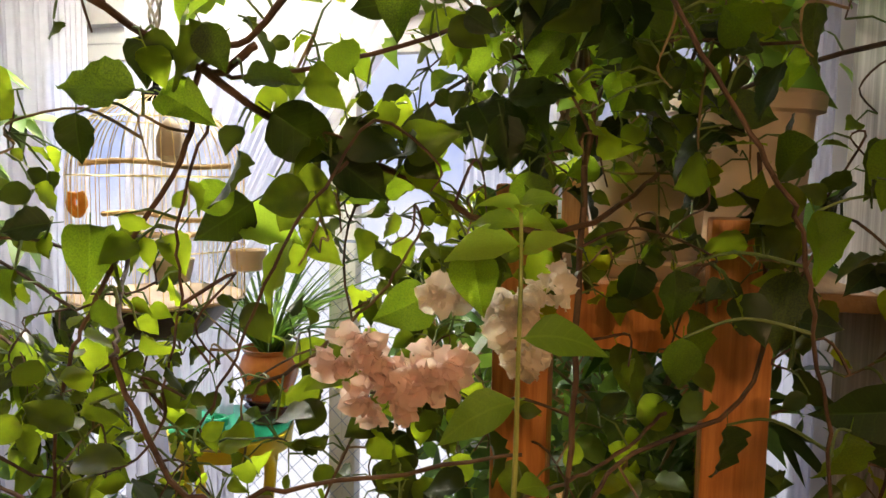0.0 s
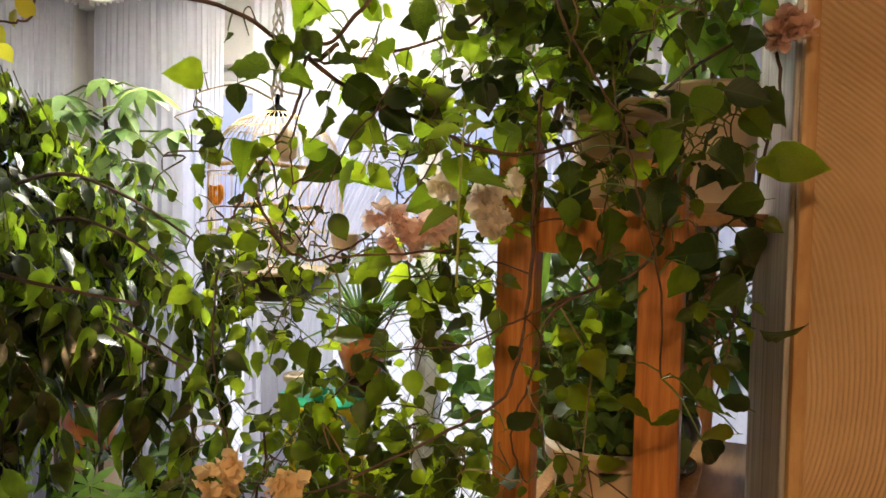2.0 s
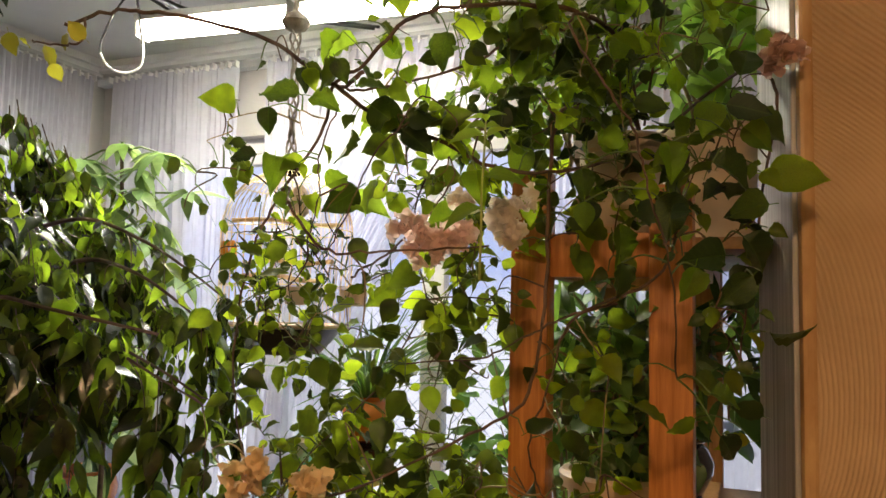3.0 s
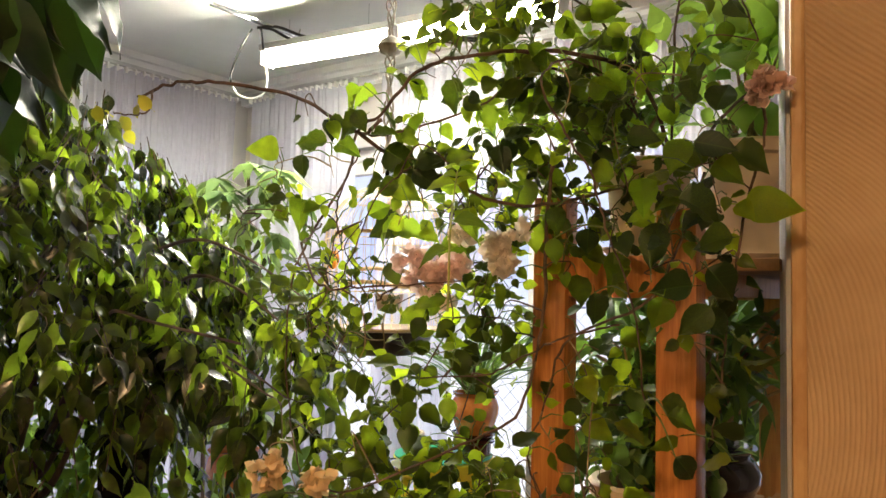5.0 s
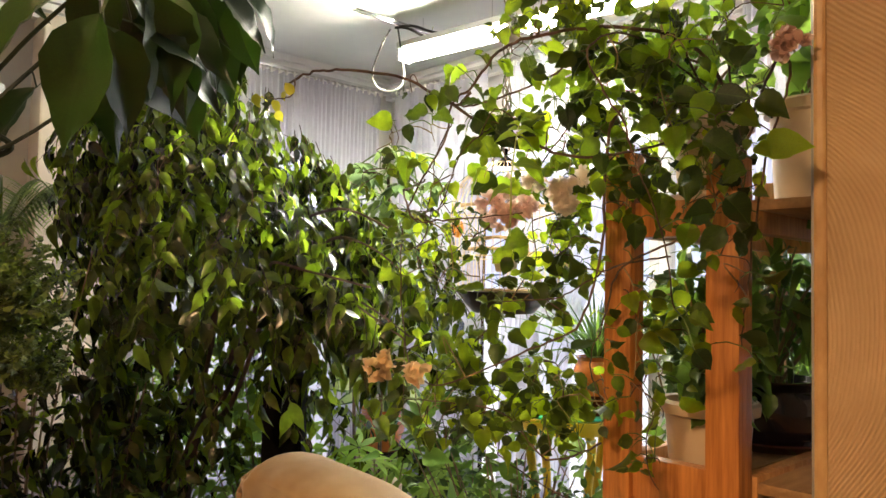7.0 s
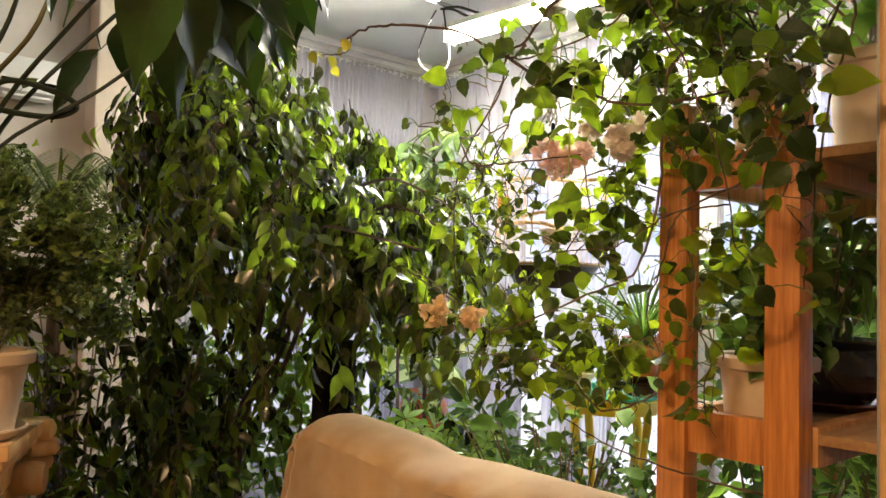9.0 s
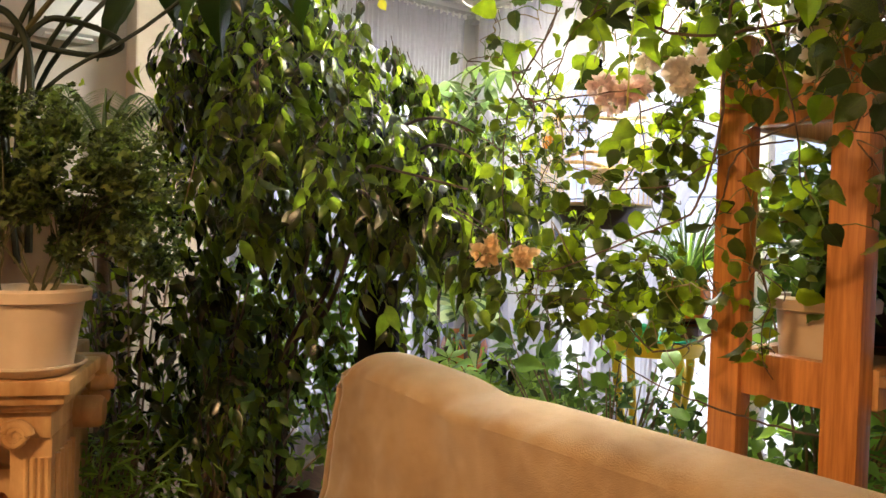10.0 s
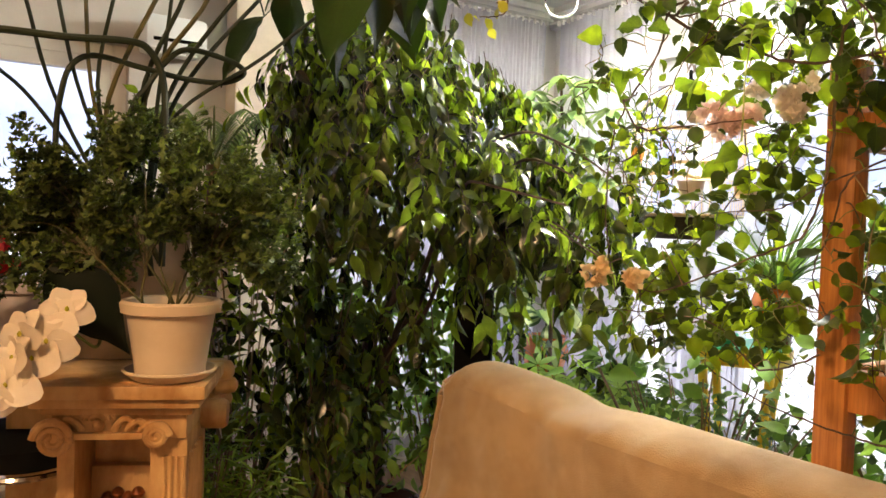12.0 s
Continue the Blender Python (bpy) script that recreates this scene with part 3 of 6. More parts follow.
def build_curtain(x0, x1, y, z0, z1, folds, m, label, tie=None):
    """A pleated net curtain along x. tie: its free edge is drawn aside towards this x at half height."""
    g = Geo()
    nx, nz = folds * 14, 18
    v, f = [], []
    ph = rng.random() * 6
    for j in range(nz + 1):
        t = j / nz
        z = z1 + (z0 - z1) * t
        for i in range(nx + 1):
            s = i / nx
            x = x0 + (x1 - x0) * s
            if tie is not None:
                pull = max(0.0, math.sin(min(1.0, t / 0.62) * math.pi / 2)) ** 1.6
                x = x + (tie - x1) * s * pull
            tight = max(0.0, 1 - t * 9)
            a = (0.010 + 0.016 * t) * (0.7 + 0.6 * math.sin(9.3 * s + ph) * math.sin(4.1 * s + 2 * ph))
            wave = math.sin(s * folds * math.tau + 2.2 * math.sin(5.7 * s + ph) + 1.1 * math.sin(13 * s + 2 * ph) + 0.5 * t)
            fine = math.sin(s * folds * 3.1 * math.tau + 3 * math.sin(7 * s)) * (0.004 + 0.004 * tight)
            v.append((x, y + a * wave + fine + 0.012 * math.sin(6 * s + 3.5 * t + ph), z + 0.006 * tight * math.sin(s * folds * 2.2 * math.tau)))
    for j in range(nz):
        for i in range(nx):
            k = j * (nx + 1) + i
            f.append((k, k + 1, k + nx + 2, k + nx + 1))
    g.add(v, f)
    c = thing("net_curtain", label, "curtain", "net curtains", m)
    part("fabric", g, M_SHEER, c)
    h = Geo()
    for i in range(nx + 1):
        if i % 7 == 0:
            s = i / nx
            h.box(x0 + (x1 - x0) * s - 0.004, x0 + (x1 - x0) * s + 0.004, y - 0.012, y + 0.012, z1 - 0.012, z1 + 0.016)
    tagged(part("heading_tape", h, M_WHITE, c), kind="stuff")
    return c


def build_rail(x0, x1, y, m):
    r = thing("curtain_rail", "grey curtain rail under the cornice", "curtain rail", "", m)
    part("rail", Geo().box(x0, x1, y - 0.012, y + 0.012, 2.495, 2.513, bevel=0.004), M_LAMPBODY, r)


TURNED = CORNER @ pose(0, 0, 0, 0, 0, 90)
build_curtain(0.21, 0.95, -0.16, 0.10, 2.48, 9, CORNER, "white net curtain hanging in narrow pleats")
build_curtain(1.10, 2.25, -0.16, 0.10, 2.48, 11, CORNER, "white net curtain drawn aside before the window", tie=1.5)
build_curtain(2.3, 3.3, -0.16, 0.10, 2.48, 12, CORNER, "white net curtain beside the window")
build_curtain(-1.56, -0.21, -0.16, 0.10, 2.48, 15, TURNED, "white net curtain over the side window")
build_rail(0.05, 3.4, -0.16, CORNER)
build_rail(-1.58, -0.07, -0.16, TURNED)


def build_lattice(x0, x1, z0, z1, y, m):
    """Diamond trellis of thin slats in front of the lower window."""
    t = thing("window_trellis", "thin blue-grey diamond lattice before the window", "trellis", "", m)
    g = Geo()
    step, h = 0.075, z1 - z0
    k = x0 - h
    while k < x1:
        for sgn in (1, -1):
            a, b = (k, k + h) if sgn > 0 else (k + h, k)
            za, zb = z0, z1
            pa, pb = Vector((a, y, za)), Vector((b, y + 0.004 * sgn, zb))
            d = pb - pa
            lo, hi = 0.0, 1.0
            for lim, s in ((x0, 1), (x1, -1)):
                if abs(d.x) > 1e-6:
                    q = (lim - pa.x) / d.x
                    if (d.x * s) > 0:
                        lo = max(lo, q)
                    else:
                        hi = min(hi, q)
            if hi - lo > 0.03:
                g.tube([pa + d * lo, pa + d * hi], 0.0012, n=4)
        k += step
    part("slats", g, M_NET, t)
    fr = Geo()
    for a, b in (((x0, z0), (x1, z0)), ((x0, z1), (x1, z1)), ((x0, z0), (x0, z1)), ((x1, z0), (x1, z1))):
        fr.tube([(a[0], y, a[1]), (b[0], y, b[1])], 0.005, n=6)
    part("rim", fr, M_NET, t)


build_lattice(0.3, 2.9, 0.30, 1.45, -0.05, CORNER)


# ---- lamps ----
def build_tube_lamp(a, b, label):
    """A long strip lamp with a white diffuser below a grey body."""
    a, b = Vector(a), Vector(b)
    d = b - a
    m = Matrix.Translation(a) @ pose(0, 0, 0, 0, 0, math.degrees(math.atan2(d.y, d.x)))
    n = d.length
    t = thing("strip_lamp", label, "lamp", "strip lamps", m)
    part("lamp_body", Geo().box(0, n, -0.05, 0.05, 0.02, 0.05, bevel=0.006).box(0, n, 0.032, 0.038, -0.022, 0.0195), M_LAMPBODY, t)
    part("diffuser", Geo().box(0.012, n - 0.012, -0.029, 0.029, -0.032, 0.0195, bevel=0.014), M_TUBE, t, "glowing white diffuser")
    for x in (0.0, n - 0.01):
        part("end_cap", Geo().box(x, x + 0.01, -0.040, 0.040, -0.034, 0.05, bevel=0.003), M_CABLE_W, t)
    for x in (0.12, n - 0.12):
        part("hanger", Geo().tube([(x, 0, 0.05), (x, 0, CEIL - a.z)], 0.0018, n=5), M_CHROME, t)
    return t


build_tube_lamp((-1.42, 2.09, 2.45), (-0.794, 2.01, 2.45), "glowing white strip lamp hanging under the ceiling")
build_tube_lamp((-0.76, 2.005, 2.455), (-0.13, 1.92, 2.455), "glowing white strip lamp behind leafy twigs")


def build_lamp_rail():
    t = thing("lamp_rail", "thin metal rail carrying lamp cables", "rail")
    a, e = Vector((-1.473, 1.797, 2.585)), Vector((-1.305, 2.23, 2.56))
    side = Vector((e.y - a.y, a.x - e.x, 0)).normalized() * 0.014
    for s in (-1, 1):
        part("rail", Geo().tube([a + side * s, e + side * s], 0.005, n=8), M_CHROME, t)
    for k in (0.08, 0.9):
        p = a.lerp(e, k)
        part("bracket", Geo().tube([p - side, (p.x, p.y, CEIL)], 0.003, n=5), M_CHROME, t)
    c = thing("hanging_cable", "loop of cable hanging beside the lamp", "cable")
    o, right = Vector((-1.42, 2.02, -0.02)), Vector((0.9, 0.41, 0)).normalized()

    def at(u, z):
        return o + right * u + Vector((0, 0, z))

    part("dark_cable", Geo().tube(bend([at(-0.02, 2.575), at(-0.06, 2.50), at(-0.095, 2.40), at(-0.098, 2.35)]), 0.0045, n=6), M_CABLE_B, c)
    part("white_cable", Geo().tube(bend([at(-0.098, 2.35), at(-0.07, 2.303), at(-0.015, 2.286), at(0.035, 2.31), at(0.047, 2.36), at(0.043, 2.40)]), 0.005, n=6), M_CABLE_W, c)
    part("dark_cable", Geo().tube(bend([at(0.043, 2.40), at(0.03, 2.48), at(0.015, 2.575)]), 0.0045, n=6), M_CABLE_B, c)
    part("lamp_cable", Geo().tube(bend([at(0.0, 2.58), at(0.06, 2.575), at(0.16, 2.53), at(0.28, 2.545), at(0.6, 2.56), at(0.9, 2.56)]), 0.006, n=6), M_CABLE_B, c)
    part("lamp_cable", Geo().tube(bend([at(0.02, 2.585), at(0.09, 2.585), at(0.2, 2.55), at(0.33, 2.556), at(0.62, 2.57), at(0.92, 2.57)]), 0.006, n=6), M_CABLE_B, c)
    h = thing("ceiling_hook", "small wire hook in the ceiling", "hook")
    part("wire", Geo().tube(bend([(-1.85, 1.45, CEIL), (-1.85, 1.45, 2.54), (-1.84, 1.45, 2.51), (-1.81, 1.45, 2.515), (-1.805, 1.45, 2.54)]), 0.003, n=5), M_CHROME, h)


def build_room_lamp():
    t = thing("ceiling_lamp", "warm glowing ceiling lamp with a round shade", "lamp", "", pose(0.15, -1.6, CEIL))
    part("shade", Geo().lathe([(0.05, 0), (0.09, -0.02), (0.22, -0.06), (0.25, -0.09), (0.24, -0.095), (0.2, -0.07)], 36), M_WHITE, t)
    part("bulb_disc", Geo().lathe([(0.19, -0.075), (0.19, -0.10), (0.12, -0.12), (0.02, -0.125)], 28), M_WARM, t, "warm glowing diffuser")


build_lamp_rail()
build_room_lamp()


# ---- pots ----
def pot_profile(r, h, lip=0.012, rim=0.03, taper=0.72):
    """Outside, rim and inside of a round pot."""
    rb = r * taper
    return [(rb * 0.9, 0), (rb, 0.004), (rb + (r - lip - rb) * 0.5, h * 0.45), (r - lip, h - rim), (r, h - rim + 0.004), (r + 0.002, h - 0.006), (r - 0.004, h), (r - 0.014, h - 0.002),
            (r - 0.018, h - 0.02), (r * 0.9 - 0.016, h - 0.045)]


def build_pot(name, r, h, material, label, m, saucer=None, taper=0.72, rim=0.03, squash=1.0, profile=None, group=""):
    """A flower pot with soil, standing on a saucer where it has one."""
    t = thing(name, label, "flower pot", group, m)
    z = 0.0
    if saucer is not None:
        s = r * 0.95
        part("saucer", Geo().lathe([(s * 0.72, 0), (s * 0.8, 0.003), (s, 0.02), (s, 0.024), (s - 0.006, 0.024), (s * 0.8, 0.008)], 36, squash=squash), saucer, t)
        z = 0.009
    up = Matrix.Translation((0, 0, z))
    part("pot_body", Geo().lathe(profile or pot_profile(r, h, rim=rim, taper=taper), 40, up, squash), material, t)
    part("soil", Geo().lathe([(r * 0.5, h - 0.06), (r * 0.88 - 0.012, h - 0.048), (r * 0.86 - 0.012, h - 0.036), (r * 0.4, h - 0.03), (0.01, h - 0.032)], 28, up, squash), M_SOIL, t)
    return t


def build_bulge(name, r, h, material, label, m, saucer):
    """A glazed pot with a rounded belly and a turned-out lip."""
    prof = [(r * 0.6, 0), (r * 0.64, 0.006), (r * 0.8, h * 0.2), (r * 0.98, h * 0.5), (r, h * 0.66), (r * 0.9, h * 0.84), (r * 0.82, h * 0.9), (r * 0.92, h * 0.97), (r * 0.94, h), (r * 0.86, h), (r * 0.78, h * 0.9), (r * 0.8, h * 0.8)]
    return build_pot(name, r, h, material, label, m, saucer, profile=prof)


# ---- the pine rack ----
def build_rack():
    rack = thing("plant_rack", "orange-stained pine plant rack with loaded shelves", "rack", "", RACK)
    front = [(0.0, 0.062, 0.0, 0.05, 1.665), (0.219, 0.283, 0.0, 0.055, 1.634)]
    for x0, x1, y0, y1, top in front:
        part("post", Geo().box(x0, x1, y0, y1, 0, top, bevel=0.004), M_PINE, rack)
    for x0 in (0.0, 0.225):
        part("post", Geo().box(x0, x0 + 0.07, 0.70, 0.75, 0, 1.68, bevel=0.004), M_PINE_P, rack)
    for z0, z1 in ((1.492, 1.562), (0.98, 1.062), (0.42, 0.50)):
        part("rail", Geo().box(0.0625, 0.2185, 0.012, 0.047, z0, z1, bevel=0.003), M_PINE, rack)
        part("rail", Geo().box(0.0705, 0.2245, 0.71, 0.745, z0, z1, bevel=0.003), M_PINE_P, rack)
        for x in (0.012, 0.262):
            part("side_rail", Geo().box(x, x + 0.03, 0.0555, 0.6995, z0 + 0.005, z1 - 0.005, bevel=0.003), M_PINE_P, rack)
    for z in (1.538, 1.026, 0.466):
        for i in range(2):
            a = 0.09 + i * 0.155
            part("shelf_board", Geo().box(a, a + 0.147, 0.058, 0.698, z, z + 0.02, bevel=0.003), M_BOARD, rack)


build_rack()
SHELF_TOP, SHELF_LOW = 1.558, 1.046
build_pot("flower_pot", 0.098, 0.125, M_CREAM, "cream plastic pot on the lower rack shelf", RACK @ pose(0.15, 0.152, SHELF_LOW), None, 0.8, group="rack pots")
build_bulge("glazed_pot", 0.122, 0.145, M_DARKGLAZE, "dark blue-brown glazed pot on the rack shelf", RACK @ pose(0.17, 0.40, SHELF_LOW), M_BROWNGLAZE)
build_pot("flower_pot", 0.085, 0.17, M_CREAM, "cream pot with saucer behind the top rail of the rack", RACK @ pose(0.155, 0.145, SHELF_TOP), M_CREAM, 0.74, group="rack pots")
build_pot("flower_pot", 0.105, 0.225, M_CREAM, "tall pale cream pot at the end of the top rack shelf", RACK @ pose(0.285, 0.36, SHELF_TOP), M_CREAM, 0.78, group="rack pots")


# ---- cage on its macrame hanger ----
def build_cage(cx, cy, z0, z1, r):
    c = thing("bird_cage", "empty domed brass wire bird cage on a cord", "bird cage", "", pose(cx, cy, z0))
    h = z1 - z0
    dome = r * 0.95
    part("pan", Geo().lathe([(r * 0.50, -0.085), (r * 0.56, -0.082), (r * 0.74, -0.045), (r * 0.90, -0.004), (r * 0.88, -0.004), (r * 0.70, -0.045), (r * 0.52, -0.07)], 40), M_CAGEPAN, c, "dark bowl-shaped base pan")
    part("pan_rim", Geo().lathe([(r * 0.90, -0.008), (r * 1.0, -0.005), (r * 1.01, 0.003), (r * 0.985, 0.005), (r * 0.90, -0.002)], 40), M_BEIGE, c, "pale brown pan rim")
    n = 44
    for k in range(n):
        a = math.tau * k / n
        pts = [(r * math.cos(a), r * math.sin(a), 0.0), (r * math.cos(a), r * math.sin(a), h - dome)]
        for j in range(1, 9):
            e = j / 8 * math.pi / 2
            rr = max(0.012, r * math.cos(e))
            pts.append((rr * math.cos(a), rr * math.sin(a), h - dome + dome * math.sin(e)))
        part("wire", Geo().tube(pts, 0.0013, n=4), M_BRASS, c)
    for z in (0.0, h * 0.25, h - dome, h - dome * 0.3):
        rr = r if z <= h - dome else r * math.cos(math.asin(0.7))
        part("hoop", Geo().tube([(rr * 1.005 * math.cos(math.tau * k / 36), rr * 1.005 * math.sin(math.tau * k / 36), z) for k in range(36)], 0.0017, n=5, closed=True), M_BRASS, c)
    part("finial", Geo().lathe([(0.03, h - 0.012), (0.034, h), (0.02, h + 0.01), (0.007, h + 0.02), (0.007, h + 0.045), (0.004, h + 0.05)], 20), M_BLACK, c, "dark top cap")
    for z, a, ln in ((h * 0.66, 20, 0.85), (h * 0.40, -25, 0.95), (h * 0.3, 70, 0.9)):
        d = Vector((math.cos(radians(a)), math.sin(radians(a)), 0)) * r * ln
        part("perch", Geo().tube(bend([(-d.x, -d.y, z), (-d.x * 0.3, -d.y * 0.3, z + 0.008), (d.x * 0.4, d.y * 0.4, z - 0.004), (d.x, d.y, z)]), 0.007, n=8, wobble=0.25), M_PERCH, c)
    for a in (-60, 10):
        p = Vector((math.cos(radians(a)), math.sin(radians(a)), 0)) * r * 1.05
        part("seed_cup", Geo().lathe([(0.028, 0), (0.034, 0.004), (0.045, 0.05), (0.042, 0.05), (0.032, 0.01)], 18, Matrix.Translation((p.x, p.y, 0.06))), M_CREAM, c, "cream seed cup")
    part("bell_toy", Geo().tube(bend([(-r * 0.8, -r * 0.45, h * 0.52), (-r * 0.82, -r * 0.45, h * 0.46), (-r * 0.74, -r * 0.45, h * 0.42), (-r * 0.68, -r * 0.45, h * 0.47), (-r * 0.72, -r * 0.45, h * 0.52)]), 0.011, n=8), M_ORANGE, c, "orange plastic toy")
    part("hanging_bottle", Geo().lathe([(0.014, 0), (0.028, 0.014), (0.03, 0.05), (0.02, 0.08), (0.008, 0.095)], 18, Matrix.Translation((0.07, -0.10, h * 0.67))), M_CREAM, c, "pale cream feeder bottle")


def build_macrame(cx, cy, z0, z1):
    t = thing("macrame_hanger", "knotted grey cord hanger from the ceiling", "hanger", "", pose(cx, cy, 0))
    for k in range(4):
        pts = []
        for i in range(41):
            s = i / 40
            z = z1 + (z0 - z1) * s
            w = 0.004 + 0.012 * abs(math.sin(s * 11.0))
            a = s * 22 + k * math.tau / 4
            pts.append((w * math.cos(a), w * math.sin(a), z))
        part("cord", Geo().tube(pts, 0.0036, n=5), M_MACRAME, t)
    for z in (z1 - 0.25,):
        part("knot", Geo().lathe([(0.012, -0.03), (0.034, -0.02), (0.046, 0), (0.036, 0.018), (0.012, 0.035)], 14, Matrix.Translation((0, 0, z))), M_MACRAME, t)
    part("hook", Geo().tube(bend([(0, 0, CEIL), (0, 0, z1 + 0.01), (0.015, 0, z1 - 0.01), (0, 0, z1 - 0.03)]), 0.004, n=6), M_BLACK, t)


build_cage(-0.67, 1.72, 1.378, 1.845, 0.195)
build_macrame(-0.67, 1.72, 1.885, 2.56)


# ---- stool, sill pots ----
def build_stool(cx, cy, top):
    s = thing("plant_stool", "yellow painted stool with a green top", "stool", "", pose(cx, cy, 0, 0, 0, 12))
    part("seat", Geo().lathe([(0.185, top - 0.012), (0.198, top - 0.008), (0.198, top - 0.002), (0.19, top)], 44), M_GREEN, s, "green painted top")
    part("seat_rim", Geo().lathe([(0.180, top - 0.075), (0.196, top - 0.072), (0.203, top - 0.014), (0.186, top - 0.0125)], 44), M_YELLOW, s)
    for k in range(4):
        a = math.tau * (k + 0.5) / 4
        c, d = math.cos(a), math.sin(a)
        pts = bend([(0.15 * c, 0.15 * d, top - 0.06), (0.185 * c, 0.185 * d, top - 0.12), (0.16 * c, 0.16 * d, top - 0.30), (0.145 * c, 0.145 * d, 0.3), (0.19 * c, 0.19 * d, 0.0)], 5)
        part("leg", Geo().tube(pts, 0.021, 0.016, 10), M_YELLOW, s)
    part("stretcher", Geo().tube([(0.145 * math.cos(math.tau * k / 30), 0.145 * math.sin(math.tau * k / 30), 0.34) for k in range(30)], 0.009, n=6, closed=True), M_YELLOW, s)


build_stool(-0.71, 2.39, 0.85)
OPOT = pose(-0.59, 2.42, 0.915)
build_pot("upturned_pot", 0.082, 0.060, M_BROWNGLAZE, "dark brown bowl under the orange pot", pose(-0.59, 2.42, 0.85), None, 0.8, 0.012)
build_bulge("orange_pot", 0.098, 0.175, M_TERRA, "orange glazed pot raised on a dark bowl", OPOT, M_BROWNGLAZE)
build_pot("flower_pot", 0.05, 0.085, M_CREAM, "small white pot on the green stool", pose(-0.83, 2.34, 0.85), None)
build_pot("flower_pot", 0.035, 0.055, M_GREEN, "small teal pot on the green stool", pose(-0.72, 2.275, 0.85), None)
build_pot("tall_pot", 0.15, 0.50, M_CREAM, "tall white planter on the floor", pose(-1.85, 2.55, 0), None, 0.8)
build_bulge("orange_pot", 0.13, 0.22, M_TERRA, "brown-orange glazed pot stood on a tall planter", pose(-1.85, 2.55, 0.50), M_BROWNGLAZE)


# ---- sofa with throw, black loudspeaker ----
def build_sofa():
    m = pose(-0.14, 0.635, 0, 0, 0, -8)
    s = thing("sofa", "brown upholstered sofa beside the plants", "sofa", "", m)
    part("backrest", Geo().box(-0.64, 0.66, -0.06, 0.10, 0.3, 0.86, bevel=0.05), M_SOFA, s)
    part("seat", Geo().box(-0.64, 0.66, -0.66, -0.07, 0.22, 0.44, bevel=0.05), M_SOFA, s)
    for x in (-0.58, 0.60):
        for y in (-0.6, 0.05):
            part("leg", Geo().box(x - 0.03, x + 0.03, y - 0.03, y + 0.03, 0, 0.3, bevel=0.004), M_BLACK, s)
    th = thing("fleece_throw", "beige fleece throw draped over the sofa back", "throw", "", m)
    nx, nj = 110, 56
    v, f = [], []
    for i in range(nx + 1):
        s0 = i / nx
        x = -0.665 + 1.35 * s0
        top = 0.955 - 0.035 * min(1, max(0, (s0 - 0.02) / 0.35)) - 0.014 * math.exp(-((s0 - 0.30) / 0.05) ** 2) - 0.035 * s0 ** 1.3
        corner = 1 - math.exp(-(s0 / 0.012))
        for j in range(nj + 1):
            t = j / nj
            if t < 0.62:
                q = t / 0.62
                z, y = 0.35 + (top - 0.05 - 0.35) * q, -0.095
                y += 0.02 * math.sin(q * 3.0)
            elif t < 0.8:
                e = (t - 0.62) / 0.18 * math.pi
                z, y = top - 0.05 + 0.05 * math.sin(e), 0.02 - 0.115 * math.cos(e)
            else:
                q = (t - 0.8) / 0.2
                z, y = top - 0.05 - 0.35 * q, 0.135
            w = noise.noise(Vector((x * 3.5, z * 2.0, y * 3))) * 0.016 + noise.noise(Vector((x * 11, z * 6, 3.0))) * 0.013 + noise.noise(Vector((x * 27, z * 22, y * 14))) * 0.004 + noise.noise(Vector((x * 40, z * 40, y * 40))) * 0.0022
            fold = 0.03 * math.sin(x * 13 + 2.0 * math.sin(z * 4)) * max(0, 0.82 - z)
            z -= (1 - corner) * 0.03
            v.append((x - 0.17 * (1 - min(1, (z - 0.3) / 0.6)) * (1 - s0) ** 2, y - w - fold, z + 0.4 * w * (0.6 < t < 0.85)))
    for i in range(nx):
        for j in range(nj):
            k = i * (nj + 1) + j
            f.append((k, k + 1, k + nj + 2, k + nj + 1))
    ob = part("fabric", Geo().add(v, f), M_FLEECE, th)
    sol = ob.modifiers.new("thickness", "SOLIDIFY")
    sol.thickness, sol.offset = 0.012, 1.0
    edge = [Vector(v[j]) + Vector((-0.004, -0.002, 0)) for j in range(0, nj + 1, 2)]
    part("hem", Geo().tube(edge, 0.008, n=8, wobble=0.15), M_FLEECE, th, "rolled fleece hem")


build_sofa()


def build_speaker():
    s = thing("loudspeaker", "matt black loudspeaker cabinet behind the sofa", "loudspeaker", "", pose(-0.975, 0.945, 0, 0, 0, 38))
    part("cabinet", Geo().box(-0.056, 0.056, -0.08, 0.08, 0.0, 1.115, bevel=0.006), M_BLACK, s)
    part("grille", Geo().box(-0.050, 0.050, -0.086, -0.0805, 0.3, 1.09, bevel=0.002), M_BLACK, s)


build_speaker()


# ---- carved pedestal with its pots ----
PED = pose(-0.875, -0.03, 0, 0, 0, 51.4)   # right front corner of the slab; x along the front, y to the back


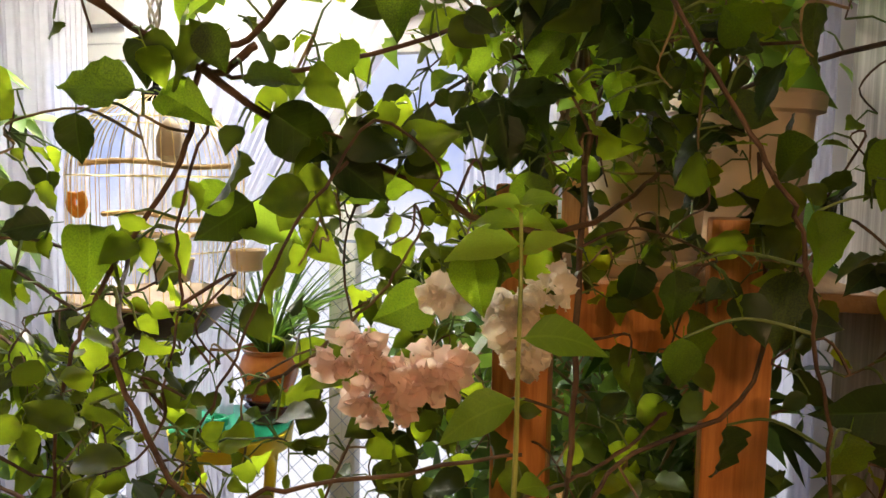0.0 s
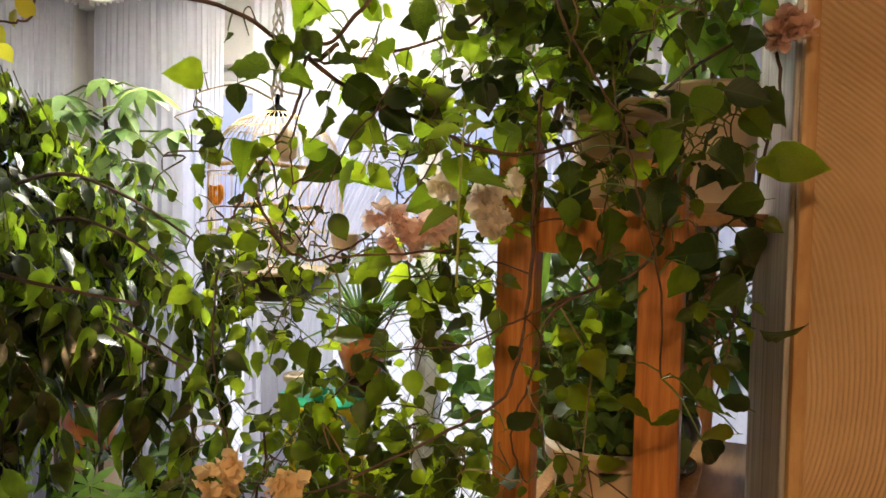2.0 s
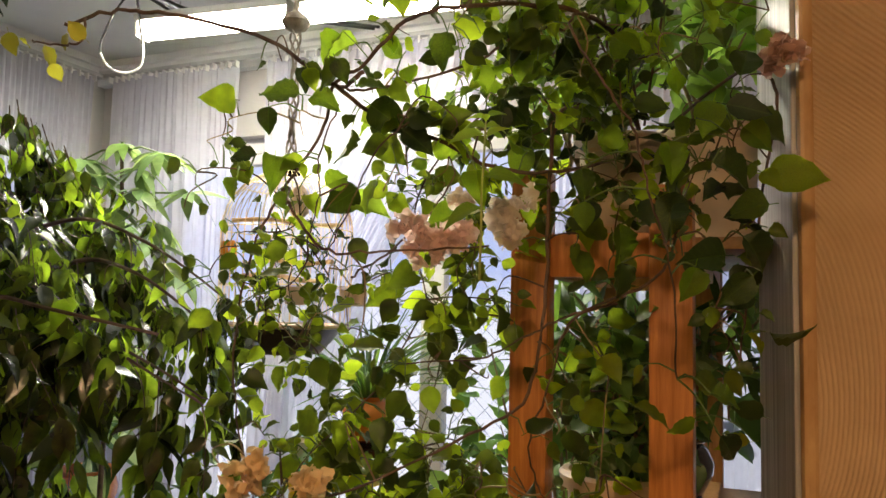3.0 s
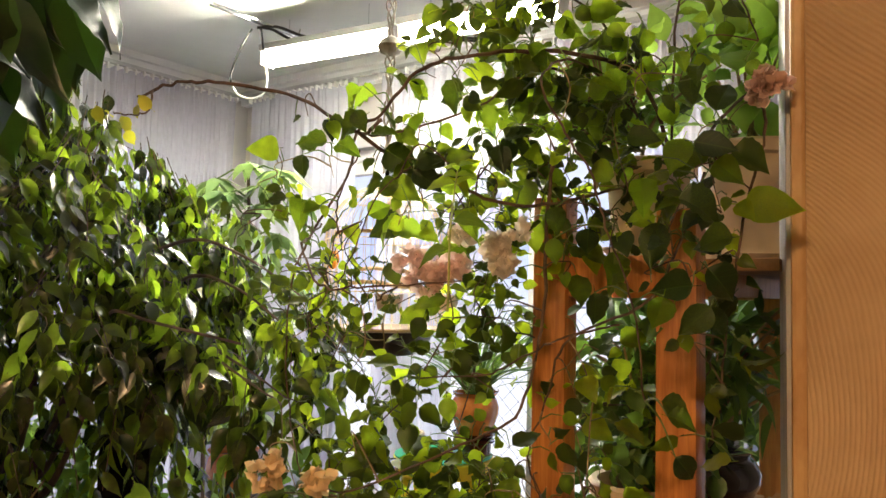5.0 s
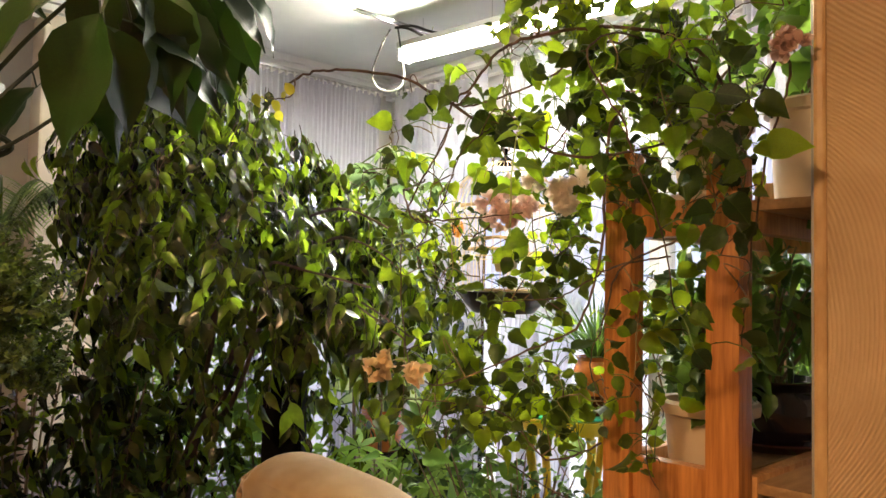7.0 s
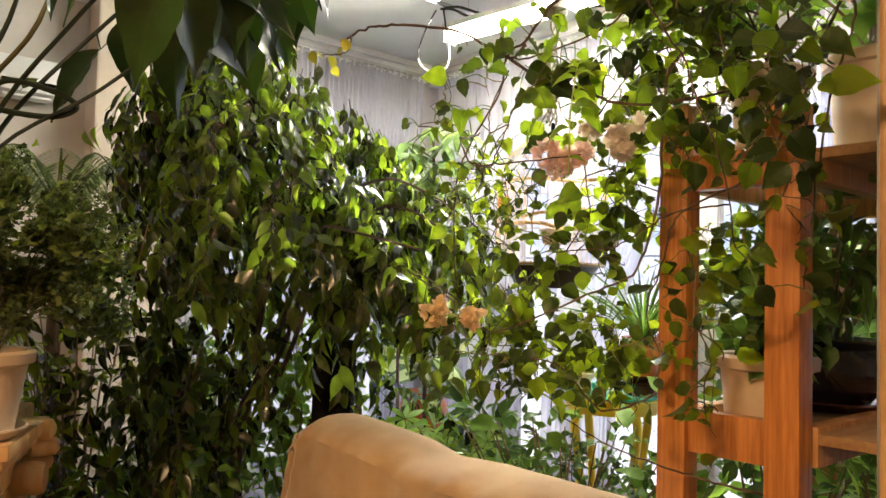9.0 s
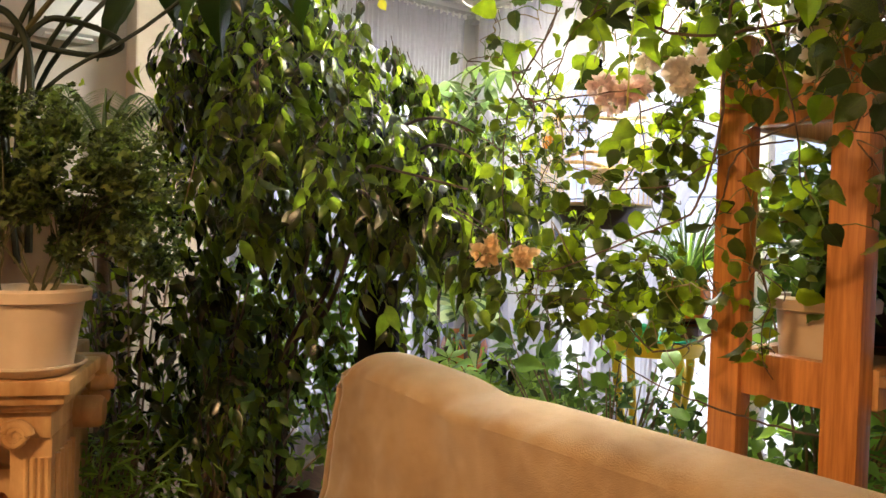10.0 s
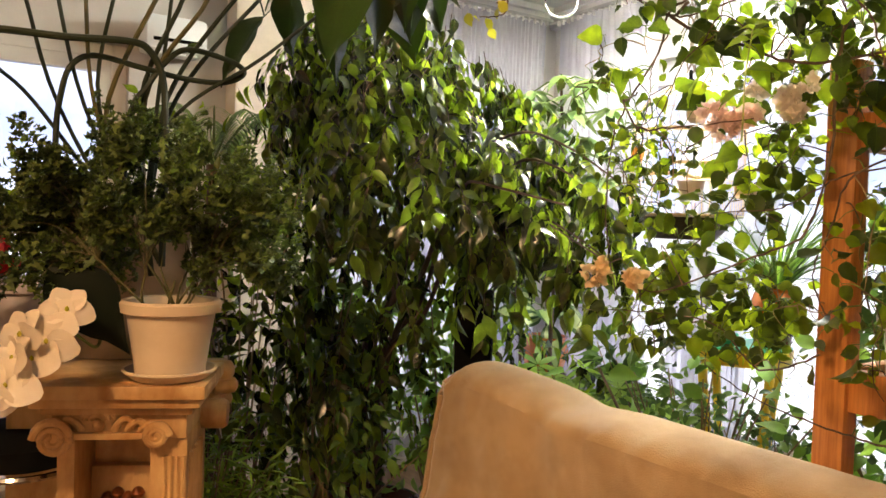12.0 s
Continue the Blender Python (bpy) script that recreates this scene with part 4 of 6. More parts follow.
def build_pedestal():
    t = thing("carved_pedestal", "cream cast-stone pedestal with scrolls and fluted pilasters", "pedestal", "", PED)
    W, D, top = 0.37, 0.34, 0.965
    part("top_slab", Geo().box(-W, 0, 0, D, top - 0.03, top, bevel=0.006), M_STONE, t)
    part("moulding", Geo().box(-W + 0.012, -0.012, 0.014, D - 0.01, top - 0.052, top - 0.0305, bevel=0.008).box(-W + 0.03, -0.03, 0.034, D - 0.02, top - 0.07, top - 0.0525, bevel=0.006), M_STONE, t)
    part("frieze", Geo().box(-0.322, -0.045, 0.05, D - 0.04, 0.8405, top - 0.0705, bevel=0.004), M_STONE, t)
    part("ledge", Geo().box(-0.285, -0.122, 0.036, 0.0495, 0.842, 0.857, bevel=0.004), M_STONE, t)
    # shell boss in the middle of the frieze, acanthus scrolls to both sides
    for k in range(3):
        r = 0.032 - 0.009 * k
        pts = [(-0.226 + r * math.cos(a), 0.044 - 0.003 * k, 0.884 + 0.8 * r * math.sin(a)) for a in [math.pi * q / 10 for q in range(11)]]
        part("shell_carving", Geo().tube(pts, 0.0065, 0.0055, 7), M_STONE, t)
    part("boss", Geo().lathe([(0.002, -0.012), (0.010, -0.007), (0.013, 0.002), (0.009, 0.010)], 14, Matrix.Translation((-0.226, 0.045, 0.872)) @ pose(0, 0, 0, -90)), M_STONE, t)
    for side in (-1, 1):
        for k in range(3):
            cx = -0.226 + side * (0.045 + 0.027 * k)
            pts = bend([(cx - side * 0.012, 0.047, 0.862), (cx, 0.041, 0.880 - 0.004 * k), (cx + side * 0.014, 0.039, 0.888 - 0.006 * k), (cx + side * 0.026, 0.042, 0.876 - 0.006 * k), (cx + side * 0.020, 0.046, 0.864)], 5)
            part("leaf_carving", Geo().tube(pts, 0.0085, 0.0045, 7, wobble=0.15), M_STONE, t)
    for cx, cz, r0, side in ((-0.312, 0.846, 0.040, 1), (-0.104, 0.853, 0.026, -1)):
        pts = []
        for i in range(34):
            a = i * 0.42
            r = r0 * (1 - i / 40)
            pts.append((cx + side * -r * math.cos(a), 0.03, cz + r * math.sin(a)))
        part("volute", Geo().tube(pts, 0.0095, 0.006, 8), M_STONE, t)
        part("volute_drum", Geo().lathe([(r0 * 0.8, -0.012), (r0 * 0.9, 0), (r0 * 0.8, 0.07), (r0 * 0.7, 0.08)], 24, Matrix.Translation((cx, 0.04, cz)) @ pose(0, 0, 0, -90)), M_STONE, t)
    # slim left pilaster, broad fluted one at the corner, deep recess between
    for x0, x1 in ((-0.314, -0.277), (-0.123, -0.045)):
        part("pilaster", Geo().box(x0, x1, 0.06, 0.29, 0.06, 0.84, bevel=0.004), M_STONE, t)
    for k in range(4):
        part("flute", Geo().tube([(-0.092 + k * 0.0135, 0.058, 0.1), (-0.092 + k * 0.0135, 0.058, 0.80)], 0.0052, n=6), M_STONE, t)
    for k in range(5):
        part("flute", Geo().tube([(-0.044, 0.09 + k * 0.03, 0.1), (-0.044, 0.09 + k * 0.03, 0.80)], 0.008, n=6), M_STONE, t)
    part("side_scroll", Geo().lathe([(0.03, -0.05), (0.036, -0.04), (0.036, 0.04), (0.03, 0.05)], 22, Matrix.Translation((-0.036, 0.25, top - 0.12)) @ pose(0, 0, 0, 0, 90, 0)), M_STONE, t)
    part("back_panel", Geo().box(-0.2765, -0.1235, 0.20, 0.29, 0.06, 0.84), M_STONE, t)
    part("back_step", Geo().box(-0.2765, -0.1235, 0.17, 0.1995, 0.06, 0.745, bevel=0.004), M_STONE, t)
    part("rear_block", Geo().box(-W - 0.16, -0.10, D + 0.001, 0.64, 0.0, top - 0.012, bevel=0.008), M_STONE, t)
    # leaf scroll that juts out at the rear end of the slab
    for k, (dx, dz, r) in enumerate(((-0.012, -0.022, 0.026), (-0.004, -0.062, 0.022), (-0.016, -0.098, 0.02))):
        part("end_scroll", Geo().lathe([(r * 0.5, -0.032), (r * 0.95, -0.024), (r, 0), (r * 0.9, 0.026), (r * 0.4, 0.034)], 18, Matrix.Translation((dx, D - 0.05 + 0.008 * k, top + dz)) @ pose(0, 0, 0, 0, 90, 20 * k)), M_STONE, t)
    part("plinth", Geo().box(-W + 0.03, -0.03, 0.03, D - 0.04, 0, 0.0595, bevel=0.006), M_STONE, t)
    for k in range(4):
        part("panel_ornament", Geo().lathe([(0.004, -0.014), (0.013, -0.008), (0.016, 0), (0.010, 0.010), (0.003, 0.014)], 9, Matrix.Translation((-0.236 + 0.022 * k, 0.158, 0.676 + 0.010 * (k % 2)))), M_COPPER, t, "dark copper boss")


build_pedestal()
MPOT = pose(-1.0, -0.045, 0.965)
build_pot("flower_pot", 0.105, 0.165, M_CREAM, "cream plastic pot with saucer on the pedestal", MPOT, M_CREAM, 0.7, group="pedestal pots")
BIGPOT = pose(-1.376, 0.017, 0.965)
build_pot("large_pot", 0.175, 0.36, M_BEIGE, "large beige pot on the pedestal", BIGPOT, None, 0.78)
GREYPOT = pose(-1.335, -0.235, 0.93)


def build_stand():
    t = thing("pot_table", "slim dark plant table beside the pedestal", "table", "", pose(-1.47, -0.19, 0, 0, 0, 51))
    part("top", Geo().box(-0.2, 0.2, -0.2, 0.2, 0.90, 0.93, bevel=0.005), M_BROWNGLAZE, t)
    for x, y in ((-0.18, -0.18), (-0.18, 0.18), (0.18, 0.18), (0.18, -0.18)):
        part("leg", Geo().box(x - 0.014, x + 0.014, y - 0.014, y + 0.014, 0, 0.8995, bevel=0.004), M_BROWNGLAZE, t)
    s = thing("bar_stool", "black padded bar stool with a chrome ring", "stool", "", pose(-1.47, -0.19, 0))
    part("seat", Geo().lathe([(0.12, 0.70), (0.15, 0.71), (0.155, 0.76), (0.13, 0.78), (0.02, 0.785)], 30), M_BLACK, s)
    part("ring", Geo().tube([(0.15 * math.cos(math.tau * k / 36), 0.15 * math.sin(math.tau * k / 36), 0.695) for k in range(36)], 0.008, n=6, closed=True), M_CHROME, s)
    part("column", Geo().tube([(0, 0, 0.02), (0, 0, 0.70)], 0.022, n=12), M_CHROME, s)
    part("foot", Geo().lathe([(0.2, 0), (0.2, 0.008), (0.05, 0.02), (0.02, 0.03)], 32), M_CHROME, s)


build_stand()
build_pot("grey_pot", 0.086, 0.235, M_GREYPOT, "grey paper-covered pot beside the pedestal", GREYPOT, None, 0.85)


def build_air_conditioner():
    m = TURNED @ pose(-2.26, -0.004, 2.02)
    t = thing("air_conditioner", "white wall air conditioner above the plants", "air conditioner", "", m)
    part("casing", Geo().box(-0.13, 0.13, -0.19, 0.0, 0.0, 0.15, bevel=0.03), M_AC, t)
    part("flap", Geo().box(-0.09, 0.09, -0.16, -0.08, -0.012, -0.002, bevel=0.003), M_AC, t)
    part("vent_slot", Geo().box(-0.10, 0.10, -0.1935, -0.189, 0.035, 0.05), M_BLACK, t, smooth=False)


build_air_conditioner()


# ---- plants ----
def face_room(amount=0.8):
    """A leaf's facing: mostly towards the dim side of the room, uneven."""
    return jitter((0.1, -0.8, 0.55), amount)


def build_bougainvillea():
    """A rambling bougainvillea that hangs over the rack, with pink and apricot bracts."""
    plant = thing("bougainvillea", "rambling bougainvillea with green leaves over the rack", "plant")
    # the arching upper boughs
    boughs = [
        ([(0.30, 0.98, 1.74), (0.26, 0.8, 1.86), (0.18, 0.6, 1.86), (0.04, 0.56, 1.86), (-0.06, 0.56, 1.84), (-0.12, 0.56, 1.78), (-0.16, 0.555, 1.75), (-0.18, 0.56, 1.68), (-0.24, 0.55, 1.58), (-0.26, 0.54, 1.53)], 0.0065, 0.0028),
        ([(-0.12, 0.56, 1.77), (-0.16, 0.555, 1.75), (-0.24, 0.5, 1.80), (-0.36, 0.45, 1.82), (-0.42, 0.43, 1.82), (-0.49, 0.42, 1.80)], 0.0055, 0.004),
        ([(-0.46, 0.42, 1.81), (-0.455, 0.41, 1.775), (-0.48, 0.40, 1.765), (-0.52, 0.40, 1.772)], 0.003, 0.002),
        ([(0.25, 0.85, 1.85), (0.16, 0.62, 1.84), (0.10, 0.60, 1.83), (0.03, 0.60, 1.79), (-0.11, 0.58, 1.75), (-0.16, 0.555, 1.75)], 0.004, 0.003),
    ]
    # twigs that hang from them
    boughs += [
        ([(-0.16, 0.555, 1.75), (-0.09, 0.58, 1.70), (0.0, 0.58, 1.67), (0.05, 0.58, 1.64), (0.14, 0.60, 1.63), (0.24, 0.75, 1.68)], 0.0055, 0.004),
        ([(-0.16, 0.40, 1.56), (-0.10, 0.35, 1.50), (-0.04, 0.37, 1.50), (0.08, 0.40, 1.51)], 0.003, 0.002),
        ([(-0.22, 0.55, 1.60), (-0.18, 0.45, 1.57), (-0.16, 0.40, 1.56)], 0.003, 0.0025),
        ([(-0.04, 0.50, 1.68), (-0.07, 0.45, 1.63), (-0.10, 0.45, 1.56), (-0.13, 0.45, 1.50)], 0.0022, 0.0015),
        ([(-0.15, 0.55, 1.72), (-0.16, 0.5, 1.64), (-0.15, 0.48, 1.58), (-0.16, 0.47, 1.52)], 0.0022, 0.0015),
        ([(-0.14, 0.60, 1.48), (-0.08, 0.60, 1.52), (-0.02, 0.60, 1.58), (0.01, 0.60, 1.63)], 0.003, 0.002),
    ]
    # boughs before the rack
    boughs += [
        ([(0.30, 0.95, 1.76), (0.20, 0.6, 1.84), (0.17, 0.45, 1.78), (0.21, 0.42, 1.70), (0.24, 0.42, 1.65), (0.26, 0.43, 1.58), (0.29, 0.46, 1.48), (0.30, 0.5, 1.36)], 0.0032, 0.002),
        ([(0.24, 0.68, 1.45), (0.17, 0.60, 1.43), (0.11, 0.60, 1.40), (0.05, 0.60, 1.37), (-0.05, 0.58, 1.36)], 0.003, 0.002),
        ([(0.22, 0.85, 1.80), (0.15, 0.63, 1.71), (0.14, 0.60, 1.47), (0.12, 0.55, 1.33), (0.05, 0.50, 1.28), (-0.10, 0.45, 1.21), (-0.14, 0.40, 1.24)], 0.0055, 0.002),
        ([(0.36, 0.8, 1.7), (0.30, 0.62, 1.50), (0.18, 0.60, 1.43), (0.15, 0.60, 1.35), (0.12, 0.60, 1.25), (0.14, 0.62, 1.18)], 0.004, 0.002),
    ]
    # low and rear boughs
    boughs += [
        ([(0.12, 0.66, 1.10), (0.02, 0.64, 1.06), (-0.07, 0.62, 1.14), (-0.23, 0.62, 1.15), (-0.36, 0.62, 1.14)], 0.0035, 0.002),
        ([(0.29, 0.74, 0.93), (0.19, 0.73, 0.94), (0.09, 0.72, 0.96), (-0.01, 0.70, 0.99), (-0.1, 0.66, 1.05)], 0.004, 0.002),
        ([(0.33, 0.95, 1.76), (0.42, 0.7, 1.80), (0.45, 0.62, 1.74), (0.42, 0.58, 1.60), (0.40, 0.58, 1.45), (0.38, 0.6, 1.3)], 0.005, 0.002),
        ([(0.25, 0.9, 1.77), (0.2, 0.7, 1.95), (0.05, 0.66, 2.0), (-0.06, 0.64, 1.96)], 0.004, 0.002),
        ([(0.30, 0.9, 1.77), (0.33, 0.7, 1.98), (0.40, 0.64, 1.97), (0.44, 0.62, 1.86)], 0.004, 0.002),
    ]
    # last trailing ends
    boughs += [
        ([(0.24, 0.9, 1.76), (0.1, 0.8, 1.80), (-0.02, 0.78, 1.72), (-0.08, 0.76, 1.60), (-0.05, 0.72, 1.45)], 0.004, 0.002),
        ([(-0.26, 0.54, 1.53), (-0.31, 0.6, 1.42), (-0.33, 0.64, 1.3), (-0.30, 0.64, 1.18), (-0.27, 0.64, 1.10), (-0.22, 0.64, 1.07)], 0.0028, 0.0016),
        ([(-0.05, 0.72, 1.45), (-0.1, 0.66, 1.33), (-0.2, 0.62, 1.22), (-0.25, 0.6, 1.14)], 0.0025, 0.0015),
    ]
    spots = []
    for pts, r0, r1 in boughs:
        line = bend(pts, 7)
        line = [jitter(p, 0.0012) for p in line]
        part("bough", Geo().tube(line, r0 * 0.62, r1 * 0.6, 7, wobble=0.12), M_BARK, plant)
        spots += line[3:]
    # clusters of leaves: centre, spread, count
    clusters = [
        ((0.38, 0.57, 1.64), (0.04, 0.04, 0.11), 9), ((0.37, 0.60, 1.84), (0.04, 0.05, 0.05), 5),
        ((0.23, 0.68, 1.78), (0.10, 0.08, 0.09), 84), ((0.07, 0.64, 1.78), (0.10, 0.07, 0.08), 60),
        ((-0.04, 0.57, 1.69), (0.05, 0.02, 0.03), 9), ((-0.20, 0.55, 1.76), (0.06, 0.03, 0.04), 5),
        ((-0.28, 0.52, 1.62), (0.05, 0.03, 0.05), 7), ((0.03, 0.70, 1.42), (0.06, 0.06, 0.06), 24),
        ((0.24, 0.66, 1.60), (0.08, 0.05, 0.05), 24), ((0.21, 0.80, 1.36), (0.07, 0.06, 0.08), 18),
        ((0.22, 0.58, 1.30), (0.06, 0.05, 0.08), 8),
    ]
    # clusters low on the boughs
    clusters += [
        ((0.10, 0.66, 1.28), (0.08, 0.06, 0.09), 20), ((-0.10, 0.60, 1.36), (0.06, 0.06, 0.05), 8), ((-0.25, 0.62, 1.30), (0.08, 0.08, 0.12), 30), ((-0.31, 0.66, 1.53), (0.06, 0.05, 0.08), 34),
        ((-0.24, 0.66, 1.42), (0.04, 0.05, 0.06), 20), ((-0.19, 0.66, 1.12), (0.08, 0.08, 0.07), 36), ((-0.34, 0.72, 1.46), (0.06, 0.05, 0.06), 14),
        ((0.18, 0.62, 1.14), (0.07, 0.06, 0.10), 14), ((0.02, 0.68, 1.10), (0.09, 0.05, 0.07), 32),
        ((-0.12, 0.66, 1.17), (0.08, 0.05, 0.06), 32), ((0.02, 0.70, 1.18), (0.06, 0.05, 0.05), 26),
    ]
    # clusters at the top and the rear
    clusters += [
        ((-0.17, 0.47, 1.52), (0.03, 0.03, 0.05), 7), ((0.33, 0.56, 1.60), (0.04, 0.04, 0.10), 8), ((0.12, 0.72, 1.65), (0.07, 0.04, 0.06), 34), ((0.39, 0.58, 1.48), (0.03, 0.03, 0.10), 7),
        ((0.04, 0.64, 1.94), (0.10, 0.05, 0.04), 44), ((0.28, 0.62, 1.97), (0.08, 0.06, 0.05), 9),
        ((-0.12, 0.75, 1.62), (0.08, 0.05, 0.10), 16), ((-0.04, 0.78, 1.32), (0.07, 0.07, 0.12), 22), ((0.0, 0.80, 1.53), (0.05, 0.05, 0.07), 34),
        ((-0.14, 0.74, 1.28), (0.08, 0.06, 0.10), 22), ((-0.02, 0.74, 1.12), (0.09, 0.06, 0.06), 14),
    ]
    # fine twigs that reach into each cluster
    for c, s, n in clusters:
        for k in range(max(3, n // 4)):
            goal = Vector((rng.gauss(c[0], s[0]), rng.gauss(c[1], s[1]), rng.gauss(c[2], s[2])))
            goal.x = min(goal.x, 0.43)
            goal.z = max(goal.z, 1.06) if goal.x < 0.08 else goal.z
            q = min(spots, key=lambda w: (w - goal).length + 0.04 * rng.random())
            if q.x < -0.24 and q.z > 1.72:
                continue
            if (goal - q).length > 0.11:
                goal = q + (goal - q) * (0.11 / (goal - q).length)
            line = bend([q, (q + goal) / 2 + jitter((0, 0, 0.015), 0.012), goal, goal + jitter((0, 0, -0.015), 0.012)], 4)
            part("side_twig", Geo().tube(line, 0.0015, 0.0008, 4), M_TWIG if rng.random() < 0.3 else M_BARK, plant)
            spots += line[3:]
    rack_side = RACK.inverted()
    shapes = []
    for i, (v, f) in enumerate(S_BOUG):
        shapes.append([Geo().add(v, f).mesh("leaf") for k in range(2)])
        for me, mat in zip(shapes[-1], (M_BOUG, M_BOUGY)):
            me.materials.append(mat)
    places = [(Vector((-0.185, 0.784, 1.64)), 0.075, 0), (Vector((-0.227, 0.731, 1.635)), 0.05, 0), (Vector((-0.15, 0.545, 1.82)), 0.06, 0), (Vector((-0.05, 0.57, 1.71)), 0.08, 0),
              (Vector((0.0, 0.575, 1.69)), 0.07, 0), (Vector((0.24, 0.62, 1.56)), 0.065, 0), (Vector((0.31, 0.58, 1.60)), 0.07, 0), (Vector((0.42, 0.56, 1.62)), 0.075, 0), (Vector((-0.09, 0.56, 1.62)), 0.06, 1)]
    for c, s, n in clusters:
        for k in range(int(n * (2.1 if c[0] > 0 and c[2] > 1.4 else 1.8))):
            p = Vector((rng.gauss(c[0], s[0]), rng.gauss(c[1], s[1]), rng.gauss(c[2], s[2])))
            q = min(spots, key=lambda w: (w - p).length)
            if (q - p).length > 0.04:
                p = q + (p - q) * (0.04 / (q - p).length) + jitter((0, 0, 0), 0.008)
            if 0.11 < p.x < 0.24 and 1.56 < p.z < 1.73 and rng.random() < 0.3:
                continue
            w = rack_side @ p
            if w.z < 1.50 and -0.25 < w.y < 0.06 and (-0.02 < w.x < 0.10 or 0.18 < w.x < 0.29) and rng.random() < 0.8:
                continue
            if p.x > 0.43:
                p.x = 0.43 - rng.random() * 0.06
            if p.x < 0.1 and p.z < 1.07:
                p.z = 1.07 + rng.random() * 0.15
            young = 1 if rng.random() < (0.30 if c[0] < 0.15 and c[2] > 1.6 else 0.12) else 0
            size = rng.uniform(0.018, 0.036) if young else rng.choice((rng.uniform(0.018, 0.032), rng.uniform(0.026, 0.042), rng.uniform(0.04, 0.058)))
            if p.y < 0.5 or c[0] < -0.2:
                size *= 0.74
            places.append((p, size, young))
    # single large leaves, bough by bough: middle of the blade, length, lean, young or not
    left = [(-0.163, 0.79, 1.612, 0.084, 1, -0.1, 1), (-0.160, 0.56, 1.808, 0.061, -0.9, -0.2, 1), (-0.237, 0.53, 1.735, 0.070, -1, 0.1, 0), (-0.194, 0.53, 1.752, 0.044, 0.2, -0.9, 0),
            (-0.163, 0.53, 1.722, 0.052, 0.8, -0.3, 0), (-0.141, 0.53, 1.760, 0.044, 0.4, -0.8, 0), (-0.095, 0.53, 1.743, 0.052, 1, 0.1, 0), (-0.074, 0.55, 1.697, 0.072, 0.7, -0.5, 0),
            (-0.033, 0.56, 1.668, 0.065, 0.8, -0.5, 0), (-0.209, 0.47, 1.612, 0.051, 0.2, -0.9, 0), (-0.257, 0.47, 1.633, 0.041, -0.9, -0.1, 0), (-0.269, 0.47, 1.587, 0.035, -0.4, -0.9, 0),
            (-0.247, 0.53, 1.692, 0.044, 0, -1, 0), (-0.197, 0.47, 1.570, 0.032, 0.3, -0.9, 0)]
    middle = [(0.008, 0.60, 1.712, 0.059, 0.2, 0.9, 0), (-0.014, 0.60, 1.808, 0.067, -0.2, -0.9, 0), (0.050, 0.60, 1.768, 0.052, 0.2, -0.9, 0), (0.081, 0.60, 1.812, 0.048, 0.1, -0.9, 0),
            (0.078, 0.58, 1.696, 0.054, 0.2, -0.9, 0), (0.108, 0.58, 1.739, 0.062, 0.9, 0.1, 0), (0.189, 0.46, 1.548, 0.043, 0, -1, 0), (0.188, 0.47, 1.591, 0.042, 0.1, -0.9, 0),
            (0.054, 0.50, 1.594, 0.050, 0.1, -0.9, 0), (0.169, 0.60, 1.740, 0.040, 0.1, -0.9, 0)]
    right = [(0.392, 0.50, 1.689, 0.064, 1, -0.25, 0), (0.378, 0.50, 1.610, 0.076, 1, -0.35, 0), (0.380, 0.50, 1.568, 0.057, -0.9, -0.1, 0), (0.330, 0.50, 1.508, 0.060, -1, -0.05, 0),
            (0.400, 0.50, 1.510, 0.064, 0.6, -0.6, 0), (0.354, 0.46, 1.343, 0.043, 0.9, -0.2, 0), (0.357, 0.46, 1.283, 0.045, 0.6, -0.7, 0),
            (0.338, 0.50, 1.675, 0.064, -0.3, -0.9, 0), (0.404, 0.52, 1.658, 0.051, 0.7, -0.6, 0), (0.361, 0.47, 1.462, 0.062, -0.6, -0.6, 0),
            (0.238, 0.50, 1.472, 0.054, 0.1, -0.9, 0), (0.318, 0.50, 1.470, 0.052, -0.2, -0.9, 0), (0.396, 0.55, 1.773, 0.060, 0.3, 0.9, 0), (0.298, 0.50, 1.625, 0.057, 0.2, -0.9, 0)]
    for x, y, z, size, dx, dz, tone in left + middle + right:
        d = Vector((dx, rng.gauss(-0.15, 0.15), dz)).normalized()
        q = Vector((x, y, z)) - d * size * 0.5
        ob = part("leaf", shapes[rng.randrange(len(shapes))][tone], None, plant)
        ob.matrix_basis = Matrix.Translation(q) @ turn_to(d, jitter((0.05, -0.8, 0.35), 0.2)).to_4x4() @ Matrix.Diagonal((size * 0.86, size * 0.86, size * rng.uniform(0.9, 1.6), 1))
        s = min(spots, key=lambda w: (w - q).length)
        part("leaf_stalk", Geo().tube(bend([s, (s + q) / 2 + Vector((0, 0.006, 0.01)), q], 4), 0.0014, 0.001, 5), M_STEM, plant)
    joined = Leaves(S_BOUG)
    stalks = Geo()
    for k, (p, size, young) in enumerate(places):
        q = min(spots, key=lambda w: (w - p).length)
        out = (p - q)
        out.z -= 0.02
        flat = Vector((rng.gauss(0, 1), rng.gauss(0, 0.6), rng.gauss(-0.35, 0.55)))
        d = out.normalized() * 0.6 + flat
        nrm = face_room(0.75)
        if k < 250:
            me = shapes[rng.randrange(len(shapes))][young]
            ob = part("leaf", me, None, plant)
            ob.matrix_basis = Matrix.Translation(p) @ turn_to(d, nrm).to_4x4() @ Matrix.Diagonal((size * rng.uniform(0.9, 1.1), size, size, 1))
        else:
            joined.put(p, d, nrm, size)
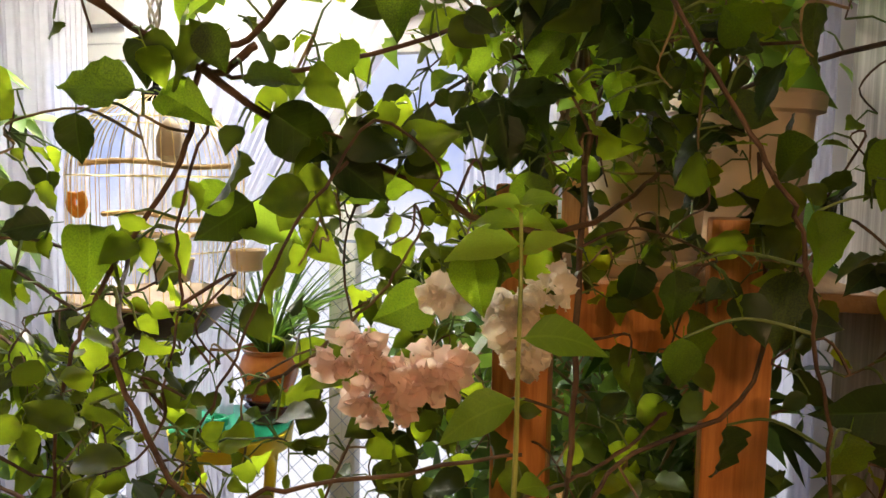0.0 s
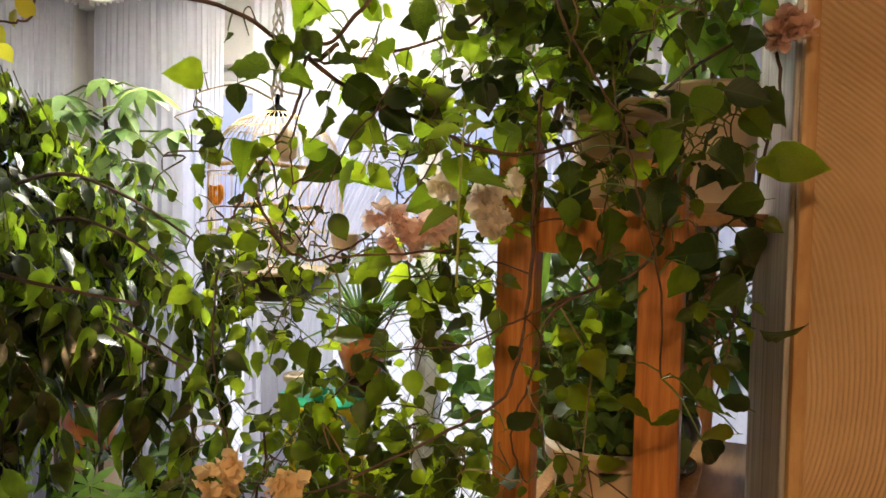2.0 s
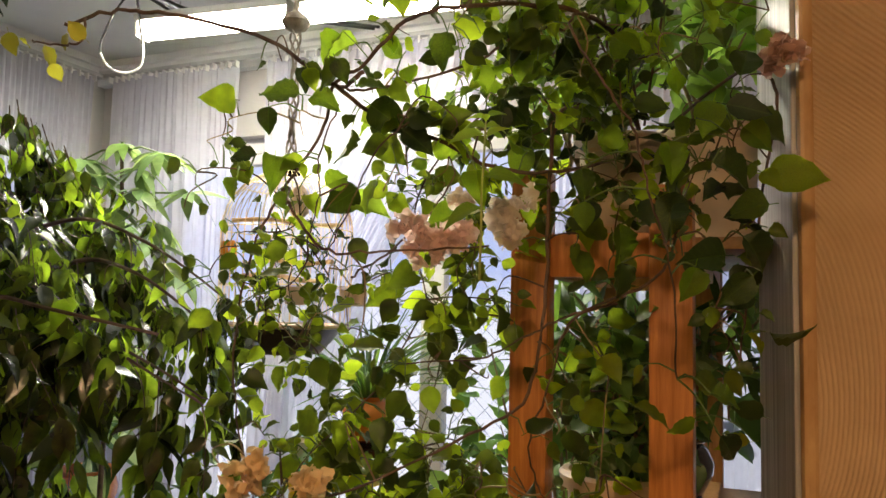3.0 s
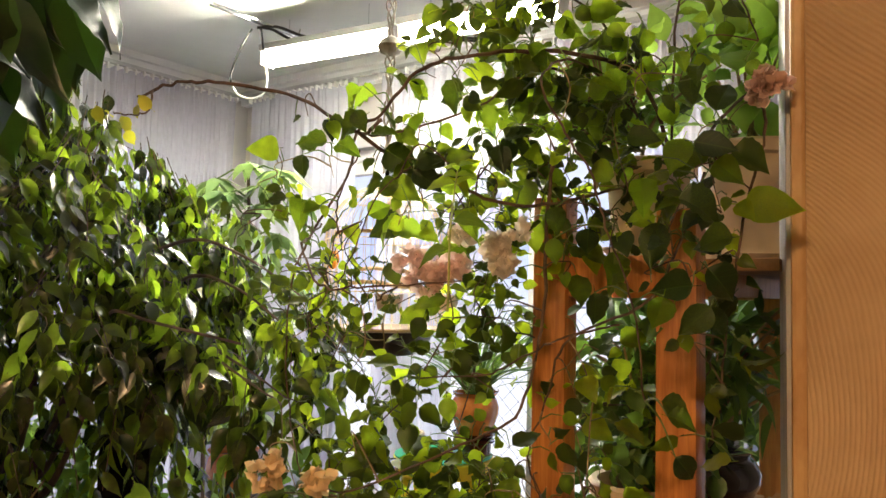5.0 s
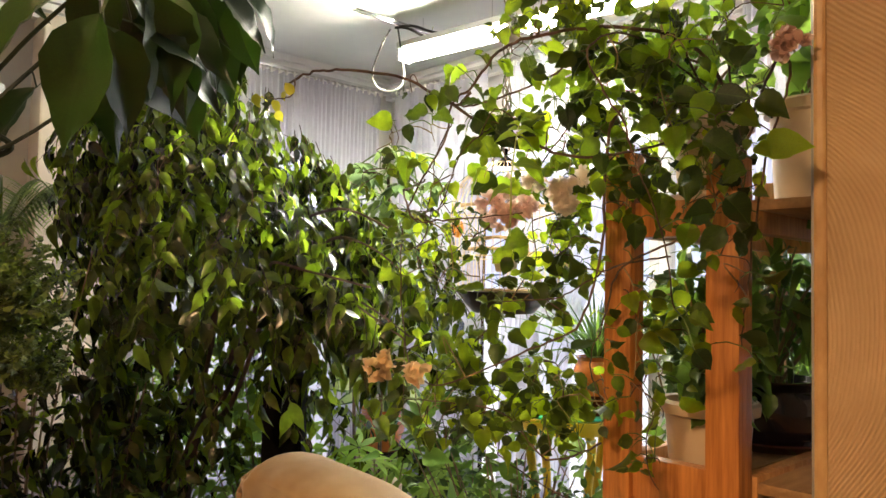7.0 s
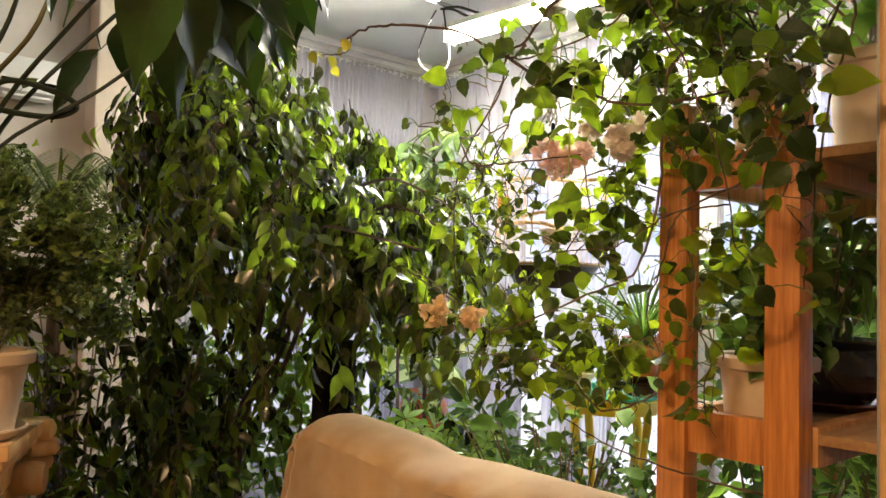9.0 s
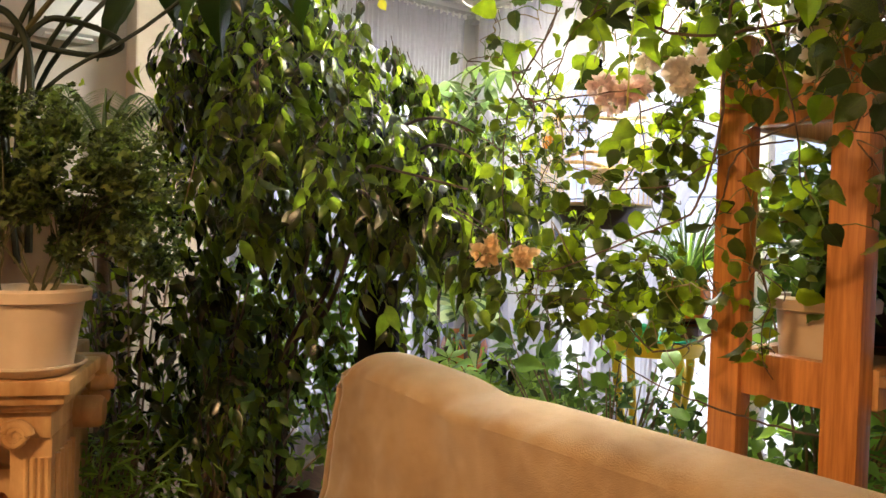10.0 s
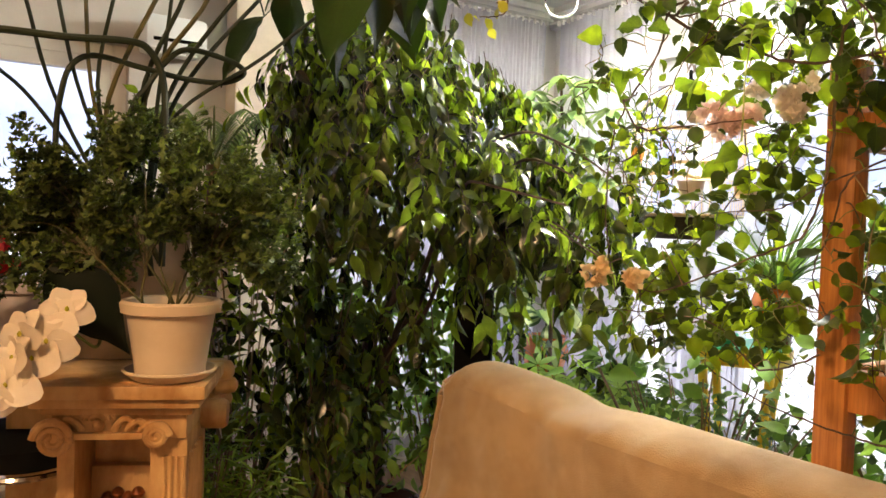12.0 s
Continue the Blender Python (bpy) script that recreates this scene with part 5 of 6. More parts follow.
        if (p - q).length > 0.015:
            mid = (p + q) / 2 + Vector((0, 0, 0.006))
            stalks.tube([q, mid, p - d.normalized() * size * 0.1], 0.0012, 0.0008, 4)
    tagged(part("far_leaves", joined.mesh("far_leaves"), M_BOUGJ, plant), kind="stuff")
    tagged(part("leaf_stalk_rest", stalks, M_STEM, plant), kind="stuff")
    # yellowed leaves at the end of the long bough
    me = [Geo().add(v, f).mesh("yellow_leaf") for v, f in S_BOUG[:2]]
    for m in me:
        m.materials.append(M_YELLEAF)
    for p in ((-0.53, 0.40, 1.775), (-0.50, 0.40, 1.765), (-0.47, 0.40, 1.78), (-0.555, 0.40, 1.785), (-0.49, 0.40, 1.74), (-0.45, 0.41, 1.775)):
        ob = part("yellow_leaf", me[rng.randrange(2)], None, plant)
        ob.matrix_basis = Matrix.Translation(p) @ turn_to(jitter((0, -0.2, -0.8), 0.5), face_room(0.5)).to_4x4() @ Matrix.Scale(rng.uniform(0.022, 0.034), 4)
    young = [Geo().add(v, f).mesh("young_leaf") for v, f in S_BOUG[:2]]
    for m in young:
        m.materials.append(M_BOUGY)
    # the soft upright shoot with drooping young leaves
    part("shoot", Geo().tube(bend([(0.074, 0.37, 1.47), (0.075, 0.37, 1.52), (0.075, 0.37, 1.565), (0.076, 0.38, 1.62), (0.076, 0.392, 1.655)], 5), 0.0017, 0.0011, 6), M_SHOOT, plant)
    droop = [Geo().add(v, f).mesh("young_leaf") for v, f in S_SHOOT]
    for m in droop:
        m.materials.append(M_BOUGY)
    for p, d, s in (((0.076, 0.392, 1.655), (-0.8, -0.2, 0.35), 0.022), ((0.076, 0.392, 1.657), (0.8, -0.2, 0.35), 0.022), ((0.076, 0.39, 1.652), (0.1, -0.9, 0.4), 0.018), ((0.076, 0.388, 1.645), (-0.9, 0.2, 0.1), 0.03), ((0.076, 0.388, 1.645), (0.8, 0.3, 0.15), 0.03),
                    ((0.075, 0.385, 1.635), (-1, -0.15, -0.1), 0.042), ((0.077, 0.383, 1.63), (0.5, -0.35, 0.4), 0.028), ((0.078, 0.372, 1.585), (1, -0.1, 0.05), 0.046), ((0.074, 0.37, 1.55), (-0.8, -0.2, -0.25), 0.046), ((0.076, 0.37, 1.50), (0.6, 0.5, -0.1), 0.03)):
        ob = part("young_leaf", droop[rng.randrange(3)], None, plant)
        ob.matrix_basis = Matrix.Translation(p) @ turn_to(d, (0.05, -0.7, 0.75)).to_4x4() @ Matrix.Scale(s, 4)
    # heads of papery bracts, three to a floret
    for c, n, spread, size, mat, label in (
            ((-0.036, 0.50, 1.538), 11, 0.016, 0.026, M_PINK, "pink bracts"), ((-0.014, 0.50, 1.512), 10, 0.016, 0.026, M_PINK, "pink bracts"), ((0.010, 0.50, 1.519), 11, 0.016, 0.026, M_PINK, "pink bracts"), ((0.030, 0.51, 1.536), 8, 0.014, 0.026, M_PINK, "pink bracts"),
            ((0.028, 0.54, 1.578), 6, 0.010, 0.024, M_PALEPINK, "pale cream bracts"), ((0.082, 0.54, 1.563), 11, 0.012, 0.028, M_PALEPINK, "pale cream bracts"),
            ((0.094, 0.54, 1.536), 10, 0.012, 0.026, M_PALEPINK, "pale cream bracts"), ((0.112, 0.56, 1.586), 5, 0.010, 0.024, M_PALEPINK, "pale cream bracts"),
            ((-0.202, 0.385, 1.237), 8, 0.013, 0.031, M_APRICOT, "apricot bracts"), ((-0.178, 0.388, 1.258), 4, 0.008, 0.028, M_APRICOT, "apricot bracts"), ((-0.115, 0.39, 1.234), 6, 0.010, 0.031, M_APRICOT, "apricot bracts"),
            ((0.452, 0.60, 1.785), 11, 0.016, 0.032, M_FADED, "faded pink bracts")):
        lv = Leaves(S_BRACT)
        for k in range(int(n * (2.1 if c[0] > 0 and c[2] > 1.4 else 1.8))):
            o = Vector((rng.gauss(0, 1), rng.gauss(-0.25, 1), rng.gauss(0.1, 0.9))).normalized()
            p = Vector(c) + o * spread * rng.uniform(0.5, 1.0)
            e1 = o.orthogonal().normalized()
            e2 = o.cross(e1)
            turn = rng.random() * math.tau
            for q in range(3):
                a = turn + q * math.tau / 3
                side = e1 * math.cos(a) + e2 * math.sin(a)
                lv.put(p + side * 0.001, jitter(side * 0.75 + o * 0.75, 0.14), jitter(o * 0.8 - side * 0.6, 0.12), size * rng.uniform(0.45, 0.75))
        tagged(part("bloom", lv.mesh("bloom"), mat, plant, label), kind="stuff")


build_bougainvillea()


def build_ficus():
    """A weeping fig: thin stems, arching branches, strings of hanging leaves."""
    plant = thing("weeping_fig", "tall weeping fig with dense dark glossy leaves", "plant", "", None)
    base = Vector((-1.36, 0.87, 0.34))
    for k in range(5):
        a = k * 1.7
        top = base + Vector((0.12 * math.cos(a) + 0.18, 0.12 * math.sin(a) + 0.06, 0.95 + 0.1 * k))
        part("trunk", Geo().tube(bend([base + Vector((0.03 * math.cos(a), 0.03 * math.sin(a), 0)), base + Vector((0.05 * math.cos(a), 0.04 * math.sin(a), 0.5)), (base + top) / 2 + Vector((0.05, 0, 0.2)), top], 6), 0.014, 0.006, 8, wobble=0.2), M_BARK, plant)
    lv, sleek = Leaves(S_FICUS), Leaves(S_SLIM)
    twigs = Geo()

    def string(line, out, size, gap=0.015):
        """Leaves hang to both sides of a drooping twig."""
        twigs.tube(line, 0.0017, 0.0007, 3)
        run, side = 0.0, 1
        loose = rng.choice((0.25, 0.45, 0.75, 1.0, 1.0, 1.0))
        slant = loose < 0.3
        across = out.cross(Vector((0, 0, 1))).normalized()
        for a, b in zip(line, line[1:]):
            run += (b - a).length
            while run > gap:
                run -= gap
                side = -side
                d = across * side * rng.uniform(0.15, 1.1) * loose + out * rng.uniform(-0.1, 0.5) * loose + Vector((0, 0, -rng.uniform(0.5, 1.25) - 0.4 * (1 - loose))) + jitter((0, 0, 0), 0.1 + 0.16 * loose)
                n = out * 0.75 + Vector((0, 0, 0.5)) + across * side * 0.3
                if slant and b.x > -1.4:
                    # blades that slant out and turn their gloss to the lamp
                    d = jitter((0.58, 0.28 * side, -0.77), 0.12)
                    sleek.put(jitter(b, 0.010), d, jitter((0.78, -0.02, 0.62), 0.26), size * rng.uniform(0.8, 1.25))
                    continue
                lv.put(jitter(b, 0.010), d, jitter(n, 0.08 + 0.38 * loose), size * rng.choice((rng.uniform(0.6, 0.9), rng.uniform(0.85, 1.2))))

    for k in range(470):
        a = rng.random() * math.tau
        r = rng.random() ** 0.5
        cx, cy = math.cos(a) * r, math.sin(a) * r
        x, y = -1.14 + (0.50 if cx > 0 else 0.64) * cx, 0.95 + 0.42 * cy
        z = 2.14 - 0.30 * r * r - 0.40 * max(0, cx) * r - rng.random() ** 1.9 * 1.3 + 0.07 * math.sin(7 * a + 3) + 0.05 * math.sin(13 * a)
        z = min(z, 1.64 - 1.2 * (x + 1.02) + 0.07 * math.sin(17 * y) + 0.05 * math.sin(23 * x)) if x > -1.36 else z
        if (z < 1.3 and rng.random() < 0.55) or (x > -1.0 and z < 1.42):
            continue
        p = Vector((x, y, z))
        root = Vector((-1.1 + 0.25 * cx, 0.97 + 0.1 * cy, min(z + 0.12, 2.12)))
        length = rng.uniform(0.16, 0.42) * (0.55 if x > -1.08 and z < 1.6 else 1.0)
        out = Vector((cx, cy, 0)).normalized() if r > 0.05 else Vector((1, 0, 0))
        out = (out + Vector((0.55, -0.15, 0)) + jitter((0, 0, 0), 0.25)).normalized()
        out.z = 0
        swing = rng.uniform(0.05, 0.20)
        end = p + out * swing + Vector((rng.gauss(0, 0.06), rng.gauss(0, 0.06), -length))
        end.z = max(end.z, 0.3)
        line = bend([root, (root + p) / 2 + Vector((0, 0, 0.05)), p, p + out * swing * 0.8 + Vector((0, 0, -length * 0.35)), end], 5)
        string(line[7:], out, 0.066, 0.017)
    # leaning limbs whose ends weep over the gap beside the rack
    for pts in ([(-1.0, 0.98, 1.42), (-0.86, 1.0, 1.52), (-0.74, 1.02, 1.50), (-0.62, 1.04, 1.42), (-0.53, 1.05, 1.34)],
                [(-1.05, 0.98, 1.55), (-0.92, 1.08, 1.62), (-0.80, 1.14, 1.58), (-0.68, 1.18, 1.50), (-0.58, 1.2, 1.42)],
                [(-1.0, 0.98, 1.44), (-0.86, 0.94, 1.42), (-0.74, 0.94, 1.36), (-0.62, 0.95, 1.30), (-0.54, 0.96, 1.25)],
                [(-0.95, 0.95, 1.42), (-0.82, 0.91, 1.40), (-0.72, 0.89, 1.36), (-0.62, 0.88, 1.31), (-0.50, 0.88, 1.25)]):
        limb = bend(pts, 8)
        part("limb", Geo().tube(limb, 0.006, 0.002, 6), M_BARK, plant)
        for k in range(8):
            q = limb[rng.randrange(6, len(limb))]
            out = (Vector((0.7, -0.5, 0)) + jitter((0, 0, 0), 0.45)).normalized()
            out.z = 0
            end = q + out * rng.uniform(0.02, 0.09) + Vector((0, 0, -rng.uniform(0.06, 0.23)))
            string(bend([q, q.lerp(end, 0.4) + out * 0.03 + Vector((0, 0, 0.02)), end], 6), out, 0.080, 0.021)
    # long shoots that hang before and beside the loudspeaker
    for k in range(7):
        q = Vector((rng.uniform(-0.98, -0.70), rng.uniform(0.78, 0.86), 0))
        q.z = 1.36 - 0.35 * (q.x + 0.98) + rng.uniform(-0.06, 0.06)
        out = (Vector((0.5, -0.6, 0)) + jitter((0, 0, 0), 0.4)).normalized()
        out.z = 0
        end = q + out * 0.04 + Vector((0, 0, -rng.uniform(0.12, 0.30) * (1.0 if q.x < -0.75 else 0.7)))
        start = Vector((-1.0, 0.92, 1.45)).lerp(q, 0.5) + Vector((0, 0, 0.08))
        string(bend([start, q, q.lerp(end, 0.4), end], 6), out, 0.082, 0.026)
    # shoots that hang low beside the sofa
    for k in range(27):
        q = Vector((rng.uniform(-1.6, -1.12), rng.uniform(0.55, 0.85), rng.uniform(0.62, 1.28)))
        out = (Vector((0.4, -0.7, 0)) + jitter((0, 0, 0), 0.4)).normalized()
        out.z = 0
        end = q + out * 0.08 + Vector((0, 0, -rng.uniform(0.15, 0.36)))
        string(bend([base + Vector((0, 0, q.z - 0.34)), (q + base) / 2 + Vector((0, 0, q.z / 2)), q + Vector((0, 0, 0.02)), q + out * 0.05 + Vector((0, 0, -0.06)), end], 5)[9:], out, 0.058, 0.017)
    tagged(part("crown", lv.mesh("crown"), M_FICUS, plant), kind="stuff")
    tagged(part("hanging_leaves", sleek.mesh("hanging_leaves"), M_FICUS, plant), kind="stuff")
    tagged(part("twig_rest", twigs, M_BARK, plant), kind="stuff")
    # one low side branch that shows its wood
    part("branch", Geo().tube(bend([(-1.0, 0.9, 1.38), (-0.85, 0.75, 1.44), (-0.7, 0.72, 1.42), (-0.55, 0.8, 1.38)], 6), 0.005, 0.003, 6), M_BARK, plant)
    build_pot("tall_pot", 0.19, 0.36, M_BROWNGLAZE, "large brown pot of the weeping fig", pose(-1.36, 0.87, 0))


build_ficus()


def build_arching_plant():
    """Long petioles out of the big pot, with large dark leaves overhead and a dark bent support hoop."""
    plant = thing("large_leaf_plant", "tall plant with long petioles and large dark leaves", "plant")
    root = Vector((-1.235, 0.0, 1.24))
    shapes = [Geo().add(v, f).mesh("leaf") for v, f in S_BIG]
    for me in shapes:
        me.materials.append(M_RUBBER)
    # leaf base and leaf tip of the drooping leaves
    leaves = [((-0.29, -0.12, 1.745), (-0.34, -0.14, 1.57)), ((-0.33, -0.09, 1.745), (-0.333, -0.03, 1.60)), ((-0.49, 0.025, 1.795), (-0.457, 0.14, 1.65)), ((-0.463, 0.07, 1.89), (-0.48, 0.115, 1.765)),
              ((-0.505, 0.20, 1.945), (-0.536, 0.24, 1.79)), ((-0.546, 0.32, 1.955), (-0.559, 0.374, 1.81)), ((-0.52, 0.264, 1.955), (-0.497, 0.35, 1.85)), ((-0.628, 0.433, 2.02), (-0.61, 0.507, 1.915)),
              ((-0.30, -0.164, 1.76), (-0.364, -0.233, 1.655)), ((-0.53, 0.14, 1.825), (-0.497, 0.244, 1.70))]
    leaves += [((-0.378, -0.03, 1.85), (-0.38, 0.014, 1.77)), ((-0.43, 0.02, 1.80), (-0.383, 0.124, 1.735)),
              ((-1.046, 0.204, 1.815), (-1.116, 0.14, 1.66)), ((-0.953, 0.224, 1.88), (-0.996, 0.229, 1.73)), ((-0.77, 0.242, 1.845), (-0.84, 0.225, 1.655)), ((-0.594, 0.23, 1.825), (-0.614, 0.277, 1.665)),
              ((-0.66, 0.16, 1.90), (-0.70, 0.2, 1.74)), ((-0.72, 0.30, 1.95), (-0.69, 0.36, 1.80)), ((-0.42, -0.05, 1.86), (-0.47, -0.02, 1.72)), ((-0.58, 0.05, 1.89), (-0.60, 0.12, 1.75))]
    for k in range(22):
        p = Vector((-0.34, -0.10, 1.84)).lerp(Vector((-0.72, 0.36, 1.99)), rng.random()) + jitter((0, 0, 0), 0.035)
        leaves.append((tuple(p), tuple(p + Vector((rng.gauss(0, 0.05), rng.gauss(0.03, 0.05), -rng.uniform(0.10, 0.19))))))
    for k, (p, q) in enumerate(leaves):
        p, q = Vector(p), Vector(q)
        ob = part("leaf", shapes[k % 3], None, plant)
        size = (q - p).length * 1.12
        ob.matrix_basis = Matrix.Translation(p) @ turn_to(q - p + Vector((0, 0, 0.05)), jitter((0.62, -0.62, 0.45), 0.22)).to_4x4() @ Matrix.Diagonal((size * rng.uniform(0.85, 1.1), size, size, 1))
    # two boughs carry those leaves, thin stalks join them
    tops = [bend([root, (-1.19, 0.03, 1.60), (-1.02, 0.13, 1.86), (-0.80, 0.16, 1.98), (-0.55, 0.06, 1.95), (-0.34, -0.1, 1.82)], 8), bend([root, (-1.21, 0.05, 1.58), (-1.08, 0.2, 1.85), (-0.85, 0.3, 2.02), (-0.62, 0.36, 2.06), (-0.52, 0.30, 2.02)], 8)]
    for line in tops:
        part("petiole", Geo().tube(line, 0.0065, 0.003, 7), M_DSTEM, plant)
    for p, q in leaves:
        p = Vector(p)
        s = min(tops[0] + tops[1], key=lambda w: (w - p).length)
        part("leaf_stalk", Geo().tube(bend([s, (s + p) / 2 + Vector((0, 0, 0.02)), p], 4), 0.0028, 0.002, 5), M_DSTEM, plant)
    # long petioles that fan out over the pot
    fan = [((-1.276, -0.187, 1.565), (-1.20, -0.303, 1.836)), ((-1.26, -0.136, 1.57), (-1.18, -0.24, 1.846)), ((-1.25, -0.115, 1.565), (-1.16, -0.18, 1.856)), ((-1.25, -0.107, 1.57), (-1.135, -0.113, 1.867)),
           ((-1.248, -0.094, 1.533), (-1.093, -0.02, 1.88)), ((-1.20, 0.01, 1.58), (-1.087, -0.01, 1.882)), ((-1.21, -0.015, 1.60), (-1.062, 0.07, 1.843)), ((-1.216, -0.025, 1.58), (-1.088, 0.02, 1.837)),
           ((-1.198, 0.03, 1.528), (-1.028, 0.195, 1.713)), ((-1.287, -0.214, 1.543), (-1.253, -0.328, 1.632))]
    for k, (p, q) in enumerate(fan):
        p, q = Vector(p), Vector(q)
        far = q + (q - p) * rng.uniform(0.7, 1.0) + jitter((0, 0, 0), 0.03)
        part("petiole", Geo().tube(bend([root + jitter((0, 0, -0.05), 0.02), p, q, far], 6), 0.0074 if k in (4, 6, 7) else 0.0052, 0.004, 7), M_OLIVE if k in (2, 4, 6) else M_DSTEM, plant)
        for j in range(2):
            ob = part("leaf", shapes[rng.randrange(3)], None, plant)
            d = jitter((q.x - p.x, q.y - p.y, -0.12), 0.12)
            ob.matrix_basis = Matrix.Translation(jitter(far, 0.02) + Vector((0, 0, 0.03))) @ turn_to(d, jitter((0.4, -0.4, 0.8), 0.3)).to_4x4() @ Matrix.Scale(rng.uniform(0.13, 0.17), 4)
    ring = thing("plant_hoop", "dark green bent wire plant support", "plant support")
    part("wire", Geo().tube(bend([(-1.16, 0.01, 1.2), (-1.141, 0.004, 1.44), (-1.135, 0.0, 1.535), (-1.126, -0.013, 1.64), (-1.128, -0.043, 1.695), (-1.14, -0.084, 1.712), (-1.187, -0.21, 1.705), (-1.24, -0.36, 1.70), (-1.28, -0.44, 1.66), (-1.29, -0.45, 1.5), (-1.29, -0.42, 1.2)], 7), 0.0082, n=8), M_DSTEM, ring)
    part("wire", Geo().tube(bend([(-1.27, -0.19, 1.2), (-1.266, -0.196, 1.484), (-1.253, -0.191, 1.588), (-1.238, -0.175, 1.654), (-1.219, -0.132, 1.682), (-1.188, -0.044, 1.668), (-1.15, 0.051, 1.651), (-1.109, 0.134, 1.65), (-1.083, 0.174, 1.675), (-1.093, 0.147, 1.70), (-1.131, 0.063, 1.719), (-1.154, 0.023, 1.70), (-1.184, -0.018, 1.631), (-1.212, -0.054, 1.534), (-1.22, -0.06, 1.2)], 6), 0.0068, n=8), M_DSTEM, ring)


build_arching_plant()


def build_geranium():
    """A bushy fine-leaved plant in the cream pedestal pot."""
    plant = thing("feathery_plant", "bushy plant with crinkled feathery leaves on bare stems", "plant")
    lv = Leaves(S_LOBED)
    c = Vector((-1.0, -0.045, 1.10))

    def plume(base, along, length):
        """A dense upright tuft of ruffled leaves that shorten towards the tip."""
        for i in range(44):
            t = i / 43
            q = base + along * (length * t) + Vector((0, 0, -0.15 * length * t * t))
            side = along.cross(Vector((rng.gauss(0, 1), rng.gauss(0, 1), rng.gauss(0, 1)))).normalized()
            q = q + side * length * 0.20 * (1 - t) ** 0.7
            lv.put(q, jitter(side * 0.9 + along * 0.5, 0.3), jitter((0.1, -0.35, 0.75), 0.45), rng.uniform(0.014, 0.027) * (1.1 - 0.5 * t))

    knots = []
    for k in range(9):
        foot = c + Vector((rng.gauss(0, 0.03), rng.gauss(0, 0.03), 0))
        knots.append(foot + Vector((rng.gauss(0, 0.035), rng.gauss(0, 0.035), rng.uniform(0.07, 0.13))))
        part("stem", Geo().tube(bend([foot, foot.lerp(knots[-1], 0.5) + jitter((0, 0, 0), 0.006), knots[-1]], 4), 0.0032, 0.0024, 6), M_OLIVE, plant)
    for k in range(60):
        w = rng.uniform(-0.42, 0.25)
        depth = rng.uniform(-0.12, 0.14)
        top = 0.40 - 0.48 * abs(w + 0.06) - rng.random() ** 1.2 * 0.24
        tip = c + Vector((0.69 * w - 0.72 * depth, 0.72 * w + 0.69 * depth, top))
        knot = min(knots, key=lambda q: (q - tip).length + 0.06 * rng.random())
        line = bend([knot, knot.lerp(tip, 0.5) + Vector((0, 0, 0.04)), tip], 8)
        part("stem", Geo().tube(line, 0.0014, 0.001, 5), M_OLIVE, plant)
        for i in (11, 13, 15, 16):
            along = (line[i] - line[i - 1]).normalized()
            aim = along * 0.4 + Vector((0, 0, 0.8)) if i == 16 else jitter(along * 0.5 + Vector((0, 0, 0.6)), 0.4)
            plume(line[i], aim.normalized(), rng.uniform(0.09, 0.15) if i == 16 else rng.uniform(0.06, 0.10))
    tagged(part("leaves", lv.mesh("leaves"), M_FERN, plant), kind="stuff")


build_geranium()


def build_whorl(name, label, stem, places, shapes, material, count, size, droop, petiole=0.0):
    """A plant with whorls of leaves on a thin stem."""
    plant = thing(name, label, "plant")
    part("stem", Geo().tube(bend(stem, 6), 0.010, 0.006, 8, wobble=0.2), M_BARK, plant)
    lv = Leaves(shapes)
    for c in places:
        c = Vector(c)
        s = min([Vector(q) for q in bend(stem, 6)], key=lambda w: (w - c).length)
        part("twig", Geo().tube([s, (s + c) / 2 + Vector((0, 0, 0.02)), c], 0.005, 0.003, 5), M_STEM, plant)
        for k in range(count):
            a = math.tau * k / count + rng.random() * 0.5
            d = Vector((math.cos(a), math.sin(a), -droop + rng.gauss(0, 0.2)))
            lv.put(c + d.normalized() * petiole * 0.3, d, jitter((0, -0.15, 1), 0.2), size * rng.uniform(0.75, 1.15))
    tagged(part("leaves", lv.mesh("leaves"), material, plant), kind="stuff")
    return plant


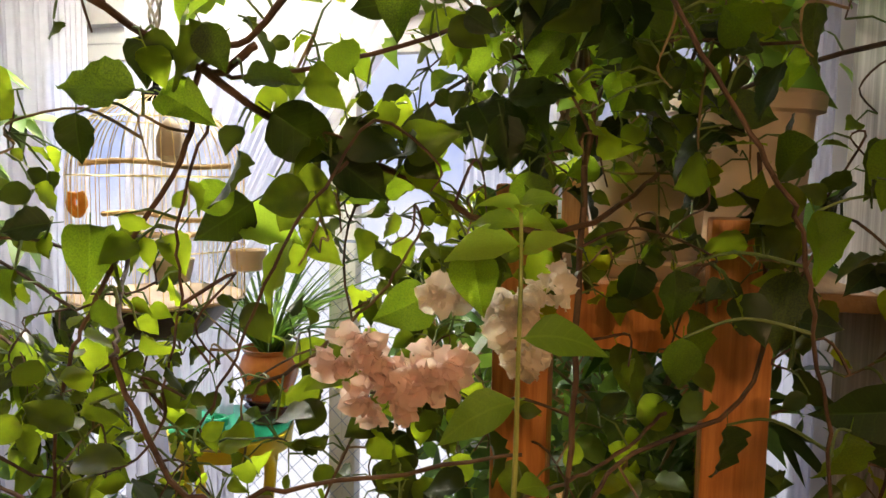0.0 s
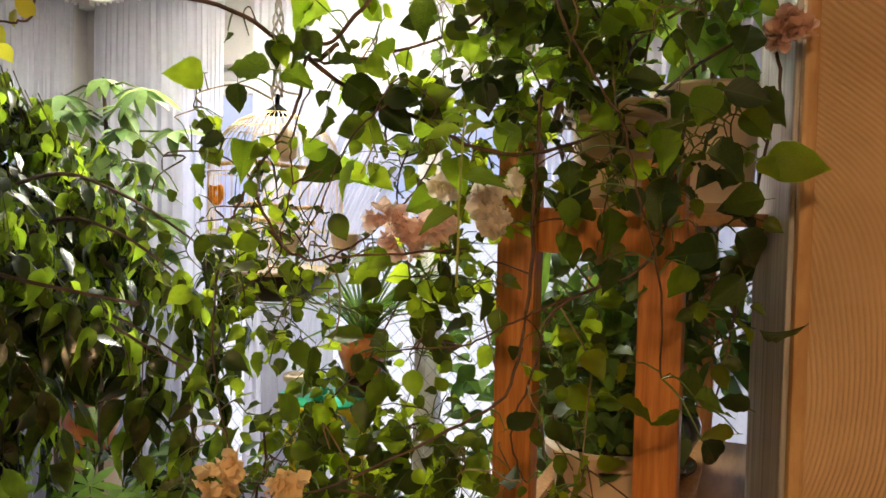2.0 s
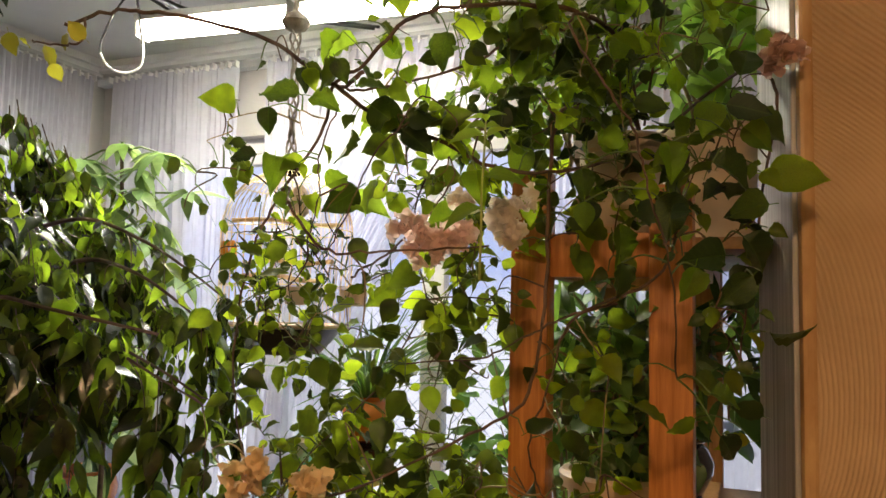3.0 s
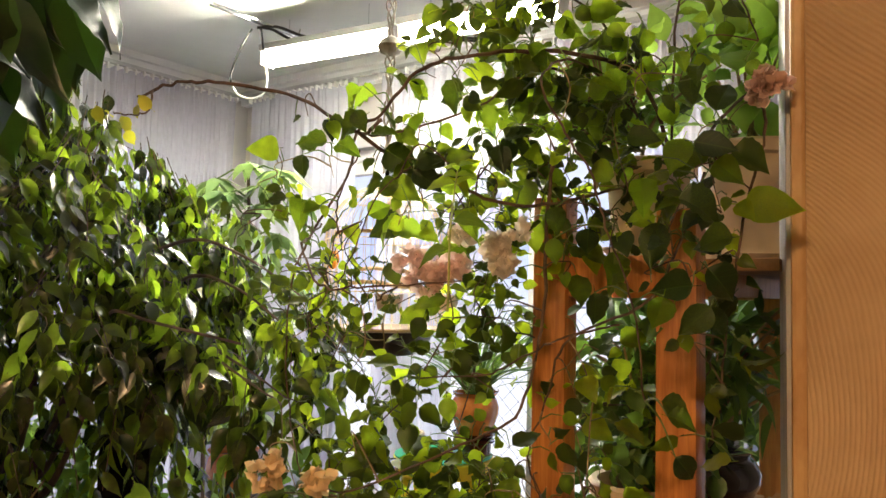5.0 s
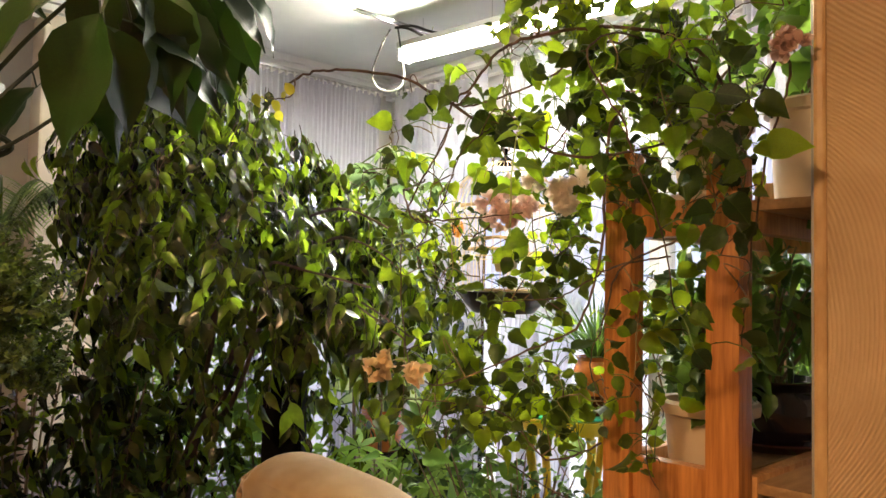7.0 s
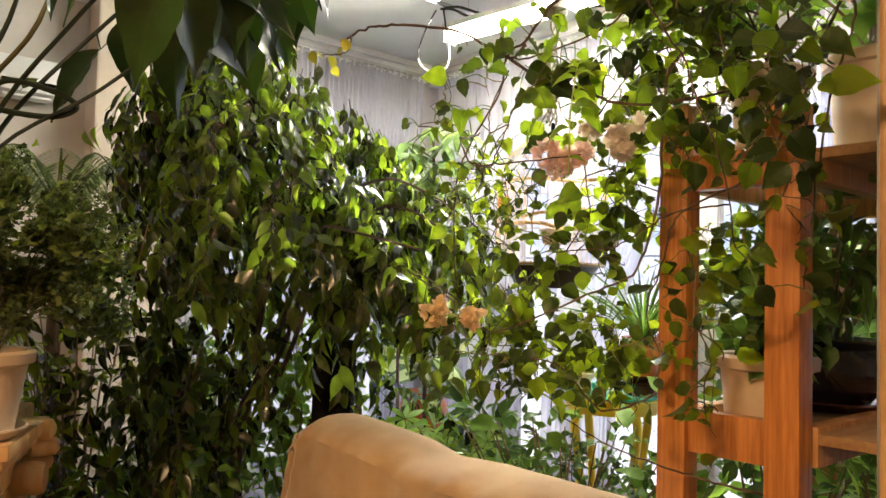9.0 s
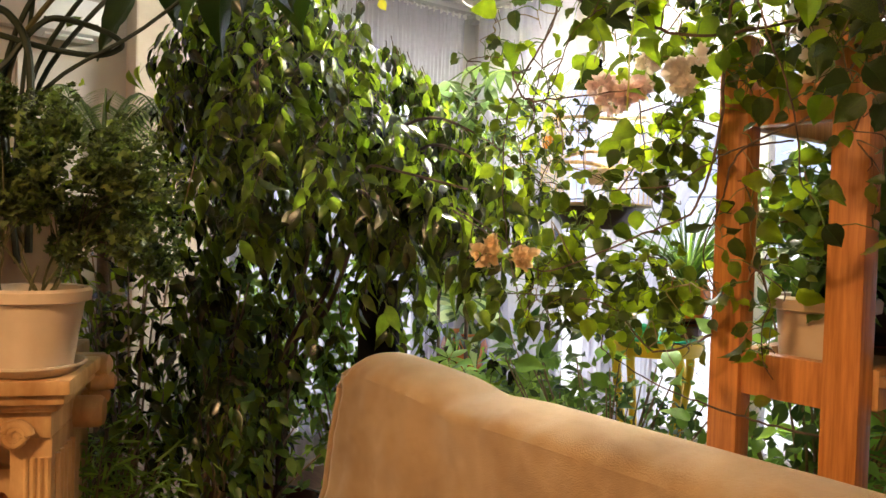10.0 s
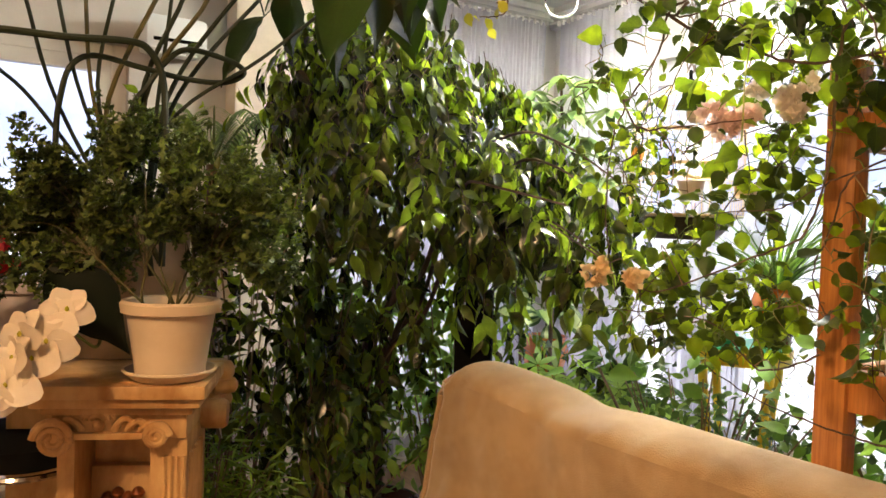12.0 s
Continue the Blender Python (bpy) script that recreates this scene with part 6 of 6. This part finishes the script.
build_whorl("umbrella_plant", "tall umbrella plant with pale fingered leaves", [(-1.8, 2.3, 0.0), (-1.82, 2.28, 0.9), (-1.78, 2.22, 1.6), (-1.76, 2.2, 1.92)],
            [(-1.78, 2.2, 1.95), (-1.68, 2.12, 1.88), (-1.9, 2.2, 1.86), (-1.74, 2.05, 1.80), (-1.62, 2.2, 1.78), (-1.85, 2.1, 1.70), (-1.66, 2.06, 1.68), (-1.58, 2.15, 1.6), (-1.70, 2.12, 1.55), (-1.86, 2.05, 1.60), (-1.6, 2.05, 1.5)], S_FINGER, M_LANCE, 10, 0.14, 0.25)
build_whorl("lance_leaf_plant", "tall plant with drooping lance-shaped leaves", [(-1.36, 1.95, 0.0), (-1.38, 1.93, 0.8), (-1.33, 1.9, 1.5), (-1.35, 1.9, 1.95)],
            [(-1.35, 1.9, 1.98), (-1.25, 1.85, 1.88), (-1.42, 1.85, 1.86), (-1.30, 1.8, 1.74), (-1.20, 1.9, 1.70), (-1.4, 1.95, 1.72), (-1.28, 1.85, 1.56), (-1.15, 1.85, 1.54), (-1.22, 1.8, 1.80), (-1.12, 1.85, 1.42), (-1.33, 1.8, 1.42), (-1.16, 1.78, 1.62), (-1.06, 1.82, 1.52), (-1.40, 1.78, 1.60), (-1.20, 1.88, 1.94), (-1.08, 1.86, 1.80), (-1.48, 1.88, 1.92)], S_FINGER, M_LANCE, 10, 0.13, 0.3)


def build_dumb_cane():
    """A cane with broad arching leaves, dark at the edge and cream along the middle."""
    plant = thing("dumb_cane", "dumb cane with cream-splashed leaves in a glazed pot", "plant", "", pose(-1.85, 2.55, 0.68, 0, 0, 36))
    part("stem", Geo().tube(bend([(0, 0, 0), (0.012, 0, 0.12), (0, 0, 0.30), (-0.015, 0, 0.52)], 6), 0.017, 0.010, 9, wobble=0.2), M_BARK, plant)
    shapes = []
    for i in range(3):
        v, f = blade(0.44, OVAL, 0.45 + 0.2 * i, 0.12, 0.0, 0, 0.05, i, (-1, -0.62, -0.2, 0.2, 0.62, 1))
        me = Geo().add(v, f).mesh("leaf")
        for mat in (M_CANE, M_VARIE):
            me.materials.append(mat)
        for k, face in enumerate(me.polygons):
            face.material_index = 1 if k % 5 in (1, 3) or (k % 5 == 2 and k > 14) else 0
        me.shade_smooth()
        shapes.append(me)
    # height on the cane, heading, rise, length
    for z, a, rise, size in ((0.20, 188, 0.45, 0.23), (0.22, 350, 0.5, 0.24), (0.17, 215, 0.15, 0.22), (0.24, 310, -0.2, 0.25), (0.25, 15, 0.35, 0.22), (0.26, 165, 0.6, 0.23), (0.15, 240, 0.1, 0.18), (0.16, 285, -0.9, 0.22),
                             (0.30, 60, 0.7, 0.2), (0.30, 120, 0.8, 0.2), (0.34, 200, 1.0, 0.2), (0.36, 330, 1.1, 0.2), (0.50, 260, 2.5, 0.24), (0.50, 30, 1.6, 0.2), (0.50, 170, 1.4, 0.2), (0.18, 265, 0.3, 0.2)):
        d = Vector((math.cos(radians(a)), math.sin(radians(a)), rise)).normalized()
        b = Vector((0, 0, z)) + d * 0.06
        part("leaf_stalk", Geo().tube([(0, 0, z - 0.02), tuple(Vector((0, 0, z)) + d * 0.03), tuple(b)], 0.006, 0.004, 6), M_STEM, plant)
        ob = part("leaf", shapes[rng.randrange(3)], None, plant)
        ob.matrix_basis = Matrix.Translation(b) @ turn_to(d, jitter((0.1, -0.8, 0.7), 0.15)).to_4x4() @ Matrix.Scale(size * 1.2, 4)


build_dumb_cane()
build_whorl("fig_sapling", "slender young fig with hanging leaves", [(-1.83, 2.53, 0.7), (-1.8, 2.5, 1.1), (-1.78, 2.48, 1.5)],
            [(-1.78, 2.48, 1.5), (-1.7, 2.42, 1.4), (-1.85, 2.4, 1.45)], S_OVAL, M_MIX, 8, 0.13, 0.8)


def build_bush(name, label, centre, spread, n, shapes, material, size, up=0.2, stems=7, floor=0.0):
    """A leafy potted bush that grows from the floor or a shelf."""
    plant = thing(name, label, "plant")
    c = Vector(centre)
    lv = Leaves(shapes)
    lines = []
    for k in range(stems):
        tip = Vector((rng.gauss(c.x, spread[0] * 0.8), rng.gauss(c.y, spread[1] * 0.8), c.z + rng.uniform(-0.2, 1.0) * spread[2]))
        line = bend([(c.x + rng.gauss(0, 0.02), c.y + rng.gauss(0, 0.02), floor), (c.x * 0.6 + tip.x * 0.4, c.y * 0.6 + tip.y * 0.4, floor + (tip.z - floor) * 0.6), tip], 7)
        part("stem", Geo().tube(line, 0.005, 0.002, 5), M_TWIG, plant)
        lines += line[6:]
    for k in range(n):
        q = lines[rng.randrange(len(lines))]
        p = Vector((q.x + rng.gauss(0, spread[0] * 0.35), q.y + rng.gauss(0, spread[1] * 0.35), q.z + rng.gauss(0, spread[2] * 0.3)))
        if -0.98 < p.x < 0.6 and 0.4 < p.y < 0.95 and p.z < 1.0:
            continue
        d = jitter((p - q).normalized() + Vector((0, 0, up)), 0.4)
        lv.put(p, d, jitter((0, -0.5, 0.75), 0.45), size * rng.uniform(0.6, 1.2))
    tagged(part("leaves", lv.mesh("leaves"), material, plant), kind="stuff")
    return plant


def build_palmate(label, place, height, reach, n):
    """A low plant whose leaves are fans of seven drooping fingers on thin stalks."""
    plant = thing("light_green_plant", label, "plant")
    lv = Leaves([blade(0.27, LANCE, 0.35 + 0.12 * i, 0.10, 0, 0, 0.04, i) for i in range(3)])
    root = Vector((place[0], place[1], 0))
    for k in range(n):
        a = rng.random() * math.tau
        hub = root + Vector((math.cos(a) * reach * rng.random() ** 0.5, math.sin(a) * reach * 0.7 * rng.random() ** 0.5, height + rng.uniform(-0.05, 0.06)))
        part("stalk", Geo().tube(bend([root, root.lerp(hub, 0.5) + Vector((0, 0, 0.1)), hub], 6), 0.004, 0.002, 5), M_SHOOT, plant)
        tilt = jitter((0.2, -0.45, 0.9), 0.2).normalized()
        e1 = tilt.orthogonal().normalized()
        e2 = tilt.cross(e1)
        turn, size = rng.random() * math.tau, rng.uniform(0.075, 0.115)
        for q in range(7):
            b = turn + q * math.tau / 7.6
            d = e1 * math.cos(b) + e2 * math.sin(b)
            lv.put(hub + d * 0.004, d + tilt * 0.15, jitter(tilt, 0.1), size * (1.0 - 0.09 * abs(q - 3)))
    tagged(part("leaves", lv.mesh("leaves"), M_LIME, plant), kind="stuff")


build_bush("leafy_bush", "low bush of small dark leaves behind the sofa", (-0.40, 1.36, 0.76), (0.24, 0.16, 0.16), 620, S_FICUS, M_MIX, 0.045, 0.2, 18)
build_bush("leafy_bush", "pale broad-leaved plant with brown stems behind the sofa", (-0.42, 1.30, 0.82), (0.24, 0.12, 0.12), 26, S_OVAL, M_BRIGHT, 0.10, 0.0, 9)
build_bush("leafy_bush", "low bush of small leaves beside the stool", (-0.20, 1.50, 0.58), (0.24, 0.18, 0.14), 220, S_OVAL, M_MIX, 0.06)
build_bush("leafy_bush", "bush of dark narrow leaves under the cage", (-0.80, 1.75, 0.70), (0.2, 0.15, 0.16), 320, S_FICUS, M_MIX, 0.09)
build_palmate("low light green plant with fingered leaves", (-0.98, 1.40), 0.775, 0.16, 10)
build_palmate("light green plant with fingered leaves beside the fig", (-0.74, 1.44), 0.76, 0.14, 5)
build_bush("fern", "feathery light green fern behind the sofa", (-0.85, 1.15, 0.66), (0.2, 0.16, 0.07), 420, S_NEEDLE, M_BRIGHT, 0.09, 0.0, 12)
build_bush("leafy_bush", "bush of broad leaves beneath the window", (0.16, 2.1, 0.95), (0.24, 0.2, 0.3), 260, S_OVAL, M_STRAP, 0.10)
build_bush("leafy_bush", "tall bush of long leaves behind the rack", (0.22, 1.95, 1.15), (0.2, 0.18, 0.4), 330, S_FICUS, M_STRAP, 0.15)
build_bush("leafy_bush", "bush of dark oval leaves at the bottom of the weeping fig", (-1.40, 0.70, 0.55), (0.28, 0.22, 0.22), 340, S_FICUS, M_MIX, 0.06)
build_bush("leafy_bush", "dense dark shrub between the fig and the pedestal", (-1.55, 0.48, 1.0), (0.24, 0.18, 0.55), 700, S_FICUS, M_FICUS, 0.062, -0.5, 16)
build_bush("leafy_bush", "light green bush with brown branches behind the rack", (0.16, 1.42, 0.66), (0.26, 0.14, 0.22), 420, S_OVAL, M_BRIGHT, 0.07, 0.2, 12)
build_bush("fern", "bright feathery fern below the rack shelf", (0.46, 1.32, 0.78), (0.16, 0.12, 0.14), 900, S_NEEDLE, M_BRIGHT, 0.07, 0.1, 20)
build_bush("leafy_bush", "upright leafy plant close behind the rack", (0.20, 1.30, 1.12), (0.11, 0.08, 0.24), 240, S_OVAL, M_MIX, 0.062, 0.2, 10)
build_bush("leafy_bush", "dark bush before the side window", (-1.92, 0.02, 1.30), (0.16, 0.16, 0.22), 900, S_FICUS, M_FICUS, 0.06, 0.0, 14)
build_bush("leafy_bush", "loose low shoots of the weeping fig", (-1.30, 0.60, 0.78), (0.22, 0.10, 0.34), 480, S_FICUS, M_MIX, 0.055, -0.5, 18, 0.3)
build_bush("leafy_bush", "bright yellow-green bush behind the weeping fig", (-1.48, 1.35, 0.85), (0.28, 0.14, 0.36), 760, S_OVAL, M_BRIGHT, 0.06, 0.1, 16)
build_bush("leafy_bush", "yellow-green shrub behind the lower shoots of the fig", (-1.80, 1.14, 0.80), (0.20, 0.12, 0.40), 420, S_OVAL, M_BRIGHT, 0.055, 0.1, 14)
build_bush("fern", "fine bright fern below the dark shrub", (-1.36, 0.24, 0.60), (0.18, 0.14, 0.10), 1500, S_NEEDLE, M_BRIGHT, 0.06, 0.0, 22)
build_bush("rack_plant", "trailing plant in the cream rack pot", tuple(RACK @ Vector((0.15, 0.145, 1.28))), (0.09, 0.08, 0.14), 300, S_BOUG, M_MIX, 0.048, 0.1, 12, 1.13)
build_bush("rack_plant", "dark leafy plant in the glazed rack pot", tuple(RACK @ Vector((0.17, 0.40, 1.38))), (0.13, 0.11, 0.14), 330, S_LANCE, M_STRAP, 0.085, -0.3, 18, 1.17)
build_bush("rack_plant", "small-leaved lime green plant in the front top pot", tuple(RACK @ Vector((0.08, 0.17, 1.87))), (0.11, 0.08, 0.08), 190, S_BOUG, M_BRIGHT, 0.040, 0.1, 14, 1.70)
build_bush("rack_plant", "green plant in the top rack pot", tuple(RACK @ Vector((0.285, 0.36, 1.95))), (0.12, 0.09, 0.12), 90, S_OVAL, M_BRIGHT, 0.11, 0.3, 7, 1.76)


def build_strap_plant(name, label, m, n, length, material):
    plant = thing(name, label, "plant", "", m)
    me = []
    for v, f in S_STRAP:
        q = Geo().add(v, f).mesh("leaf")
        q.materials.append(material)
        me.append(q)
    for k in range(n):
        a = rng.random() * math.tau
        e = rng.uniform(1.2, 4.5)
        ob = part("leaf", me[rng.randrange(3)], None, plant)
        d = Vector((math.cos(a), math.sin(a), e))
        ob.matrix_basis = Matrix.Translation((0.02 * math.cos(a), 0.02 * math.sin(a), 0)) @ turn_to(d, Vector((-math.cos(a), -math.sin(a), 0.4))).to_4x4() @ Matrix.Diagonal((length * 0.42, length * rng.uniform(0.6, 1.2), length, 1))


M_STRAPO = foliage("strap_leaf_single", (0.04, 0.10, 0.015), (0.14, 0.26, 0.05), (0.35, 0.6, 0.08), 0.4, 0.35, True)
build_strap_plant("strap_leaf_plant", "clump of arching strap leaves in the orange pot", OPOT @ pose(0, 0, 0.148), 74, 0.42, M_STRAPO)


def build_orchid():
    plant = thing("white_orchid", "white moth orchid with a bent flower spray", "plant")
    line = bend([(-1.3, -0.19, 1.06), (-1.12, -0.16, 1.07), (-0.975, -0.218, 1.053), (-0.965, -0.29, 1.10), (-0.975, -0.35, 1.06), (-0.975, -0.41, 0.99)], 7)
    part("stem", Geo().tube(line, 0.004, 0.0025, 6), M_STEM, plant)
    for c, s, nrm in ((-0.954, -0.281, 1.136), 0.046, (0.7, -0.3, 0.3)), ((-0.952, -0.316, 1.080), 0.058, (0.8, -0.6, 0.1)), ((-0.970, -0.352, 1.092), 0.052, (0.3, -0.95, 0.35)), ((-0.955, -0.385, 1.003), 0.058, (0.78, -0.5, 0.3)), ((-0.975, -0.41, 0.99), 0.05, (0.5, -0.85, 0.1)), ((-0.965, -0.335, 1.045), 0.055, (0.6, -0.7, 0.35)), ((-0.965, -0.365, 1.05), 0.05, (0.2, -0.95, 0.3)), ((-0.96, -0.30, 1.11), 0.05, (0.5, -0.8, 0.2)):
        lv = Leaves(S_ORCHID)
        nrm = Vector(nrm).normalized()
        e1 = Vector((0.62, 0.78, 0)).cross(nrm).cross(nrm).normalized()
        e2 = nrm.cross(e1)
        for k in range(5):
            a = math.tau * k / 5 + math.pi / 2
            d = e1 * math.cos(a) + e2 * math.sin(a)
            lv.put(Vector(c) + nrm * (0.004 if k in (1, 4) else 0), d + nrm * 0.15, jitter(nrm, 0.2), s * (1.15 if k in (1, 4) else 1.0))
        part("flower", lv.mesh("flower"), M_ORCHID, plant)
        part("lip", Geo().lathe([(0.001, 0), (0.004, 0.003), (0.004, 0.007), (0.001, 0.011)], 10, Matrix.Translation(Vector(c) + nrm * 0.010 + Vector((0, 0, -0.008)))), M_YELLEAF, plant, "yellow lip")
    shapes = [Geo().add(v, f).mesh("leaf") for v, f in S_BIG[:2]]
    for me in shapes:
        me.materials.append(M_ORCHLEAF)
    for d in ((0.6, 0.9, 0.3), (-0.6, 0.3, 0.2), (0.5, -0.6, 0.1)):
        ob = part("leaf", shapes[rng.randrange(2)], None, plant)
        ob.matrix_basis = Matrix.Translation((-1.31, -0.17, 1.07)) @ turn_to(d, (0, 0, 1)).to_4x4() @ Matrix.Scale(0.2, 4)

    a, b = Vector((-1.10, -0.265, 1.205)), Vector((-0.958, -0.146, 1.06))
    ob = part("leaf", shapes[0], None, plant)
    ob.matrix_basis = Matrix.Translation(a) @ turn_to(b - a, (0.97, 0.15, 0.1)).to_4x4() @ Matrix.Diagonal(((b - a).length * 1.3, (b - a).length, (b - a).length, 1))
    part("leaf_base", Geo().tube(bend([(-1.31, -0.18, 1.06), (-1.2, -0.2, 1.14), a], 5), 0.006, 0.004, 6), M_DSTEM, plant)


build_orchid()


def build_palm(name, label, base, n, length):
    plant = thing(name, label, "plant")
    part("trunk", Geo().tube([(base[0], base[1], 0), base], 0.03, 0.022, 10, wobble=0.2), M_BARK, plant)
    for k in range(n):
        a = math.tau * k / n + rng.random() * 0.4
        o = Vector((math.cos(a), math.sin(a), 0))
        b = Vector(base)
        tip = b + o * length * 0.8 + Vector((0, 0, rng.uniform(-0.1, 0.25) * length))
        line = bend([b, b + o * length * 0.35 + Vector((0, 0, length * 0.4)), tip], 10)
        frond = Leaves([blade(0.10, LANCE, 0.3, 0.1, 0, 0, 0, 1)])
        side = o.cross(Vector((0, 0, 1)))
        for i in range(3, len(line)):
            for sgn in (-1, 1):
                for h in (0, 0.5):
                    q = line[i] if h == 0 or i + 1 >= len(line) else (line[i] + line[i + 1]) / 2
                    frond.put(q, side * sgn + o * 0.6 + Vector((0, 0, -0.25)), (0, 0, 1), length * 0.26 * (1 - 0.5 * i / len(line)))
        f = part("frond", frond.mesh("frond"), M_LANCE, plant)
        part("midrib", Geo().tube(line, 0.004, 0.002, 5), M_STEM, f)


build_palm("palm", "feathery potted palm by the side window", (-2.08, 0.66, 1.52), 10, 0.5)
build_palm("palm", "low feathery palm before the bright window", (-2.2, 0.25, 0.95), 9, 0.55)


def build_red_flower():
    plant = thing("red_flower", "bright red potted flower beside the window", "plant")
    part("stem", Geo().tube(bend([(-1.75, -0.05, 0.9), (-1.70, -0.15, 1.06), (-1.66, -0.21, 1.14)], 5), 0.006, 0.004, 6), M_STEM, plant)
    lv = Leaves(S_PETAL)
    for k in range(26):
        p = jitter((-1.65, -0.22, 1.165), 0.028)
        lv.put(p, jitter((0, 0, 0.3), 0.5), jitter((0.6, -0.5, 0.4), 0.4), 0.05)
    part("bloom", lv.mesh("bloom"), M_RED, plant)
    build_pot("flower_pot", 0.09, 0.18, M_TERRA, "small brown pot of the red flower", pose(-1.75, 0.0, 0.74))
    t = thing("side_table", "small wooden plant table by the window", "table", "", pose(-1.75, 0.0, 0))
    part("top", Geo().box(-0.2, 0.2, -0.2, 0.2, 0.715, 0.74, bevel=0.004), M_BOARD, t)
    for x in (-0.17, 0.17):
        for y in (-0.17, 0.17):
            part("leg", Geo().box(x - 0.018, x + 0.018, y - 0.018, y + 0.018, 0, 0.7145, bevel=0.003), M_BOARD, t)


build_red_flower()
